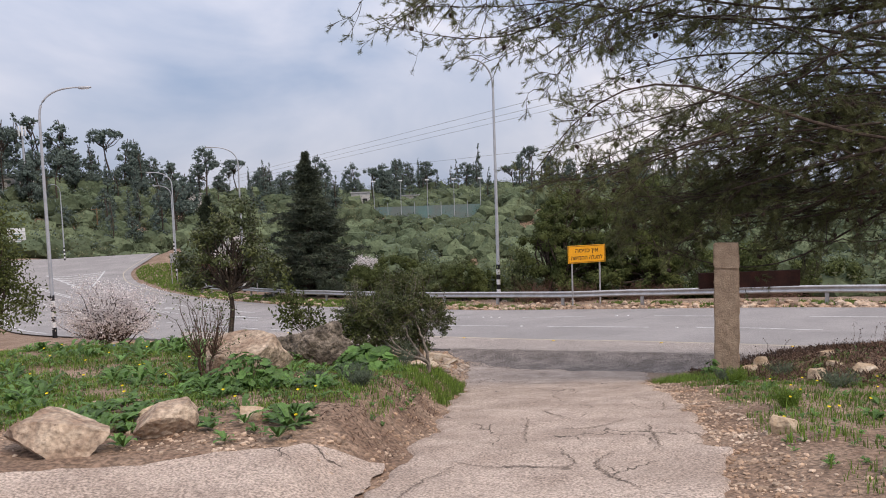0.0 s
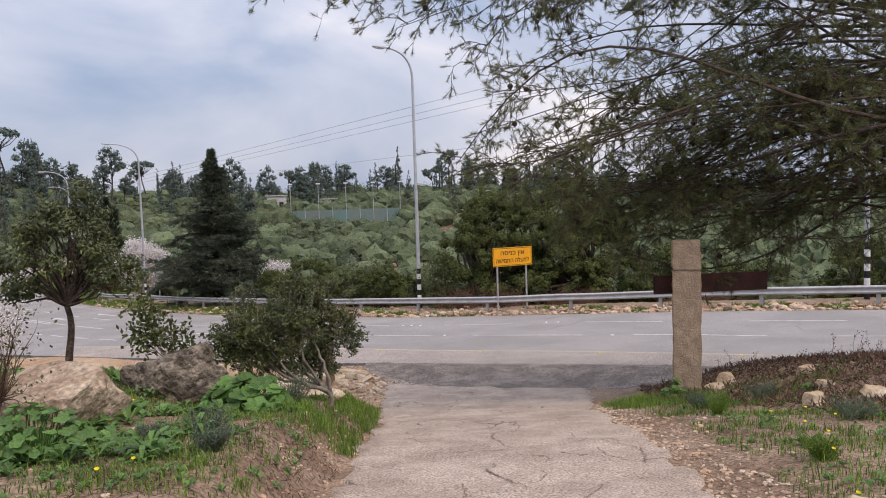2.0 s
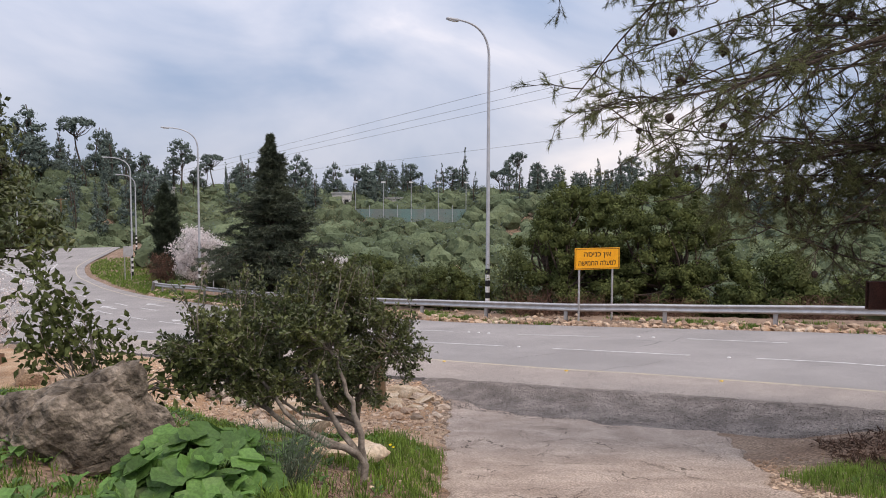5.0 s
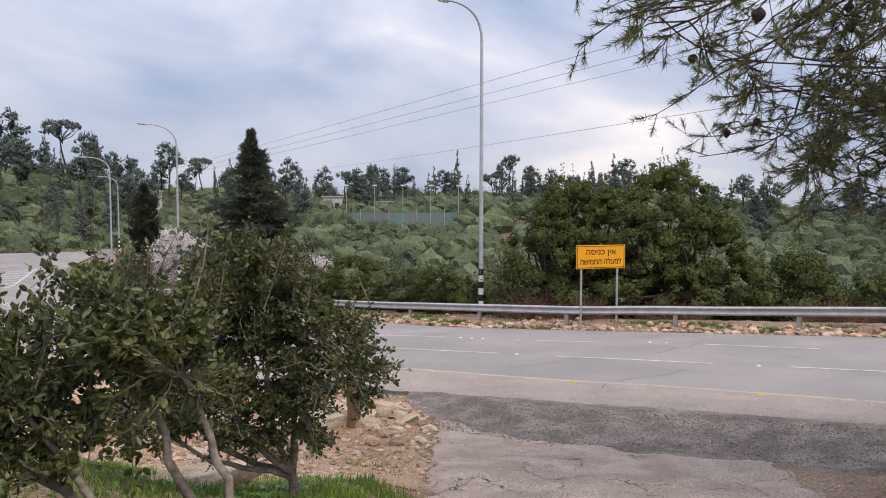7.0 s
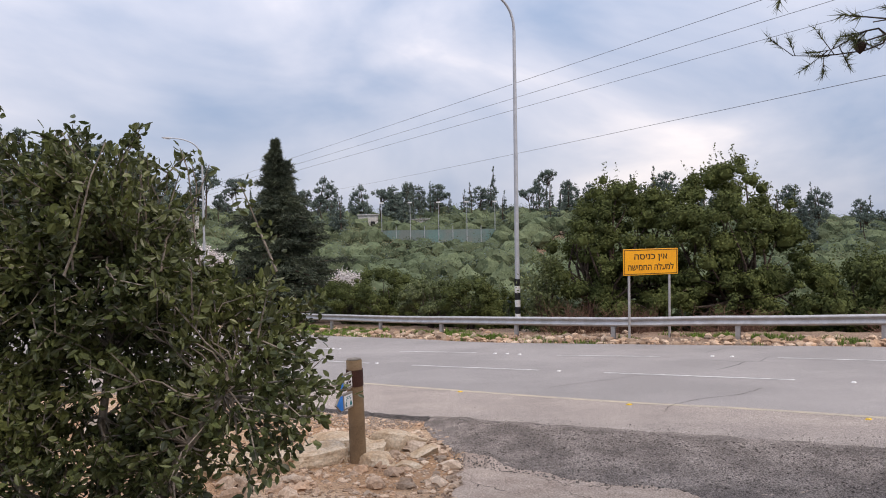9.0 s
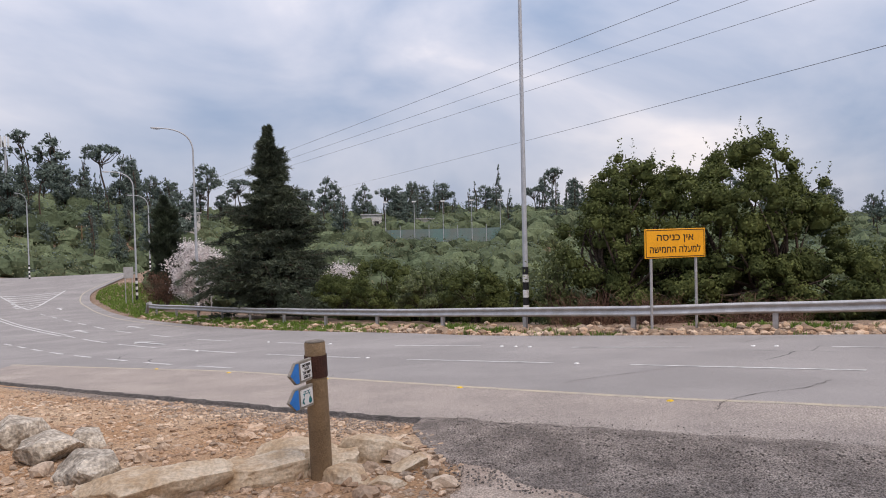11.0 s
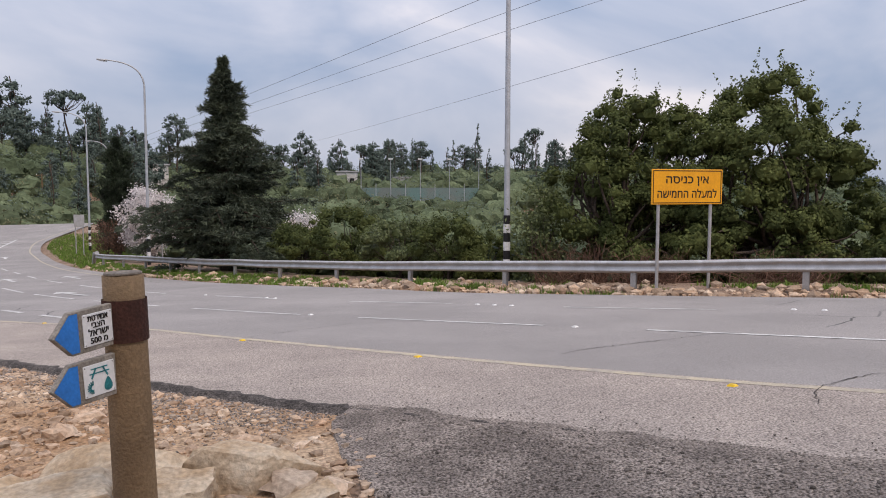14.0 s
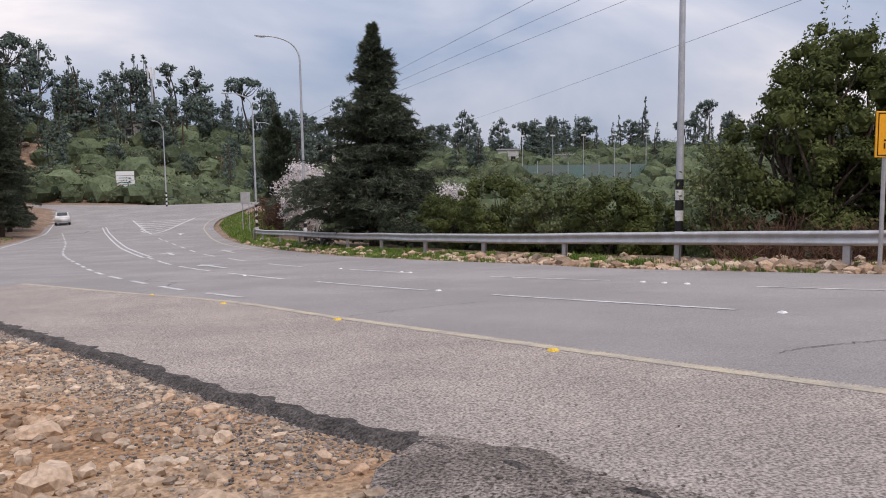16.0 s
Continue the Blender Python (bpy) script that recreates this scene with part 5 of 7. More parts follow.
def conifer(label, x, y, height, width, seed, material, tiers, z=None, slim=False, name="conifer"):
    """A cone-shaped evergreen: whorls of drooping branches, each with hanging sprays."""
    rng = np.random.default_rng(seed)
    tree = empty(name, pose(x, y, gz(x, y) if z is None else z))
    tagged(tree, label, "tree")
    b = Buf()
    hz = np.linspace(-0.3, height * 0.97, 12)
    tube(b, np.stack([0.02 * height * np.sin(hz * 0.7) * 0.3, 0 * hz, hz], 1), width * 0.035 + 0.04, 0.02, 9)
    part("trunk", b, M_BARK, tree, smooth=True)
    bl, br = Buf(), Buf()
    P, D = [], []
    for k in range(tiers):
        f = (k + rng.uniform(0, 1)) / tiers
        f = f ** 0.92
        zc = height * (0.04 + 0.95 * f)
        if slim:
            reach = width / 2 * (0.5 + 0.5 * math.sin(min(1, f * 1.6) * math.pi / 2)) * (1 - f ** 2.4) + 0.06
        else:
            reach = width / 2 * (1 - f) ** 1.3 * (1.0 - 0.25 * math.exp(-f * 9)) + 0.10
        reach *= rng.uniform(0.45, 1.25) * (1 + 0.18 * math.sin(3 * 6.28 * f + seed))
        a = rng.uniform(0, 2 * np.pi)
        rise = 0.9 if slim else rng.uniform(-0.28, 0.22) + 0.35 * f
        tip = np.array((math.cos(a) * reach, math.sin(a) * reach, zc + reach * rise))
        line = sway((0, 0, zc), tip, rng, 0.05, 6, 0.08)
        tube(br, line, 0.02 + 0.012 * reach, 0.006, 4, cap=False)
        m = int(14 + 30 * reach)
        t = rng.uniform(0.18 if reach > 0.5 else 0.0, 1.03, m)
        base = np.stack([np.interp(t, np.linspace(0, 1, 6), line[:, j]) for j in range(3)], 1)
        out = unit(tip - (0, 0, zc))
        sidev = np.cross(out, (0, 0, 1))
        off = rng.normal(size=(m, 1)) * sidev * (0.10 * min(1.0, reach * 1.6) + 0.20 * reach * (1.1 - t[:, None])) + rng.normal(size=(m, 3)) * (0.02 + 0.04 * min(1.0, reach))
        P.append(base + off + (0, 0, -0.03))
        D.append(unit(out + off * 2.5 + rng.normal(size=(m, 3)) * 0.35 + (0, 0, 0.5 if slim else -0.25)))
    part("branch_work", br, M_BARK, tree)
    P, D = np.concatenate(P), np.concatenate(D)
    needles(bl, P, D, 0.22 if not slim else 0.24, 0.055, rng, 6, 0.45)
    part("crown", bl, material, tree)
    return tree


conifer("broad dark green conifer with drooping branches behind the rail", -10.2, 59.5, 10.8, 10.0, 5, M_CONIFER, 400, z=-5.9)
conifer("slim dark cypress beside the road", -23.2, 77.5, 9.0, 2.6, 6, M_CYPRESS, 420, slim=True, name="cypress")
for k, (x, y, h, w) in enumerate(((-54.6, 85.2, 18.5, 6.5), (-60.0, 92.5, 17.5, 6.5), (-54.0, 77.0, 16, 6.5))):
    conifer("tall dark conifer standing beside the road bend", x, y, h, w, 90 + k, M_CONIFER, 420)


# the great pine whose branches hang over the path
def great_pine():
    rng = np.random.default_rng(77)
    tx, ty = 12.7, 14.6
    pine = empty("pine_tree", pose(tx, ty, gz(tx, ty)))
    tagged(pine, "large pine with hanging cone-laden branches over the path", "tree")
    g = gz(tx, ty)
    b = Buf()
    line = np.array([(0.05, 0, -0.3), (0.0, 0, 1.5), (-0.1, 0.1, 3.5), (-0.35, 0.1, 5.5), (-0.5, -0.1, 7.5), (-0.3, -0.1, 10), (-0.2, 0, 12.5)])
    tube(b, spline(line, 20), 0.24, 0.08, 14)
    part("trunk", b, M_BARK, pine, smooth=True)
    low_x, low_z = (-2.0, 0.0, 1.2, 1.9, 3.0, 4.2, 6.0, 10.0), (5.6, 4.5, 3.7, 2.9, 1.6, 0.5, 0.0, 0.1)
    limbs = []
    for k in range(92):
        if k < 18:
            lx, ly = rng.uniform(-1.6, 1.6), rng.uniform(15.2, 18.4)
            lz = float(np.interp(lx, low_x, low_z)) + rng.uniform(0, 1.2)
        elif k < 48:
            lx, ly = rng.uniform(1.5, 5.6), rng.uniform(15.6, 17.2)
            lz = float(np.interp(lx, (1.4, 2.0, 3.0, 4.0, 5.5), (2.0, 1.35, 0.85, 0.4, 0.0))) + rng.uniform(0, 0.9)
        else:
            lx, ly = rng.uniform(2.8, 10.5), rng.uniform(15.0, 19.0)
            lz = float(np.interp(lx, low_x, low_z)) + rng.uniform(0.2, 5.0)
        limbs.append((lx, ly, lz, max(1.4, lz + rng.uniform(-0.5, 1.0))))
    for k in range(14):
        lx = rng.uniform(1.6, 6.0)
        lz = float(np.interp(lx, low_x, low_z)) + rng.uniform(0.6, 3.0)
        limbs.append((lx, rng.uniform(16.0, 18.6), lz, lz + rng.uniform(0.0, 1.2)))
    limbs += [(15.4, 18.0, 8.0, 8.4), (15.0, 15.0, 6.5, 7.0), (4.6, 19.4, 7.6, 8.0), (7.0, 18.6, 10.0, 9.8)]
    br, nd = Buf(), Buf()
    P, D, cones = [], [], []
    spine = spline(line, 60)
    for lx, ly, lz, sz in limbs:
        start = spine[np.argmin(np.abs(spine[:, 2] + g - sz))]
        tip = np.array((lx - tx, ly - ty, lz - g))
        n = 16
        path = sway(start, tip, rng, 0.10, n, 0.10)
        L = float(np.linalg.norm(tip - start))
        tube(br, path, 0.012 + 0.003 * L, 0.006, 7, cap=False)
        way = unit(np.gradient(path, axis=0))
        for _ in range(int(10 + L * 1.7)):
            t = rng.uniform(0.08, 1.0) ** 0.7
            k = t * (n - 1)
            p0 = np.array([np.interp(k, np.arange(n), path[:, j]) for j in range(3)])
            w0 = way[int(k)]
            d = unit(w0 * rng.uniform(0.2, 1.0) + rng.normal(size=3) * (0.8, 0.8, 0.4) + (0, 0, rng.uniform(-0.8, 0.15)))
            l2 = rng.uniform(0.4, 1.15) * (1.15 - 0.3 * t)
            sub = sway(p0, p0 + d * l2, rng, 0.09, 6, 0.10)
            tube(br, sub, 0.009, 0.003, 4, cap=False)
            for _ in range(8):
                q = rng.uniform(0.3, 1.0) * 5
                p1 = np.array([np.interp(q, np.arange(6), sub[:, j]) for j in range(3)])
                d1 = unit(d * 0.9 + rng.normal(size=3) * 0.65 + (0, 0, -0.05))
                l3 = rng.uniform(0.10, 0.28)
                tube(br, [p1, p1 + d1 * l3], 0.005, 0.003, 3, cap=False)
                u = np.array((0.62, 0.8, 0.98))[:, None]
                P.append(p1 + d1 * l3 * u)
                D.append(np.repeat(unit(d1 + (0, 0, 0.12))[None], 3, 0))
                if rng.uniform() < 0.05:
                    cones.append(p1 + d1 * l3 * 0.4 + (0, 0, -0.05))
    part("branch_work", br, M_BARK, pine)
    needles(nd, np.concatenate(P), np.concatenate(D), 0.088, 0.0068, rng, 14, 0.6)
    part("crown", nd, M_NEEDLE, pine)
    cb = Buf()
    u = np.linspace(0, 1, 6)
    tube(cb, np.array((0, 0, -1.0)) * u[:, None] * 0.11, np.array((0.15, 0.8, 1.0, 0.85, 0.5, 0.1)) * 0.05, 0, 8)
    first = None
    for k in rng.choice(len(cones), min(300, len(cones)), replace=False):
        if first is None:
            cone = first = part("pine_cone", cb, M_CONE, pine, "dark dry open pine cone")
        else:
            cone = new("pine_cone", first.data)
            cone.parent = pine
        cone.matrix_local = pose(*cones[k], rng.normal() * 30, rng.normal() * 30, 0) @ Matrix.Scale(rng.uniform(0.85, 1.25), 4)


great_pine()

# shrubs along the path
def open_shrub(x, y, seed, label, stems, lobes, twigs, shoots):
    """A many-stemmed shrub: crooked stems, thin twigs, and leaves set along the twigs."""
    rng = np.random.default_rng(seed)
    sh = empty("shrub", pose(x, y, gz(x, y)))
    tagged(sh, label, "shrub")
    tops = []
    for m_, e_ in stems:
        b = Buf()
        line = spline([(0.0, 0.0, -0.1), (0.03, 0, 0.16), np.array(m_), np.array(e_)], 14) + rng.normal(size=(14, 3)) * 0.008
        tube(b, line, 0.030, 0.010, 8)
        part("stem", b, M_PALEBARK, sh, "crooked grey stem", True)
        tops += [line[-1], line[10], line[8]]
    tops = np.array(tops)
    C = crown_points(lobes, twigs, rng, 0.45)
    b, lf = Buf(), Buf()
    for c in C:
        f = tops[np.argmin(np.linalg.norm(tops - c, axis=1))]
        line = sway(f, c, rng, 0.10, 6, 0.05)
        tube(b, line, 0.0055, 0.002, 4, cap=False)
        for _ in range(3):
            q = rng.uniform(2.2, 5.0)
            p = np.array([np.interp(q, np.arange(6), line[:, j]) for j in range(3)])
            tip = p + unit(unit(c - f) + rng.normal(size=3) * 0.7 + (0, 0, 0.25)) * rng.uniform(0.09, 0.2)
            tube(b, [p, tip], 0.004, 0.002, 3, cap=False)
            t = rng.uniform(0.1, 1.05, (24, 1))
            oval_leaves(lf, p + (tip - p) * t + rng.normal(size=(24, 3)) * 0.015, 0.037, 0.020, rng, unit(tip - p) * 0.9)
    for k in range(shoots):
        c = C[rng.integers(len(C))]
        c = np.array((c[0], c[1], np.sort(C[:, 2])[-max(4, len(C) // 6)]))
        tip = c + np.array((rng.normal() * 0.08, rng.normal() * 0.06, rng.uniform(0.22, 0.48)))
        tube(b, sway(c, tip, rng, 0.05, 5), 0.005, 0.002, 4, cap=False)
        t = rng.uniform(0, 1.0, (46, 1))
        oval_leaves(lf, c + (tip - c) * t + rng.normal(size=(46, 3)) * 0.02, 0.032, 0.016, rng, (0, 0, 0.7))
    part("twig_work", b, M_PALEBARK, sh)
    part("crown", lf, M_CAROB, sh)


open_shrub(-0.34, 12.5, 15, "open many-stemmed shrub with glossy dark green leaves",
           [((-0.02, 0, 0.5), (-0.2, 0.05, 0.95)), ((-0.35, -0.05, 0.36), (-0.75, -0.05, 0.85)), ((-0.2, 0.1, 0.42), (-0.45, 0.2, 1.05)), ((-0.6, 0.05, 0.45), (-1.15, 0.0, 0.95))],
           [(-0.62, 0, 1.06, 0.36, 0.36, 0.30), (-0.27, 0.05, 1.0, 0.22, 0.26, 0.34), (-1.0, 0, 0.92, 0.38, 0.34, 0.28), (-0.7, 0, 0.7, 0.34, 0.3, 0.16)], 150, 14)
open_shrub(-0.62, 15.3, 16, "tall many-stemmed shrub with dark leaves and pale upright shoots",
           [((0.1, -0.05, 0.6), (0.38, -0.2, 1.0)), ((-0.15, 0, 0.7), (-0.1, 0.05, 1.5)), ((-0.4, 0.1, 0.6), (-0.7, 0.15, 1.25)), ((0.05, 0.2, 0.7), (0.35, 0.25, 1.1)), ((-0.3, -0.15, 0.55), (-0.55, -0.3, 1.0)), ((-0.55, 0.05, 0.4), (-1.1, 0.1, 1.1)), ((-0.5, -0.05, 0.3), (-1.0, -0.1, 0.6))],
           [(-0.15, 0, 1.4, 0.55, 0.5, 0.42), (0.5, -0.3, 1.02, 0.34, 0.36, 0.34), (0.35, 0.15, 1.15, 0.36, 0.3, 0.28), (-0.55, 0, 1.25, 0.45, 0.45, 0.45), (-0.15, 0, 0.9, 0.55, 0.45, 0.34), (-0.25, 0, 1.78, 0.42, 0.4, 0.3), (-0.15, -0.1, 0.62, 0.6, 0.4, 0.3), (-1.05, 0.1, 1.15, 0.5, 0.4, 0.42), (-0.95, 0, 0.65, 0.55, 0.4, 0.32)], 560, 34)
broadleaf("small_tree", "small irregular green tree with a dark slender trunk", -3.6, 13.1, [(0, 0, 1.7, 0.62, 0.6, 0.42), (-0.62, 0.1, 1.3, 0.42, 0.4, 0.3), (0.5, 0, 1.25, 0.42, 0.4, 0.28), (0.15, 0, 2.15, 0.34, 0.3, 0.34), (-0.35, 0, 2.0, 0.3, 0.3, 0.3)], 150, 34, 0.085, (0.058, 0.03), M_CAROB, M_BARK, 0.055, 41, z=-1.0, twigs=60, tips=34, bough=0.3)
broadleaf("shrub", "upright leafy sprigs growing behind the grey boulder", -2.1, 12.5, [(-0.35, 0, 0.85, 0.26, 0.2, 0.42), (0.1, 0, 0.6, 0.3, 0.2, 0.22), (0.65, 0, 0.55, 0.25, 0.2, 0.2)], 60, 18, 0.08, (0.075, 0.042), M_OAK, M_PALEBARK, 0.016, 42, stems=4, twigs=50, category="shrub", tips=8)
broadleaf("shrub", "nearly bare twiggy shrub in front of the boulder", -2.95, 9.4, [(0, 0, 0.75, 0.55, 0.4, 0.5), (0.1, 0, 0.35, 0.5, 0.35, 0.3)], 90, 6, 0.09, (0.035, 0.022), M_CAROB, M_DRY, 0.014, 43, stems=6, twigs=90, category="shrub")
broadleaf("almond_tree", "small almond tree with thin white blossom at the lay-by", -10.9, 25.2, [(0, 0, 1.9, 1.8, 1.5, 1.0), (0, 0, 1.5, 1.6, 1.4, 0.6)], 420, 30, 0.15, (0.055, 0.05), M_BLOSSOM, M_BARK, 0.085, 44, stems=3, twigs=220)
broadleaf("small_tree", "leafy green tree at the edge of the lay-by", -13.3, 22.4, [(0, 0, 3.9, 1.5, 1.4, 1.7), (0.5, 0, 2.6, 1.2, 1.1, 0.9)], 220, 40, 0.22, (0.11, 0.06), M_OAK, M_BARK, 0.12, 45, twigs=60)


# ---- wooded hillside ----
def slope_points(n, r0, r1, th0, th1, rng, keep=3.5):
    r = np.sqrt(rng.uniform(r0 ** 2, r1 ** 2, n))
    th = np.radians(rng.uniform(th0, th1, n))
    x, y = r * np.sin(th), 20 + r * np.cos(th)
    ok = (-side_of(x, y, FAR_EDGE) > keep) & (y > 20)
    far = (side_of(x, y, NEAR_EDGE) > 6) & (r > 60)
    past = y > 125.5
    side_road = (np.abs(y - 123) < 2.5) & (x < 10)
    return np.stack([x, y], 1)[(ok | far | past) & ~side_road]


rng = np.random.default_rng(5)
XY = np.vstack([slope_points(2600, 28, 90, -24, 62, rng, 7.0), slope_points(11000, 85, 235, -80, 55, rng, 8.0)])
gap = wave(XY[:, 0], XY[:, 1], 0.045, 4)
XY = XY[(gap > -0.62) | (rng.uniform(size=len(XY)) < 0.35)]
R = np.hypot(XY[:, 0], XY[:, 1] - 20)
size = (1.0 + 3.0 * rng.uniform(0, 1, len(XY)) ** 2.0) * (0.55 + 0.45 * smooth(R, 40, 110))
Z = ground_z(XY[:, 0], XY[:, 1])
court = (np.abs(XY[:, 0] + 3) < 14) & (XY[:, 1] > 140) & (XY[:, 1] < 202) & (Z + size > -4.1)
XY, R, size, Z = XY[~court], R[~court], size[~court], Z[~court]
core = Buf()
lumps(core, np.column_stack([XY, Z + size * 0.45]), np.column_stack([size * 0.72, size * 0.72, size * 0.62]), rng, 0.3, ICO2)
tagged(part("scrub_core", core, M_HAZESCRUB), "dense inner growth of the green hillside scrub", "scrub", kind="stuff")
sb = Buf()
per = np.where(R < 95, 110, np.where(size > 1.8, 110, 56))
idx = np.repeat(np.arange(len(XY)), per)
d = unit(rng.normal(size=(len(idx), 3)) * (1, 1, 0.9) + (0, 0, 0.25))
P = np.column_stack([XY[idx], Z[idx] + size[idx] * 0.5]) + d * size[idx, None] * rng.uniform(0.66, 1.1, (len(idx), 1)) * (1, 1, 0.88)
near_leaf = R[idx] < 95
tone = rng.choice(3, len(XY), p=(0.5, 0.3, 0.2))[idx]
for k, (m_, words) in enumerate(((M_HAZESCRUB, "green evergreen scrub covering the valley and hillside"), (M_SCRUB_OLIVE, "olive brown scrub scattered over the hillside"), (M_HAZEPINE, "dark green bushes scattered over the hillside"))):
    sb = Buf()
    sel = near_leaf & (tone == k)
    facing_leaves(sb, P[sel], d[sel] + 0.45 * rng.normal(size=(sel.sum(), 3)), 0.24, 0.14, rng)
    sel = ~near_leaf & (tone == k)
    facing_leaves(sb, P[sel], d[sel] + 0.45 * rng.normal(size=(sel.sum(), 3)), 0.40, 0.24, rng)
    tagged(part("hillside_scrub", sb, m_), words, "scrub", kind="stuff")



def ridge_pine(kind, seed):
    """A far pine at the origin, about 10 m tall."""
    rng = np.random.default_rng(seed)
    tree = empty("ridge_pine" if kind != "spire" else "ridge_cypress")
    h = 10.0
    b, c = Buf(), Buf()
    lean = rng.normal() * 0.5
    tube(b, sway((0, 0, -1), (lean, 0, h * 0.9), rng, 0.03, 7), 0.20, 0.06, 6)
    if kind == "spire":
        f = np.linspace(0.04, 1.0, 24)
        S = 0.62 * np.sin(np.minimum(1, f * 2.2 + 0.15) * np.pi / 2) * (1 - f ** 2.2) + 0.14
        C = np.column_stack([rng.normal(size=(24, 2)) * 0.14, h * f])
    elif kind == "spruce":
        f = np.sort(rng.uniform(0.06, 1.0, 44))
        a, r = rng.uniform(0, 6.28, 44), 2.0 * (1 - f) ** 0.9 * rng.uniform(0.35, 1.1, 44)
        C = np.column_stack([np.cos(a) * r, np.sin(a) * r, h * f])
        S = 0.16 + 0.62 * (1 - f)
    else:
        lobes, size = {"umbrella": ([(lean, 0, h * 0.86, 2.7, 2.5, 0.55), (lean + 1.2, 0, h * 0.78, 1.4, 1.2, 0.4)], 0.85),
                       "tall": ([(lean, 0, h * 0.88, 1.25, 1.2, 0.8), (lean + 1.0, 0, h * 0.72, 0.9, 0.8, 0.4), (lean - 1.0, 0, h * 0.64, 0.9, 0.8, 0.4)], 0.62),
                       "round": ([(lean, 0, h * 0.80, 1.6, 1.5, 1.3), (lean + 1.0, 0.2, h * 0.60, 1.4, 1.3, 0.8), (lean - 1.1, 0, h * 0.66, 1.3, 1.2, 0.8)], 0.85),
                       "broad": ([(0, 0, h * 0.62, 1.9, 1.8, 2.6), (0.9, 0, h * 0.36, 1.8, 1.7, 1.6), (-0.9, 0.2, h * 0.42, 1.7, 1.6, 1.8)], 1.05)}[kind]
        C, S = bough_clumps(lobes, size * 0.6, rng, 0.8)
    for p in C[::3]:
        tube(b, sway((lean * 0.6, 0, min(p[2] * 0.8, h * 0.75)), p, rng, 0.06, 4), 0.06, 0.02, 4, cap=False)
    part("trunk", b, M_BARK, tree)
    clothe(c, C, S, np.array((lean, 0, h * 0.5)), 92, (0.36, 0.20), rng, 0.55, 0.85, (0.35, 1.5))
    part("crown", c, M_HAZEPINE, tree)
    return tree


KINDS = ("round", "tall", "umbrella", "spire", "spruce", "broad", "round")
LABELS = {"round": "pine with an uneven domed crown on the ridge", "broad": "dark full-crowned tree on the wooded ridge", "tall": "tall pine with a tufted crown on the ridge", "umbrella": "flat-topped umbrella pine on the ridge", "spire": "thin dark cypress spire on the ridge", "spruce": "dark pointed conifer on the ridge"}
MODELS = []
for k, kind in enumerate(KINDS):
    MODELS.append(tagged(ridge_pine(kind, 200 + k), LABELS[kind], "tree", group="trees along the ridge"))
rng = np.random.default_rng(21)
spots = []
for th in np.arange(-74, 44, 0.46):
    left_ = 1 - float(smooth(th, -34, -14))
    rr = 233 - 46 * left_ + rng.uniform(-34, 12)
    if rng.uniform() < 0.62 + 0.3 * left_ - 0.35 * float(smooth(th, 6, 22)):
        spots.append((th + rng.uniform(-0.4, 0.4), rr, rng.uniform(0.5, 1.2) * (0.95 + 0.3 * left_)))
for th in rng.uniform(-20, 40, 95):
    spots.append((th, rng.uniform(178, 238), rng.uniform(0.4, 0.95)))
for th in rng.uniform(-74, -20, 70):
    spots.append((th, rng.uniform(134, 186), rng.uniform(0.5, 1.1)))
for k, (th, r, sc) in enumerate(spots):
    x, y = r * math.sin(radians(th)), 20 + r * math.cos(radians(th))
    if (y < 130 and r < 140) or (-6.5 < th < 3.5 and r < 190):
        continue
    pick = int(rng.choice(len(MODELS), p=(0.13, 0.05, 0.06, 0.06, 0.30, 0.36, 0.04)))
    if pick == 3:
        sc = max(sc, 0.8)
    m = pose(x, y, gz(x, y) - 0.1, 0, 0, rng.uniform(0, 360))
    t_ = copy_thing(MODELS[pick], m)
    wide = rng.uniform(1.1, 1.5) if pick != 3 else 1.1
    t_.scale = (sc * wide, sc * wide * rng.uniform(0.85, 1.15), sc * rng.uniform(1.15, 1.55))
for k, mdl in enumerate(MODELS):
    th, r = -30 + 9 * k, 205
    x, y = r * math.sin(radians(th)), 20 + r * math.cos(radians(th))
    mdl.matrix_world = pose(x, y, gz(x, y) - 0.1)

# outcrops on the slope
rng = np.random.default_rng(8)
OX = np.vstack([slope_points(260, 125, 165, -44, -24, rng, 8)[:130], slope_points(500, 100, 190, -40, 30, rng, 8)[:120]])
ob_ = Buf()
lumps(ob_, np.column_stack([OX, ground_z(OX[:, 0], OX[:, 1]) + 0.5]), rng.uniform(0.3, 1.0, (len(OX), 1)) * (1.4, 1.0, 0.7), rng, 0.25)
tagged(part("hillside_stones", ob_, M_ROCK), "pale limestone outcrops among the hillside scrub", "rocks", kind="stuff")

# ---- ground cover ----
def spread_points(n, x0, x1, y0, y1, rng, where):
    x, y = rng.uniform(x0, x1, n), rng.uniform(y0, y1, n)
    ok = where(x, y)
    return x[ok], y[ok]


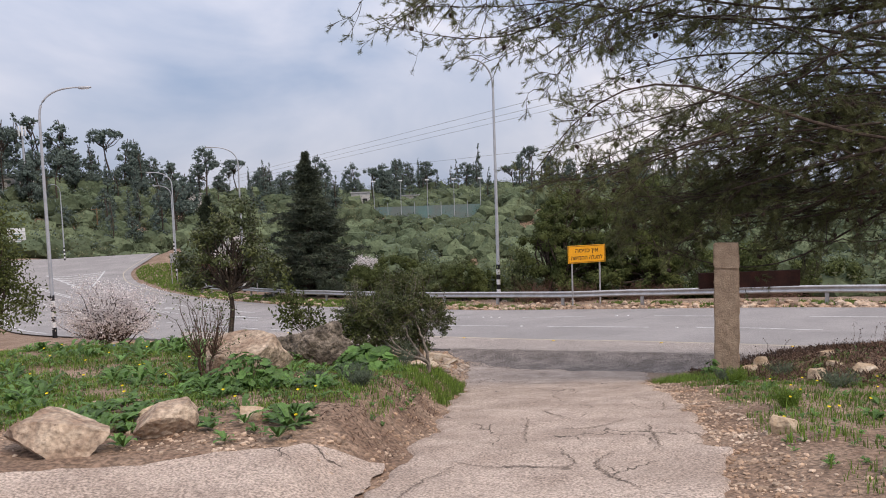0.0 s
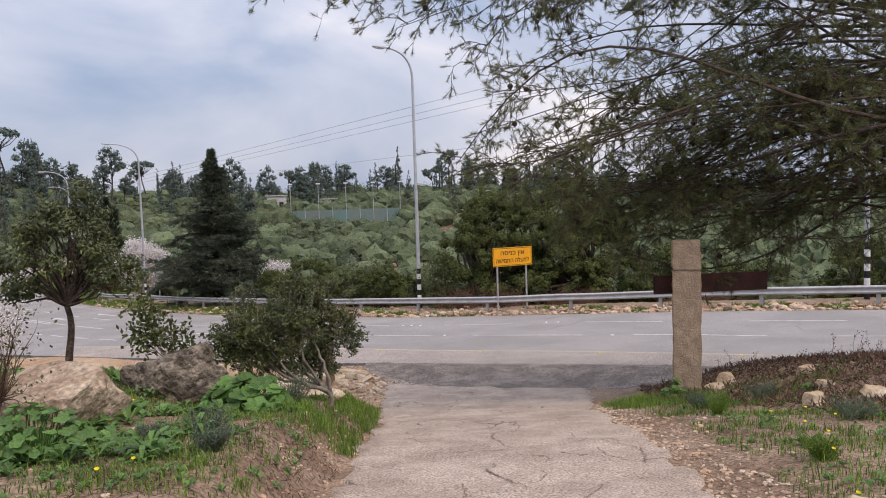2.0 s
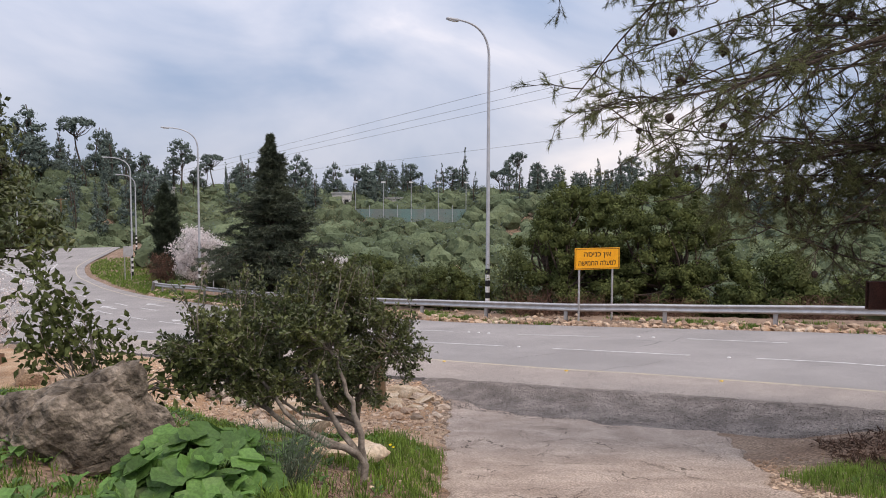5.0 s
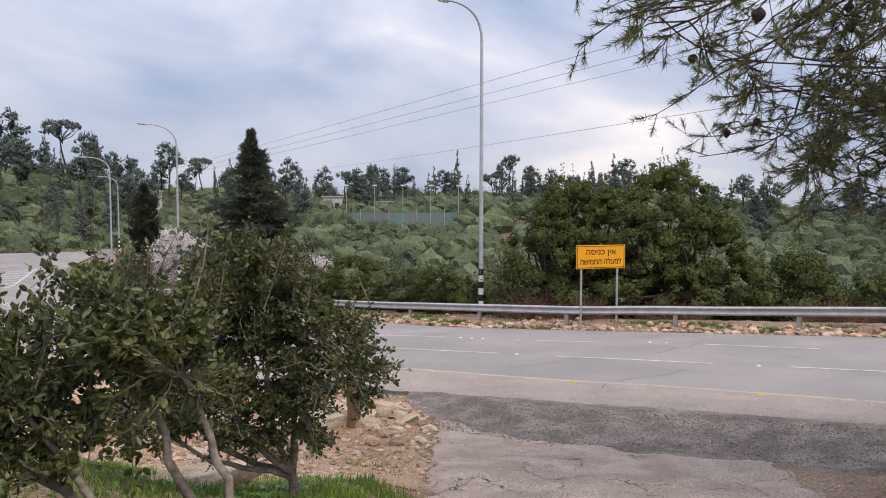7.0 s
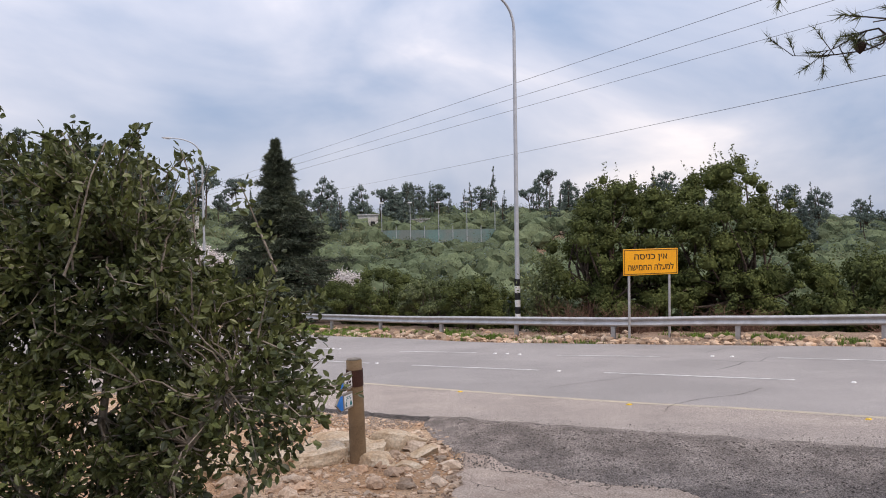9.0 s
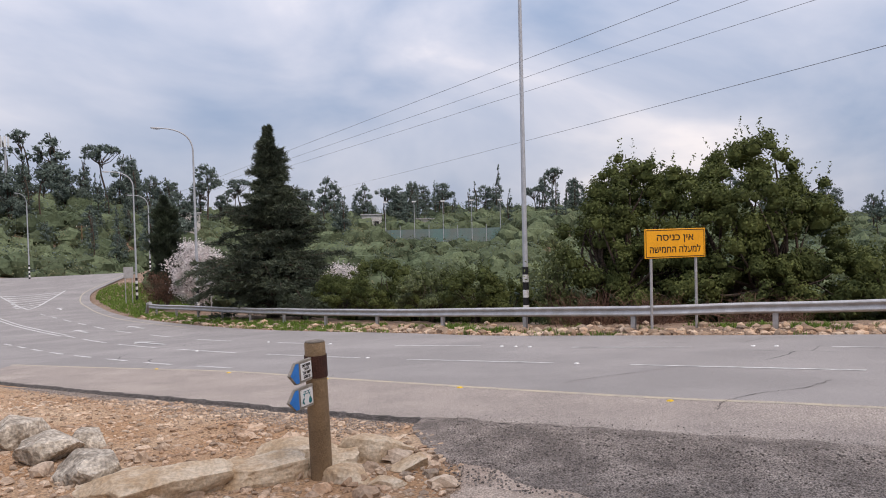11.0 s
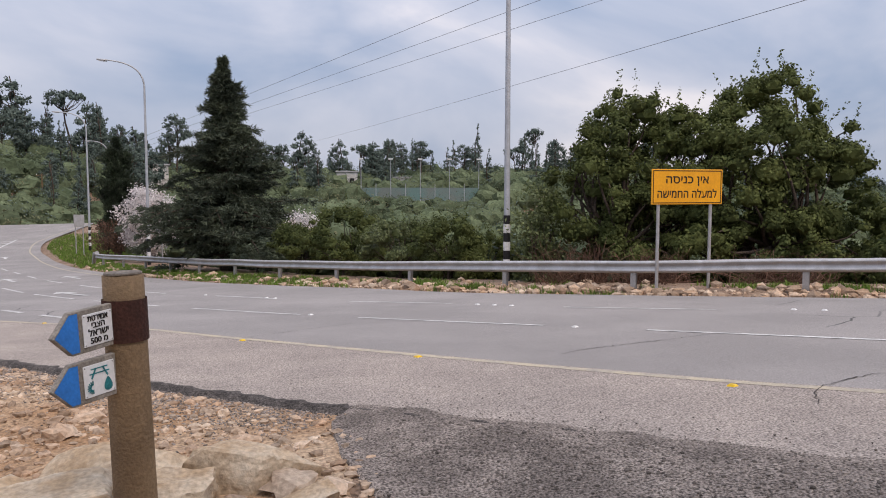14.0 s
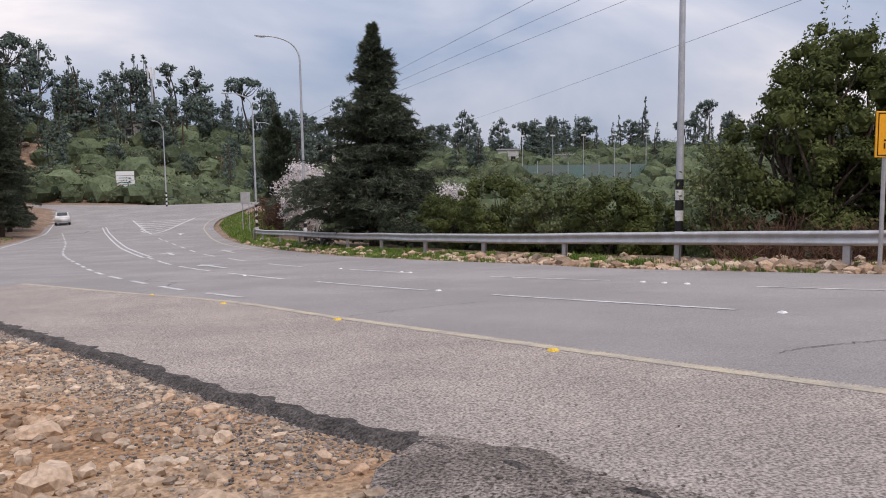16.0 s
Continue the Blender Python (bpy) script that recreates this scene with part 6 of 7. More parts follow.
def blades(buf, x, y, rng, per, height, width, lean=0.5, spread=0.04):
    """Tufts of bent grass blades."""
    n = len(x) * per
    bx, by = np.repeat(x, per) + rng.normal(size=n) * spread, np.repeat(y, per) + rng.normal(size=n) * spread
    bz = np.repeat(ground_z(x, y), per)
    h = np.repeat(height * rng.uniform(0.5, 1.3, len(x)), per) * rng.uniform(0.6, 1.2, n)
    a = rng.uniform(0, 2 * np.pi, n)
    out = np.stack([np.cos(a), np.sin(a), 0 * a], 1) * (h * lean * rng.uniform(0.2, 1.2, n))[:, None]
    side = np.stack([-np.sin(a), np.cos(a), 0 * a], 1) * width / 2
    p0 = np.stack([bx, by, bz - 0.01], 1)
    mid_ = p0 + out * 0.35 + np.stack([0 * h, 0 * h, h * 0.62], 1)
    tip = p0 + out + np.stack([0 * h, 0 * h, h * 0.95], 1)
    v = np.stack([p0 + side, p0 - side, mid_ - side * 0.8, mid_ + side * 0.8, tip], 1)
    i = np.arange(n)[:, None] * 5
    buf.add(v.reshape(-1, 3), i + [0, 1, 2, 3])
    buf.f.append((i + [3, 2, 4]) + (buf.n - n * 5))


def left_of_path(x, y, gap=0.1):
    return x < np.interp(y, DRIVE_L[:, 0], DRIVE_L[:, 1]) - gap


def right_of_path(x, y, gap=0.1):
    return x > np.interp(y, DRIVE_R[:, 0], DRIVE_R[:, 1]) + gap


rng = np.random.default_rng(31)
gb = Buf()
x, y = spread_points(40000, -9, 0.2, 5.6, 20, rng, lambda x, y: left_of_path(x, y, 0.34) & (wave(x, y, 1.1, 1) + 0.8 * wave(y, x, 2.3, 4) + rng.normal(size=len(x)) * 0.35 > -0.05 - 0.5 * smooth(-x, 0.8, 3.0)) & (y > 6.5 + 0.9 * smooth(x, -2.2, -1.2) + 0.35 * wave(x, y, 1.0)) & ((y < 16.5) | (wave(x, y, 0.8) > 0.1)))
blades(gb, x, y, rng, 5, 0.07, 0.009, 0.8, 0.06)
x, y = spread_points(6000, -14, -5, 6, 23, rng, lambda x, y: wave(x, y, 0.7, 2) > -0.2)
blades(gb, x, y, rng, 5, 0.12, 0.010)
x, y = spread_points(2200, -0.9, 0.35, 10.5, 17.5, rng, lambda x, y: left_of_path(x, y, 0.02) & (x > np.interp(y, DRIVE_L[:, 0], DRIVE_L[:, 1]) - 0.55 + 0.35 * wave(x, y, 1.4)) & (wave(x, y, 2.1, 2) > -0.3))
blades(gb, x, y, rng, 6, 0.13, 0.009)
x, y = spread_points(9000, 2.6, 9.5, 4.0, 16, rng, lambda x, y: right_of_path(x, y, 0.5) & (wave(x, y, 1.2, 3) > -0.25) & (x < 6.2 + wave(x, y, 0.9)))
blades(gb, x, y, rng, 5, 0.09, 0.009)
x, y = spread_points(900, 4.0, 5.6, 13.6, 15.4, rng, lambda x, y: right_of_path(x, y, 0.1))
blades(gb, x, y, rng, 6, 0.13, 0.006)
fl = spline(FAR_EDGE[(FAR_EDGE[:, 0] < 30) & (FAR_EDGE[:, 0] > -24)], 600)
fn = unit(np.gradient(fl, axis=0))
k = rng.integers(0, 600, 15000)
off = rng.uniform(0.3, 2.8, 15000)
x, y = fl[k, 0] + fn[k, 1] * off, fl[k, 1] - fn[k, 0] * off
ok = wave(x, y, 0.8) > -0.25 + 0.55 * smooth(x, -8, 4)
blades(gb, x[ok], y[ok], rng, 5, 0.15, 0.02)
x, y = spread_points(15000, -46, -22, 68, 108, rng, lambda x, y: (-side_of(x, y, FAR_EDGE) > 0.6) & (-side_of(x, y, FAR_EDGE) < 9))
blades(gb, x, y, rng, 6, 0.25, 0.03)
x, y = spread_points(2500, -52, -34, 55, 88, rng, lambda x, y: (side_of(x, y, NEAR_EDGE) > 0.8) & (side_of(x, y, NEAR_EDGE) < 5))
blades(gb, x, y, rng, 6, 0.2, 0.03)
grass = part("grass", gb, M_GRASS)
tagged(grass, "patchy fresh green grass on the verges", "grass", kind="stuff")


def rosettes(buf, x, y, rng, count, length, width, rise=0.5):
    """Low weeds: a ring of broad arching leaves."""
    n = len(x) * count
    a = rng.uniform(0, 2 * np.pi, n)
    s = np.repeat(rng.uniform(0.6, 1.3, len(x)), count) * rng.uniform(0.7, 1.2, n)
    z = np.repeat(ground_z(x, y), count) + 0.01
    p0 = np.stack([np.repeat(x, count), np.repeat(y, count), z], 1)
    o = np.stack([np.cos(a), np.sin(a), 0 * a], 1)
    sd = np.stack([-np.sin(a), np.cos(a), 0 * a], 1)
    L, W = (length * s)[:, None], (width * s)[:, None]
    up = np.array((0, 0, 1.0))
    el = rng.uniform(0.3, 1.4, (n, 1)) * rise
    m1 = p0 + o * L * 0.45 + up * L * el * 0.6
    m2 = p0 + o * L * 0.8 + up * L * el * 0.72
    tip = p0 + o * L + up * L * el * 0.55
    v = np.stack([p0, m1 + sd * W / 2, m2 + sd * W * 0.42, tip, m2 - sd * W * 0.42, m1 - sd * W / 2, m1 - up * W * 0.12, m2 - up * W * 0.1], 1)
    i = np.arange(n)[:, None] * 8
    buf.add(v.reshape(-1, 3), np.concatenate([i + [0, 1, 6], i + [0, 6, 5], i + [2, 3, 7], i + [7, 3, 4]]))
    buf.f.append(np.concatenate([i + [1, 2, 7, 6], i + [6, 7, 4, 5]]) + (buf.n - n * 8))


rng = np.random.default_rng(32)
wb = Buf()
x, y = spread_points(520, -8, -0.8, 5.9, 14, rng, lambda x, y: left_of_path(x, y, 0.8) & (wave(x, y, 0.9, 5) > -0.15))
rosettes(wb, x, y, rng, 9, 0.17, 0.05, 0.8)
x, y = spread_points(4200, -7, 0.1, 6.2, 18, rng, lambda x, y: left_of_path(x, y, 0.3) & (y > 6.4 + 0.7 * smooth(x, -2.2, -1.2)) & (wave(y, x, 1.7, 2) + rng.normal(size=len(x)) * 0.5 > 0))
rosettes(wb, x, y, rng, 7, 0.055, 0.026, 0.9)
x, y = spread_points(1500, 2.6, 8, 4.5, 15, rng, lambda x, y: right_of_path(x, y, 0.5) & (wave(y, x, 1.5, 3) + rng.normal(size=len(x)) * 0.5 > 0.15))
rosettes(wb, x, y, rng, 7, 0.05, 0.024, 0.9)
x, y = spread_points(420, -3.4, -1.2, 6.3, 11, rng, lambda x, y: (wave(x, y, 1.3, 6) > 0.0))
rosettes(wb, x, y, rng, 8, 0.12, 0.06, 0.6)
x, y = spread_points(160, 3, 7, 5, 14, rng, lambda x, y: right_of_path(x, y, 0.9) & (wave(x, y, 1.1, 7) > 0.2))
rosettes(wb, x, y, rng, 8, 0.11, 0.045, 0.7)
weeds = part("weeds", wb, M_WEED)
tagged(weeds, "broad-leaved green weeds on the verges", "weeds", kind="stuff")


def mallow(x, y, r, n, seed, leaf, material, label):
    """A clump of large lobed leaves on stalks."""
    rng = np.random.default_rng(seed)
    plant = empty("mallow_plant", pose(x, y, gz(x, y)))
    tagged(plant, label, "plant")
    st, lf = Buf(), Buf()
    for _ in range(n):
        a, q = rng.uniform(0, 2 * np.pi), r * math.sqrt(rng.uniform(0, 1))
        tip = np.array((math.cos(a) * q, math.sin(a) * q, 0.10 + 0.24 * (1 - (q / r) ** 2) + rng.uniform(-0.04, 0.05)))
        tube(st, sway((tip[0] * 0.3, tip[1] * 0.3, -0.02), tip, rng, 0.06, 4), 0.006, 0.004, 4, cap=False)
        nrm = unit(np.array((math.cos(a) * 0.5 * q / r, math.sin(a) * 0.5 * q / r - 0.15, 1.0)) + rng.normal(size=3) * 0.28)
        u_ = unit(np.cross(nrm, (0.3, 1, 0)))
        w_ = np.cross(nrm, u_)
        k = np.arange(14)
        rr = leaf * rng.uniform(0.6, 1.25) * (1 + 0.14 * np.cos(k * 2 * np.pi / 14 * 5)) * np.where(k == 0, 0.45, 1)
        ring = tip + np.cos(k * 2 * np.pi / 14)[:, None] * u_ * rr[:, None] + np.sin(k * 2 * np.pi / 14)[:, None] * w_ * rr[:, None] + nrm * leaf * 0.22
        lf.add(np.vstack([ring, tip]), np.stack([k, (k + 1) % 14, np.full(14, 14)], 1))
    part("stalk_work", st, material, plant)
    part("foliage", lf, material, plant)


mallow(-1.2, 11.45, 0.46, 95, 1, 0.105, M_WEED, "lush clump of large lobed green leaves on the verge")
mallow(-2.2, 8.4, 0.38, 110, 2, 0.045, M_WEED, "clump of dark green leaves beside the boulder")
mallow(5.0, 14.55, 0.2, 36, 3, 0.045, M_WEED, "small bright green plant at the pillar's foot")


def herb(x, y, r, h, seed, material, label):
    rng = np.random.default_rng(seed)
    b = Buf()
    for _ in range(90):
        a, q = rng.uniform(0, 2 * np.pi), r * 0.5 * math.sqrt(rng.uniform(0, 1))
        foot = np.array((math.cos(a) * q * 0.4, math.sin(a) * q * 0.4, -0.01))
        tip = np.array((math.cos(a) * q * 2, math.sin(a) * q * 2, h * rng.uniform(0.6, 1.05)))
        line = sway(foot, tip, rng, 0.06, 5)
        tube(b, line, 0.003, 0.0015, 3, cap=False)
        t = rng.uniform(0.15, 1, 16)
        P = np.stack([np.interp(t * 4, np.arange(5), line[:, j]) for j in range(3)], 1)
        leaves(b, P, 0.035, 0.006, rng, (0, 0, 0.8))
    ob = part("herb", b, material)
    ob.matrix_world = pose(x, y, gz(x, y))
    tagged(ob, label, "plant")


for k, (x, y, r, h) in enumerate(((-0.72, 11.8, 0.34, 0.42), (-1.15, 9.2, 0.22, 0.2), (-0.95, 8.3, 0.16, 0.16), (4.6, 12.6, 0.26, 0.22), (5.6, 12.9, 0.3, 0.22), (5.3, 10.4, 0.32, 0.2), (6.2, 9.6, 0.3, 0.18), (-1.5, 8.9, 0.14, 0.14))):
    herb(x, y, r, h, 400 + k, M_SAGE, "feathery grey-green herb growing on the verge")
for k, (x, y, r, h) in enumerate(((4.35, 11.6, 0.18, 0.26), (3.75, 8.5, 0.2, 0.2), (3.55, 5.7, 0.16, 0.18), (4.9, 8.0, 0.2, 0.2))):
    herb(x, y, r, h, 420 + k, M_GRASS, "bright green bushy weed beside the path")

rng = np.random.default_rng(33)
fb = Buf()
for x0, x1, y0, y1, n in ((-6, -1.0, 6, 12, 26), (3.0, 6.5, 5, 11, 46), (-0.2, 0.3, 12.5, 15, 8)):
    fx, fy = rng.uniform(x0, x1, n), rng.uniform(y0, y1, n)
    ok = left_of_path(fx, fy, 0.3) | right_of_path(fx, fy, 0.5)
    fx, fy = fx[ok], fy[ok]
    fz = ground_z(fx, fy) + rng.uniform(0.08, 0.18, len(fx))
    for a, b_, c_ in zip(fx, fy, fz):
        k = np.arange(8)
        ring = np.stack([a + 0.016 * np.cos(k * np.pi / 4), b_ + 0.016 * np.sin(k * np.pi / 4) * 0.8, c_ + 0.006 * np.sin(k * np.pi / 4)], 1)
        fb.add(np.vstack([ring, (a, b_, c_ - 0.008)]), np.stack([k, (k + 1) % 8, np.full(8, 8)], 1))
tagged(part("wild_flowers", fb, M_FLOWER), "small bright yellow wild flowers in the grass", "flowers", kind="stuff")

# dry litter and twigs on the mound and verge
rng = np.random.default_rng(34)
db = Buf()
x, y = spread_points(30000, 4.2, 12, 8.5, 17.5, rng, lambda x, y: right_of_path(x, y, 0.9) & (x > 5.2 - 0.25 * (y - 12)))
P = np.column_stack([x, y, ground_z(x, y) + rng.uniform(0, 0.05, len(x))])
leaves(db, P, 0.11, 0.02, rng, (0, 0, 0.15))
x, y = spread_points(5000, -1.6, 0.2, 6, 12.5, rng, lambda x, y: left_of_path(x, y, 0.05) & (wave(x, y, 1.1, 1) < 0.1))
P = np.column_stack([x, y, ground_z(x, y) + rng.uniform(0, 0.03, len(x))])
leaves(db, P, 0.07, 0.008, rng, (0, 0, 0.1))
tagged(part("dry_litter", db, M_DRY), "dry brown twigs and needles lying on the soil", "litter", kind="stuff")
tw = Buf()
for k in range(46):
    a, b_ = rng.uniform(5.8, 11.5), rng.uniform(14.2, 16.2)
    z0 = gz(a, b_)
    top = np.array((a + rng.normal() * 0.08, b_ + rng.normal() * 0.08, z0 + rng.uniform(0.15, 0.5)))
    line = sway((a, b_, z0), top, rng, 0.08, 5)
    tube(tw, line, 0.005, 0.002, 3, cap=False)
    leaves(tw, line[2:].repeat(5, 0) + rng.normal(size=(15, 3)) * 0.02, 0.03, 0.016, rng)
tagged(part("dry_stalks", tw, M_DRY), "thin dry weed stalks on top of the mound", "weeds", kind="stuff")

# loose stones
rng = np.random.default_rng(35)
pb = Buf()


def stones(x, y, lo, hi, rng, lift=0.2, base=ICO1, bed=0.0):
    s = lo * (hi / lo) ** (rng.uniform(0, 1, len(x)) ** 1.6)
    S = s[:, None] * rng.uniform(0.6, 1.2, (len(x), 3)) * (1, 1, 0.65)
    lumps(pb, np.column_stack([x, y, ground_z(x, y) + bed + S[:, 2] * lift]), S, rng, 0.3, base)


dr_e = lambda y: np.interp(y, DRIVE_R[:, 0], DRIVE_R[:, 1])
dl_e = lambda y: np.interp(y, DRIVE_L[:, 0], DRIVE_L[:, 1])
y = rng.uniform(3.2, 17, 3200)
stones(dr_e(y) + np.abs(rng.normal(size=3200)) * 0.38 - 0.08, y, 0.008, 0.035, rng)
y = rng.uniform(3.5, 19, 2200)
stones(dl_e(y) - np.abs(rng.normal(size=2200)) * 0.22 + 0.05, y, 0.007, 0.028, rng)
x = rng.uniform(-4.5, -0.6, 900)
stones(x, 6.1 - 0.12 * x + rng.normal(size=900) * 0.25 - 0.3, 0.008, 0.03, rng)
x, y = rng.uniform(-7.5, 0.9, 12000), rng.uniform(19.0, 28.5, 12000)
ok = left_of_path(x, y, -0.1) & (side_of(x, y, NEAR_EDGE) > 0.15)
stones(x[ok], y[ok], 0.010, 0.06, rng, bed=0.012)
x, y = rng.uniform(-4.5, 0.6, 170), rng.uniform(20.6, 25.4, 170)
ok = left_of_path(x, y, 0.0) & (side_of(x, y, NEAR_EDGE) > 0.4)
stones(x[ok], y[ok], 0.05, 0.17, rng, 0.3, ICO2, bed=0.012)
k = rng.integers(0, 600, 3600)
off = 0.25 + np.abs(rng.normal(size=3600)) * 0.9
x, y = fl[k, 0] + fn[k, 1] * off, fl[k, 1] - fn[k, 0] * off
ok = (rng.uniform(size=3600) < 0.3 + 0.7 * smooth(x, -8, 3))
stones(x[ok], y[ok], 0.035, 0.22, rng, 0.35)
x, y = rng.uniform(-12, 9, 900), rng.uniform(5, 22, 900)
ok = left_of_path(x, y, 0.2) | right_of_path(x, y, 0.3)
stones(x[ok], y[ok], 0.012, 0.06, rng)
M_STONES = mat("mixed_limestone_rubble", (0.50, 0.40, 0.31), 0.92, spots=(0.36, 0.24, 0.16), scale=1.2, grain=0.2, fine=30, bump=0.5, island=0.4, coord="World")
tagged(part("loose_stones", pb, M_STONES), "loose pale and rusty limestone rubble and gravel", "stones", kind="stuff")
gb2 = Buf()
x, y = rng.uniform(0.3, 9.5, 52000), rng.uniform(17.5, 26.5, 52000)
dd = side_of(x, y, NEAR_EDGE)
ok = (dd > -1.1) & (dd < 2.1) & (x > 0.5) & (rng.uniform(size=52000) < np.where(dd < 0.1, 0.55 * np.exp(-(0.1 - dd) / 0.32), 0.5))
x, y = x[ok], y[ok]
S = 0.006 * (3.0 ** rng.uniform(0, 1, len(x)) * np.where(dd[ok] < 0.1, 0.6, 1.0))[:, None] * (1, 1, 0.7)
lumps(gb2, np.column_stack([x, y, apron_z(x, y) + 0.002]), S, rng, 0.3)
lg = spline(NEAR_EDGE[(NEAR_EDGE[:, 0] < 0.9) & (NEAR_EDGE[:, 0] > -9)], 400)
k = rng.integers(0, 400, 16000)
pos = shifted(lg, 0 * lg[:, 0])[k]
t_ = unit(np.gradient(lg, axis=0))[k]
off = 0.03 + np.abs(rng.normal(size=16000)) * 0.5 + rng.uniform(0, 0.1, 16000)
px_, py_ = pos[:, 0] - t_[:, 1] * off, pos[:, 1] + t_[:, 0] * off
S = 0.004 * (3.4 ** rng.uniform(0, 1, 16000))[:, None] * (1, 1, 0.7)
lumps(gb2, np.column_stack([px_, py_, ground_z(px_, py_) + 0.012 + S[:, 2] * 0.3]), S, rng, 0.3)
M_CHIP = mat("asphalt_chippings", (0.29, 0.255, 0.23), 0.9, spots=(0.19, 0.165, 0.15), scale=3, grain=0.2, bump=0.3, island=0.6, coord="World", spec=0.1)
tagged(part("chippings", gb2, M_CHIP), "loose grey chippings scattered over the apron", "gravel", kind="stuff")

# ---- power line ----
def power_pole(x, y, top):
    z = gz(x, y)
    pole_ = empty("power_pole", pose(x, y, z))
    tagged(pole_, "wooden power pole with a crossarm among the far trees", "power pole")
    b = Buf()
    tube(b, [(0, 0, -0.5), (0, 0, (top - z) * 0.5), (0, 0, top - z)], 0.17, 0.11, 9)
    part("pole", b, M_WOODPOST, pole_, smooth=True)
    b = Buf()
    box(b, -1.1, 1.1, -0.06, 0.06, top - z - 0.35, top - z - 0.23)
    part("crossarm", b, M_WOODPOST, pole_)
    for dx in (-0.95, 0.0, 0.95):
        b = Buf()
        tube(b, [(dx, 0, top - z - 0.24), (dx, 0, top - z - 0.02)], 0.05, 0.035, 8)
        part("insulator", b, M_PLATE, pole_)


power_pole(-70.5, 160, 0.6)
power_pole(80, -46, 16.5)
for k, (a, b_) in enumerate((((-69.4, 160, 0.5), (73, -46, 14.0)), ((-70.4, 160, 0.0), (81, -46, 15.0)), ((-71.4, 160, -0.5), (90, -46, 16.2)), ((-30, 188, 7.0), (38, -40, 3.4)))):
    t = np.linspace(0, 1, 50)[:, None]
    line = np.array(a) * (1 - t) + np.array(b_) * t
    line[:, 2] -= 0.5 * 4 * t[:, 0] * (1 - t[:, 0])
    b = Buf()
    tube(b, line, 0.011, 0.011, 5)
    tagged(part("power_cable", b, M_CABLE), "thin dark overhead power cable crossing the sky", "cable", group="overhead cables")

# ---- far signs, court and houses ----
def sign_on_post(name, label, x, y, w, h, zc, heading, posts=1, round_=False, back=False, material=None):
    z = gz(x, y)
    sg = empty(name, pose(x, y, z, 0, 0, heading))
    tagged(sg, label, "road sign")
    if round_:
        b = Buf()
        tube(b, [(0, -0.01, zc), (0, 0.01, zc)], w / 2, w / 2, 20)
        part("panel", b, material or M_STEEL, sg)
    else:
        panel = part("panel", bevel_box(w, 0.03, h, 0.01, 1), material or M_STEEL, sg)
        panel.matrix_local = pose(0, 0, zc - h / 2)
    for k in range(posts):
        px = 0 if posts == 1 else (-0.35 + 0.7 * k) * w
        b = Buf()
        tube(b, [(px, 0.06, -0.3), (px, 0.06, zc + h * 0.4)], 0.04, 0.04, 8)
        part("post", b, M_STEEL, sg)
    return sg


dz = sign_on_post("direction_sign", "white direction sign with stacked arrow panels on two posts", -69.5, 127.5, 2.6, 0.62, 4.4, 25, 2, material=M_PLATE)
for k in range(3):
    p_ = part("arrow_panel", bevel_box(2.6, 0.03, 0.62, 0.01, 1), M_PLATE, dz)
    p_.matrix_local = pose(0.06 * k, 0, 3.41 - 0.68 * k)
    b = Buf()
    box(b, -0.9, 0.8, -0.024, -0.018, 0.25, 0.36)
    part("lettering", b, M_TEAL, p_)
sign_on_post("road_sign", "small white road sign on a thin post", -75.5, 128, 0.7, 0.6, 3.0, 25, material=M_PLATE)
sign_on_post("road_sign", "grey back of a tall road sign on the grassy corner", -28.8, 83.3, 0.8, 1.0, 2.9, 20, 2)
sign_on_post("road_sign", "grey back of a round road sign by the rail", -15.9, 62.9 + 3.2, 0.75, 0.75, 2.3, 15, round_=True)


def court_fence():
    x0, y0, x1, y1 = -17, 198, 10, 200
    fence = empty("court_fence", pose(0, 0, 0))
    tagged(fence, "teal mesh fence of a sports court on the hillside", "fence")
    M_NET = mat("teal_court_netting", (0.12, 0.22, 0.21), 0.85, spots=(0.16, 0.19, 0.18), scale=0.2, bump=0)
    n = 9
    for k in range(n):
        f = k / (n - 1)
        x, y = x0 + (x1 - x0) * f, y0 + (y1 - y0) * f
        b = Buf()
        tall = 9.5 if k % 2 == 0 else 4.0
        tube(b, [(x, y, -5.6), (x, y, -5.0 + tall)], 0.10, 0.07, 6)
        part("post", b, M_POLE, fence)
        if k % 2 == 0:
            b = Buf()
            box(b, x - 0.5, x + 0.5, y - 0.2, y + 0.2, -5.0 + tall, -4.7 + tall)
            part("floodlight", b, M_PLATE, fence)
        if k < n - 1:
            x2, y2 = x0 + (x1 - x0) * (k + 1) / (n - 1), y0 + (y1 - y0) * (k + 1) / (n - 1)
            b = Buf()
            low = -5.4 + 0.3 * math.sin(k * 2.0)
            b.add([(x, y, low), (x2, y2, low), (x2, y2, -1.9), (x, y, -1.9), (x, y + 0.05, low), (x2, y2 + 0.05, low), (x2, y2 + 0.05, -1.9), (x, y + 0.05, -1.9)], [(0, 1, 2, 3), (7, 6, 5, 4), (3, 2, 6, 7), (0, 4, 5, 1)])
            part("netting", b, M_NET, fence)


court_fence()


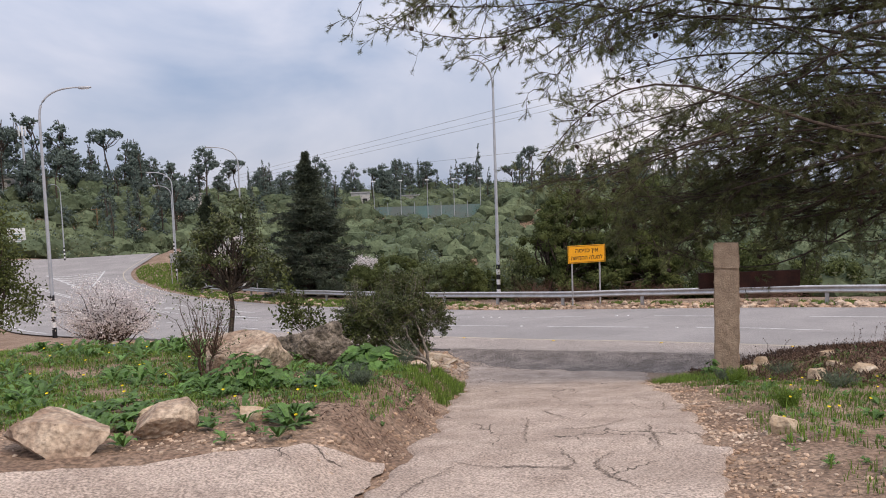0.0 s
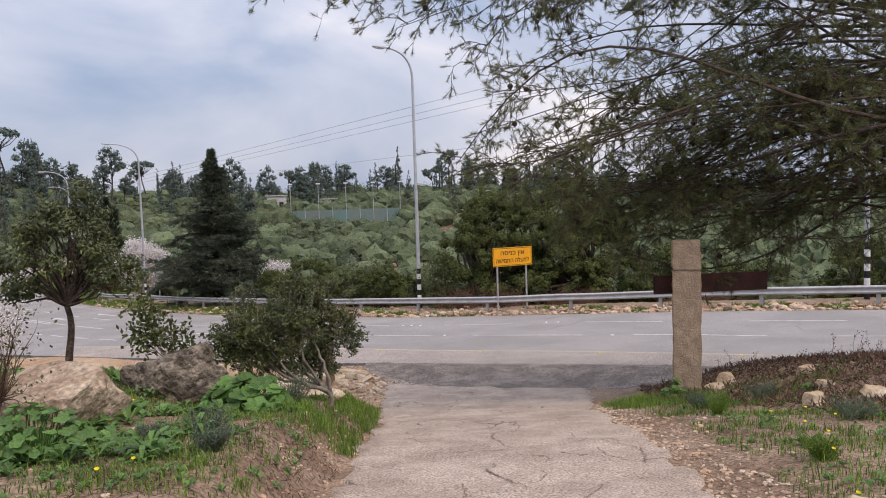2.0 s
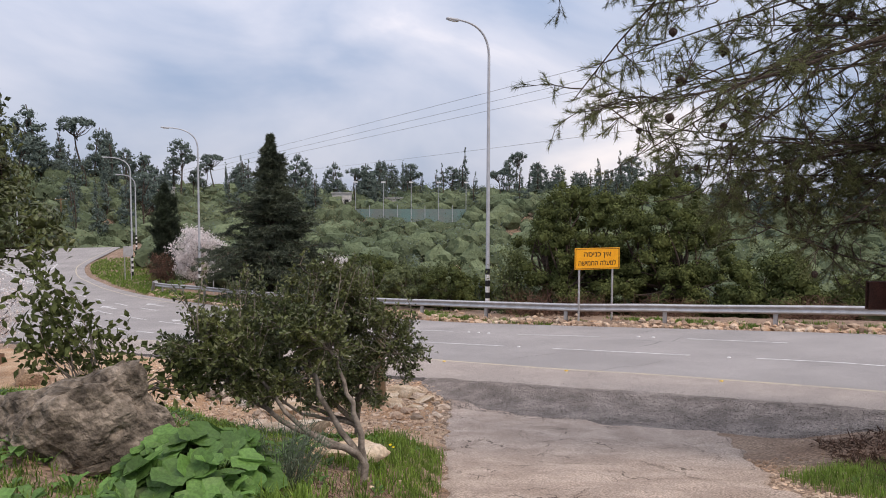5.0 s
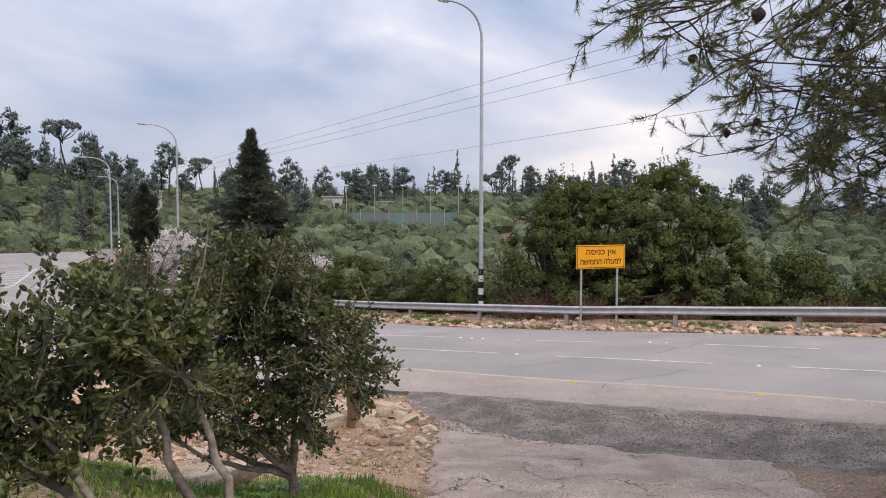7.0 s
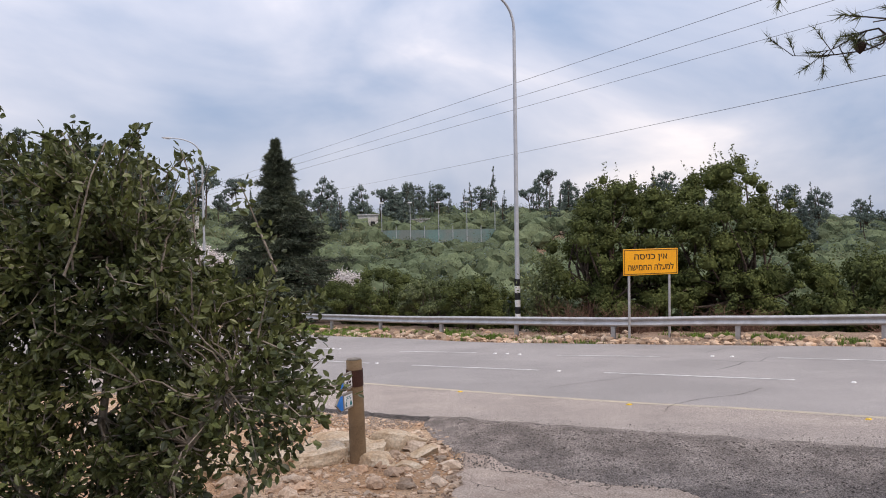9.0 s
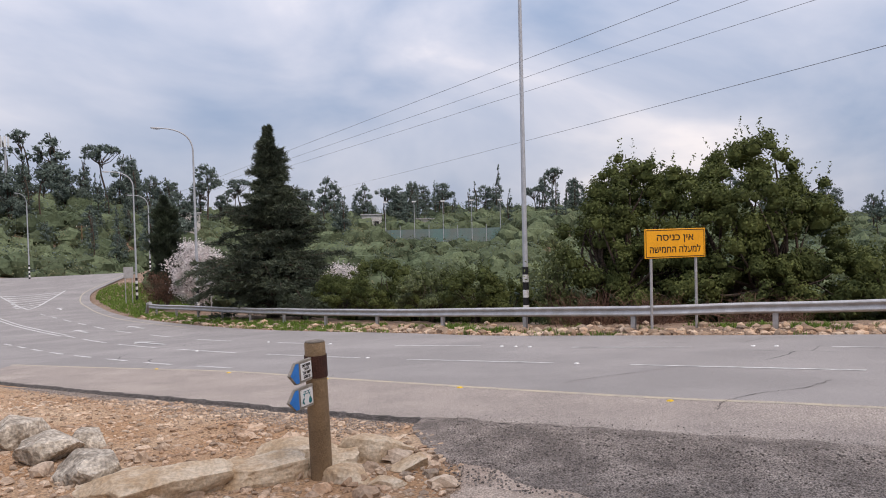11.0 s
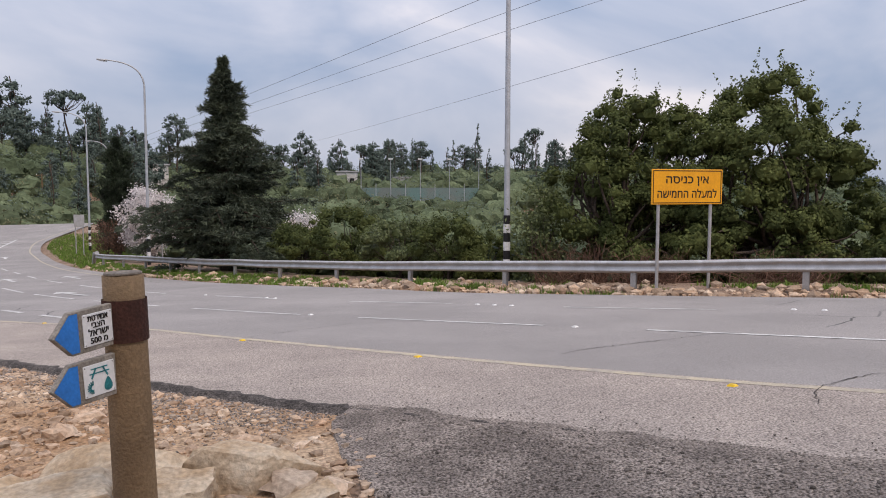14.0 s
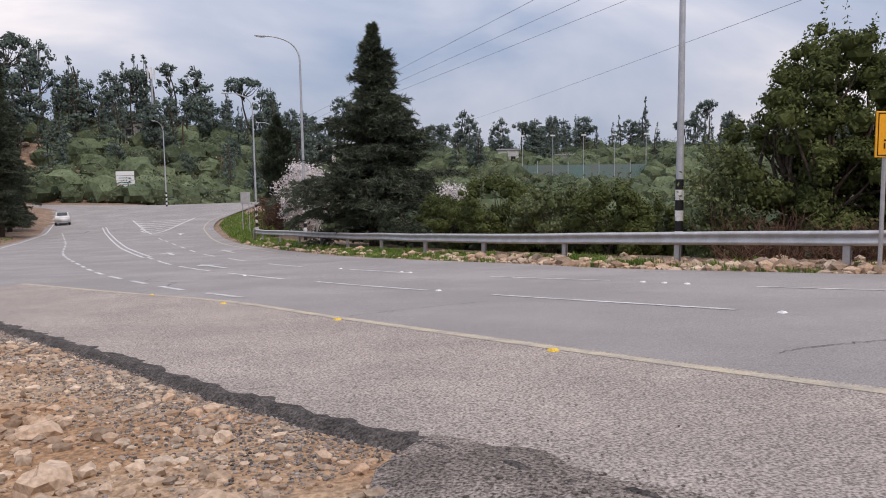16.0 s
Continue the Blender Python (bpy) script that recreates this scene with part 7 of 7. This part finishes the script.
def house(x, y, w, d, h, heading, label, wallmat, z=None):
    z = gz(x, y) if z is None else z
    hs = empty("house", pose(x, y, z, 0, 0, heading))
    tagged(hs, label, "house")
    part("wall", bevel_box(w, d, h, 0.03, 1), wallmat, hs)
    roof = part("roof", bevel_box(w + 0.6, d + 0.6, 0.3, 0.05, 1), M_STEEL, hs)
    roof.matrix_local = pose(0, 0, h)
    for k in range(max(2, int(w / 2.6))):
        wx = -w / 2 + (k + 0.5) * w / max(2, int(w / 2.6))
        win = part("window", bevel_box(1.1, 0.12, 1.2, 0.02, 1), M_BLACK, hs)
        win.matrix_local = pose(wx, -d / 2 - 0.02, h * 0.4)


M_PLASTER = mat("pale_plaster", (0.62, 0.60, 0.58), 0.85, scale=1, grain=0.1, bump=0.1)
house(-22, 214, 5, 5, 4.5, 4, "white house half hidden by pines on the ridge", M_PLASTER)
house(-7, 225, 10, 6, 2.3, -3, "long low pale building on the ridge", M_PLASTER)
house(34, 233, 9, 6, 2.2, -8, "long low pale building on the ridge", M_PLASTER)
house(-90.5, 166, 8, 6, 7.6 - gz(-90.5, 166), 32, "white building among the pines on the hill", M_PLASTER)
house(-62, 192, 6, 5, 5, 20, "pale house behind the ridge pines", M_PLASTER)


def mast(x, y, h):
    z = gz(x, y)
    ms = empty("antenna_mast", pose(x, y, z))
    tagged(ms, "tall pale antenna mast above the wooded hill", "mast")
    b = Buf()
    tube(b, [(0, 0, -0.5), (0, 0, h)], 0.3, 0.18, 10)
    part("pole", b, M_POLE, ms, smooth=True)
    for k in range(6):
        a = k * math.pi / 3
        b = Buf()
        box(b, -0.16, 0.16, -0.09, 0.09, h - 2.2, h - 0.2, pose(0.7 * math.cos(a), 0.7 * math.sin(a), 0, 0, 0, math.degrees(a) + 90))
        part("antenna", b, M_PLATE, ms)
        b = Buf()
        tube(b, [(0, 0, h - 1.2), (0.7 * math.cos(a), 0.7 * math.sin(a), h - 1.2)], 0.04, 0.04, 5)
        part("bracket", b, M_POLE, ms)


mast(-85.6, 162, 18.0 - gz(-85.6, 162))


# ---- car at the junction ----
def car():
    x, y = -60.6, 101.5
    base = float(road_z(x, y))
    c = empty("car", pose(x, y, base, 0, 0, -52))
    tagged(c, "small white hatchback car on the asphalt road", "car")
    M_CAR = mat("white_car_paint", (0.78, 0.78, 0.78), 0.3, scale=1, grain=0.03, bump=0, spec=0.5)
    M_WINDOW = mat("dark_car_glass", (0.02, 0.025, 0.03), 0.08, scale=1, bump=0, spec=0.6)
    prof = [(-1.85, 0.30), (-1.9, 0.62), (-1.8, 0.86), (-0.95, 0.98), (-0.35, 1.42), (0.9, 1.48), (1.6, 1.05), (1.8, 0.9), (1.86, 0.32)]
    bm = bmesh.new()
    L_ = [bm.verts.new((px, -0.80 if pz < 1.0 else -0.64, pz)) for px, pz in prof]
    R_ = [bm.verts.new((px, 0.80 if pz < 1.0 else 0.64, pz)) for px, pz in prof]
    bm.faces.new(L_)
    bm.faces.new(R_[::-1])
    for i in range(len(prof)):
        j = (i + 1) % len(prof)
        bm.faces.new((L_[j], L_[i], R_[i], R_[j]))
    bmesh.ops.recalc_face_normals(bm, faces=bm.faces[:])
    bmesh.ops.bevel(bm, geom=bm.edges[:], offset=0.06, segments=3, affect="EDGES")
    part("body", bm, M_CAR, c, smooth=True)
    for nm, pts in (("windscreen", [(-0.93, -0.58, 1.02), (-0.93, 0.58, 1.02), (-0.42, 0.52, 1.39), (-0.42, -0.52, 1.39)]), ("rear_window", [(1.02, -0.5, 1.43), (1.02, 0.5, 1.43), (1.52, 0.56, 1.12), (1.52, -0.56, 1.12)])):
        b = Buf()
        q = np.array(pts) + (-0.03 if nm == "windscreen" else 0.03, 0, 0.03)
        b.add(np.vstack([q, q - (0, 0, 0.02)]), [(0, 1, 2, 3), (7, 6, 5, 4)])
        part(nm, b, M_WINDOW, c)
    for sy in (-1, 1):
        b = Buf()
        q = np.array([(-0.7, 0.755 * sy, 1.02), (-0.3, 0.675 * sy, 1.36), (0.85, 0.675 * sy, 1.40), (1.3, 0.755 * sy, 1.04)])
        b.add(np.vstack([q, q - (0, 0.02 * sy, 0)]), [(0, 1, 2, 3), (7, 6, 5, 4)])
        part("side_window", b, M_WINDOW, c)
        head_ = part("headlight", bevel_box(0.12, 0.34, 0.16, 0.03), M_PLATE, c)
        head_.matrix_local = pose(-1.84, 0.56 * sy, 0.66)
        for px in (-1.2, 1.2):
            b = Buf()
            tube(b, [(px, 0.62 * sy, 0.3), (px, 0.82 * sy, 0.3)], 0.30, 0.30, 20)
            w_ = part("wheel", b, M_BLACK, c, "black tyre")
            b = Buf()
            tube(b, [(px, 0.815 * sy, 0.3), (px, 0.835 * sy, 0.3)], 0.19, 0.17, 16)
            part("rim", b, M_STEEL, w_)
    grille = part("grille", bevel_box(0.06, 0.9, 0.16, 0.02), M_BLACK, c)
    grille.matrix_local = pose(-1.90, 0, 0.42)


car()


# ---- things left at the lay-by ----
def crate(x, y, sx, sy, sz, material, label, turn):
    z = gz(x, y)
    c = empty("crate", pose(x, y, z, 0, 0, turn))
    tagged(c, label, "crate")
    b = Buf()
    for x0, x1, y0, y1 in ((-sx / 2, sx / 2, -sy / 2, -sy / 2 + 0.02), (-sx / 2, sx / 2, sy / 2 - 0.02, sy / 2), (-sx / 2, -sx / 2 + 0.02, -sy / 2 + 0.02, sy / 2 - 0.02), (sx / 2 - 0.02, sx / 2, -sy / 2 + 0.02, sy / 2 - 0.02)):
        box(b, x0, x1, y0, y1, 0.0, sz)
    box(b, -sx / 2 + 0.02, sx / 2 - 0.02, -sy / 2 + 0.02, sy / 2 - 0.02, 0.0, 0.02)
    part("body", b, material, c)
    b = Buf()
    box(b, -sx / 2 - 0.015, sx / 2 + 0.015, -sy / 2 - 0.015, -sy / 2, sz - 0.05, sz)
    part("rim", b, material, c)


M_BLUEBOX = mat("blue_plastic", (0.02, 0.12, 0.42), 0.45, scale=3, grain=0.06, bump=0.05)
M_BROWNBOX = mat("brown_cardboard", (0.22, 0.13, 0.08), 0.9, scale=3, grain=0.1, bump=0.1)
crate(-12.6, 28.6, 0.62, 0.42, 0.34, M_BLUEBOX, "blue plastic crate standing in the lay-by", 12)
crate(-11.9, 28.7, 0.5, 0.4, 0.32, M_BROWNBOX, "brown box standing beside the blue crate", -10)
crate(-13.3, 28.3, 0.45, 0.4, 0.4, M_BLACK, "black box standing in the lay-by", 30)
broadleaf("bush_bundle", "low dark green bush at the lay-by", -14.6, 27.2, [(0, 0, 0.3, 0.6, 0.4, 0.32)], 50, 40, 0.12, (0.10, 0.03), M_GRASS, M_BARK, 0.02, 46, stems=3, twigs=12, category="shrub")
